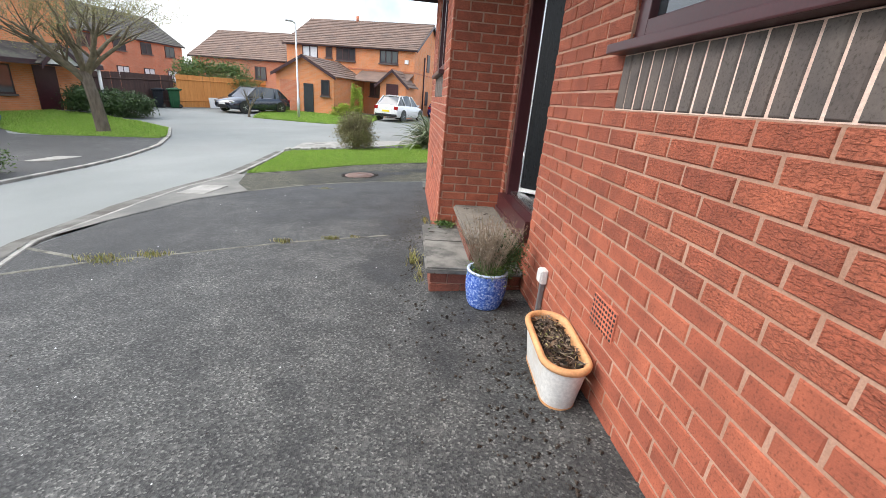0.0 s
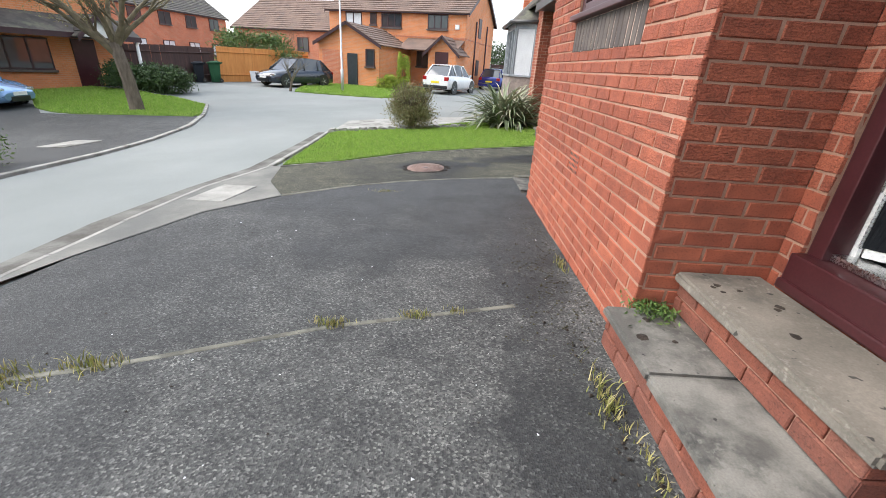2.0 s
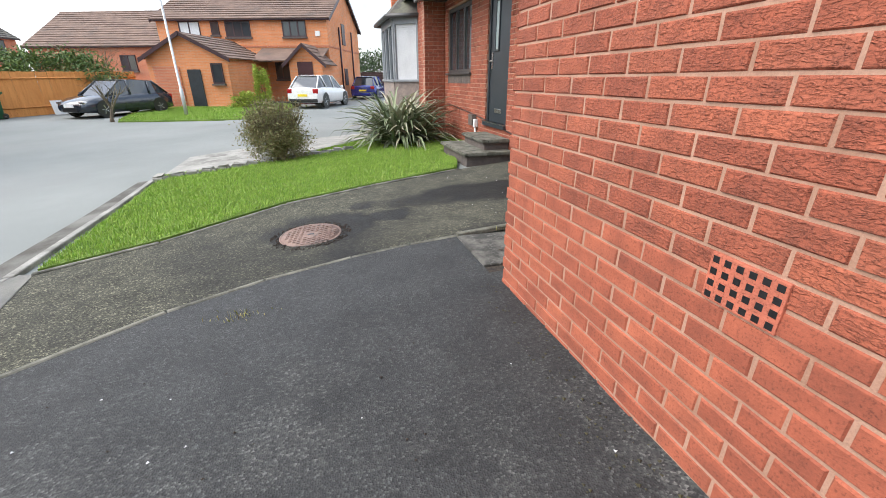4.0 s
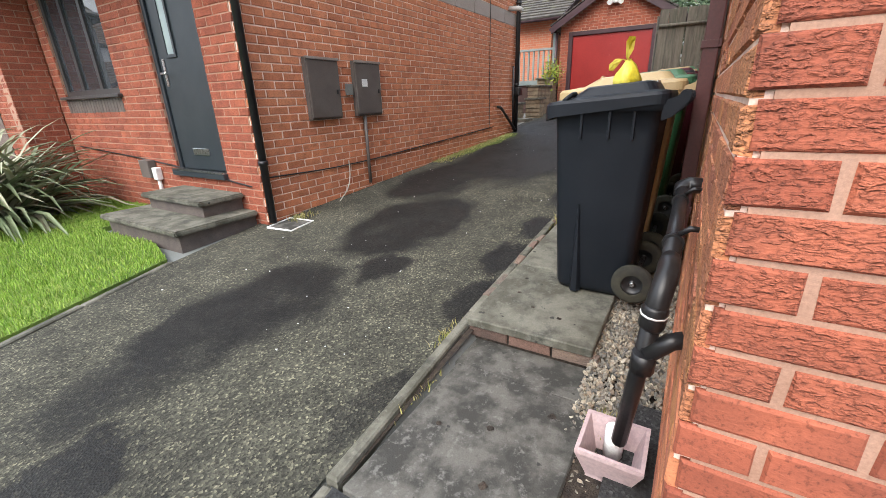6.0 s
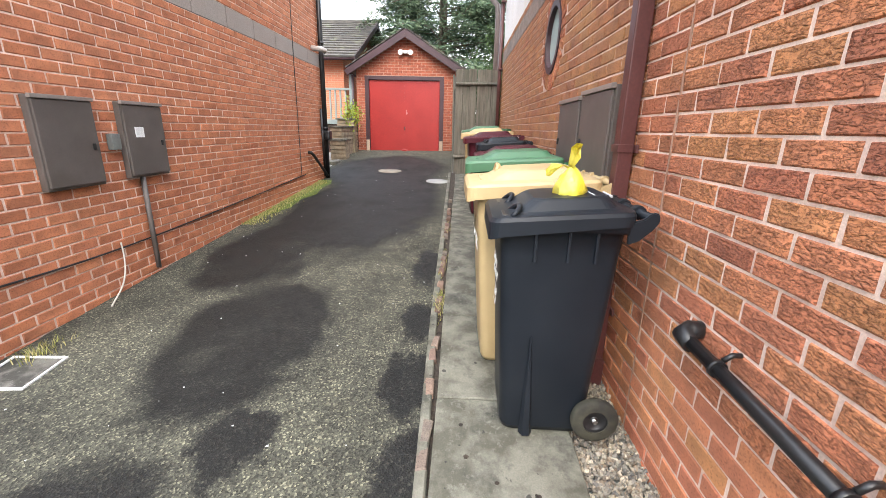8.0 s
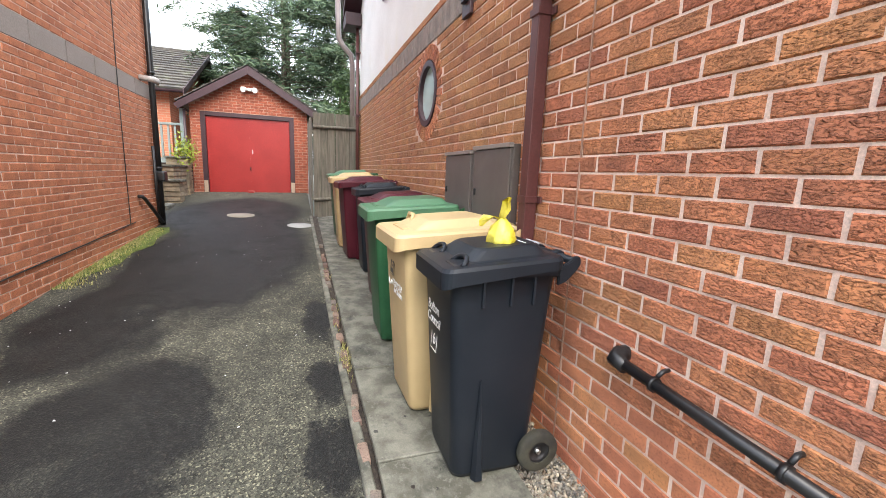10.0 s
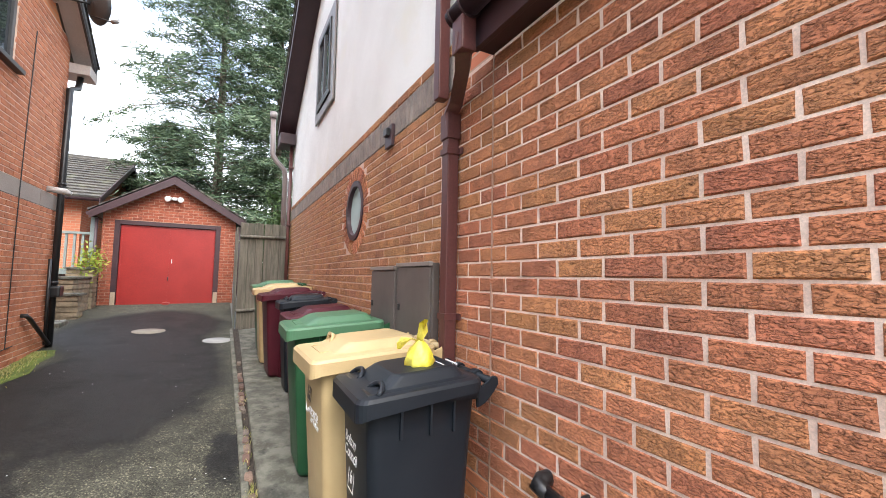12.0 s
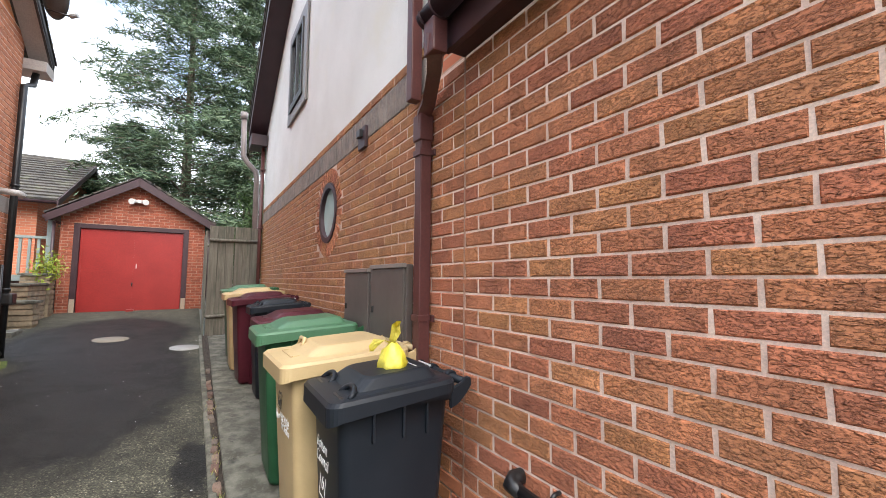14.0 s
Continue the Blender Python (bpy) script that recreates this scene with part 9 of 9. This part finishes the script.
# crumbs of soil, leaves and litter on the tarmac
def crumbs(name, pts, size, mat, label, seed):
    rng = random.Random(seed)
    v, f = [], []
    for x, y in pts:
        s = rng.uniform(*size)
        c = Vector((x, y, g(x, y) + 0.006 + s * 0.2))
        base = len(v)
        for p in ((1, 0, 0), (-0.4, 0.9, 0), (-0.5, -0.8, 0), (0, 0, 0.6)):
            v.append(tuple(c + Vector(p) * s * rng.uniform(0.7, 1.3)))
        f += [(base, base + 1, base + 3), (base + 1, base + 2, base + 3), (base + 2, base, base + 3)]
    return tagged(mesh_part(name, v, f, mat), label, "litter", kind="stuff")


npr = np.random.default_rng(90)
soil_pts = np.concatenate([npr.normal(size=(260, 2)) * (0.12, 0.5) + (0.72, 0.9), npr.normal(size=(120, 2)) * (0.25, 0.4) + (0.45, 1.6), npr.normal(size=(90, 2)) * (0.06, 0.5) + (0.24, 2.7)])
soil_pts = [p for p in soil_pts if p[0] < 0.97 and not (p[0] > 0.27 and p[1] > 2.03)]
crumbs("soil_crumbs", soil_pts, (0.004, 0.016), M["soil"], "scattered dark soil crumbs on the tarmac", 91)
gum = [p for p in npr.uniform(0, 1, (160, 2)) * (3.2, 6.4) + (-2.6, -0.6) if not (p[0] > 0.2 and p[1] > 2.0)]
crumbs("grit", gum, (0.003, 0.010), M["soil"], "scattered dark grit on the tarmac drive", 92)
white = [p for p in npr.uniform(0, 1, (110, 2)) * (8.5, 2.2) + (0.8, 7.0)]
crumbs("petals", white, (0.003, 0.009), M["blind"], "scattered pale petals on the side drive", 93)
white = [p for p in npr.uniform(0, 1, (60, 2)) * (2.8, 5.5) + (-2.4, 0.2)]
crumbs("pale_grit", white, (0.003, 0.008), M["blind"], "scattered pale grit on the front drive", 94)

def moss_spots(name, spots, label):
    """Flat ragged clots of black moss on a slab: middle, height and size of each."""
    rng = random.Random(name)
    bm = bmesh.new()
    for x, y, z, size in spots:
        rim = [bm.verts.new((x + size * rng.uniform(0.6, 1.2) * math.cos(a), y + size * rng.uniform(0.6, 1.2) * math.sin(a), z)) for a in (2 * math.pi * k / 9 for k in range(9))]
        mid = bm.verts.new((x, y, z + size * 0.18))
        for k in range(9):
            bm.faces.new((rim[k], rim[(k + 1) % 9], mid))
    return tagged(part(name, bm, M["soil"]), label, "moss", kind="stuff")


moss_spots("step_moss", [(0.66, 3.0, 0.2965, 0.014), (0.69, 3.02, 0.2965, 0.018), (0.68, 2.96, 0.2965, 0.012), (0.76, 2.98, 0.2965, 0.013), (0.82, 2.84, 0.2965, 0.018), (0.845, 2.86, 0.2965, 0.02), (0.75, 2.66, 0.2965, 0.022), (0.37, 2.9, 0.0905, 0.032), (0.45, 3.04, 0.0905, 0.022), (0.50, 2.88, 0.0905, 0.014)], "dark moss clots scattered on the stone doorsteps")
moss_spots("flagstone_moss", [(0.62, 6.42, -0.189, 0.016), (0.85, 6.5, -0.191, 0.014), (1.02, 6.32, -0.192, 0.018), (0.78, 6.68, -0.190, 0.012), (1.55, 6.45, SB(1.55) + 0.004, 0.014), (1.72, 6.72, SB(1.72) + 0.004, 0.013), (1.6, 6.6, SB(1.6) + 0.004, 0.01), (1.9, 6.74, SB(1.9) + 0.004, 0.012)], "dark moss clots scattered on the flagstones")

# mossy dirt washed against the foot of the walls
npr = np.random.default_rng(95)
dirt = np.concatenate([npr.normal(size=(420, 2)) * (0.16, 0.42) + (0.22, 3.75), npr.normal(size=(160, 2)) * (0.10, 0.10) + (0.68, -0.15), npr.normal(size=(120, 2)) * (0.05, 0.6) + (0.32, 4.9)])
dirt = [p for p in dirt if p[0] < (0.41 if p[1] > 3.16 else 0.97) and not (p[0] > 0.27 and 2.03 < p[1] < 3.16)]
crumbs("mossy_dirt", dirt, (0.003, 0.011), surf("mossy_soil", (0.03, 0.026, 0.014), (0.065, 0.06, 0.026), 20, 0.95, 0.5, 140), "dark mossy dirt scattered along the wall's foot", 96)
ring = [(-0.80 + r * math.cos(a), 7.46 + r * math.sin(a)) for r, a in zip(npr.uniform(0.28, 0.355, 260), npr.uniform(0, 6.28, 260))]
crumbs("cover_dirt", ring, (0.006, 0.018), M["soil"], "dark damp dirt round the iron cover", 97)


place_pieces()
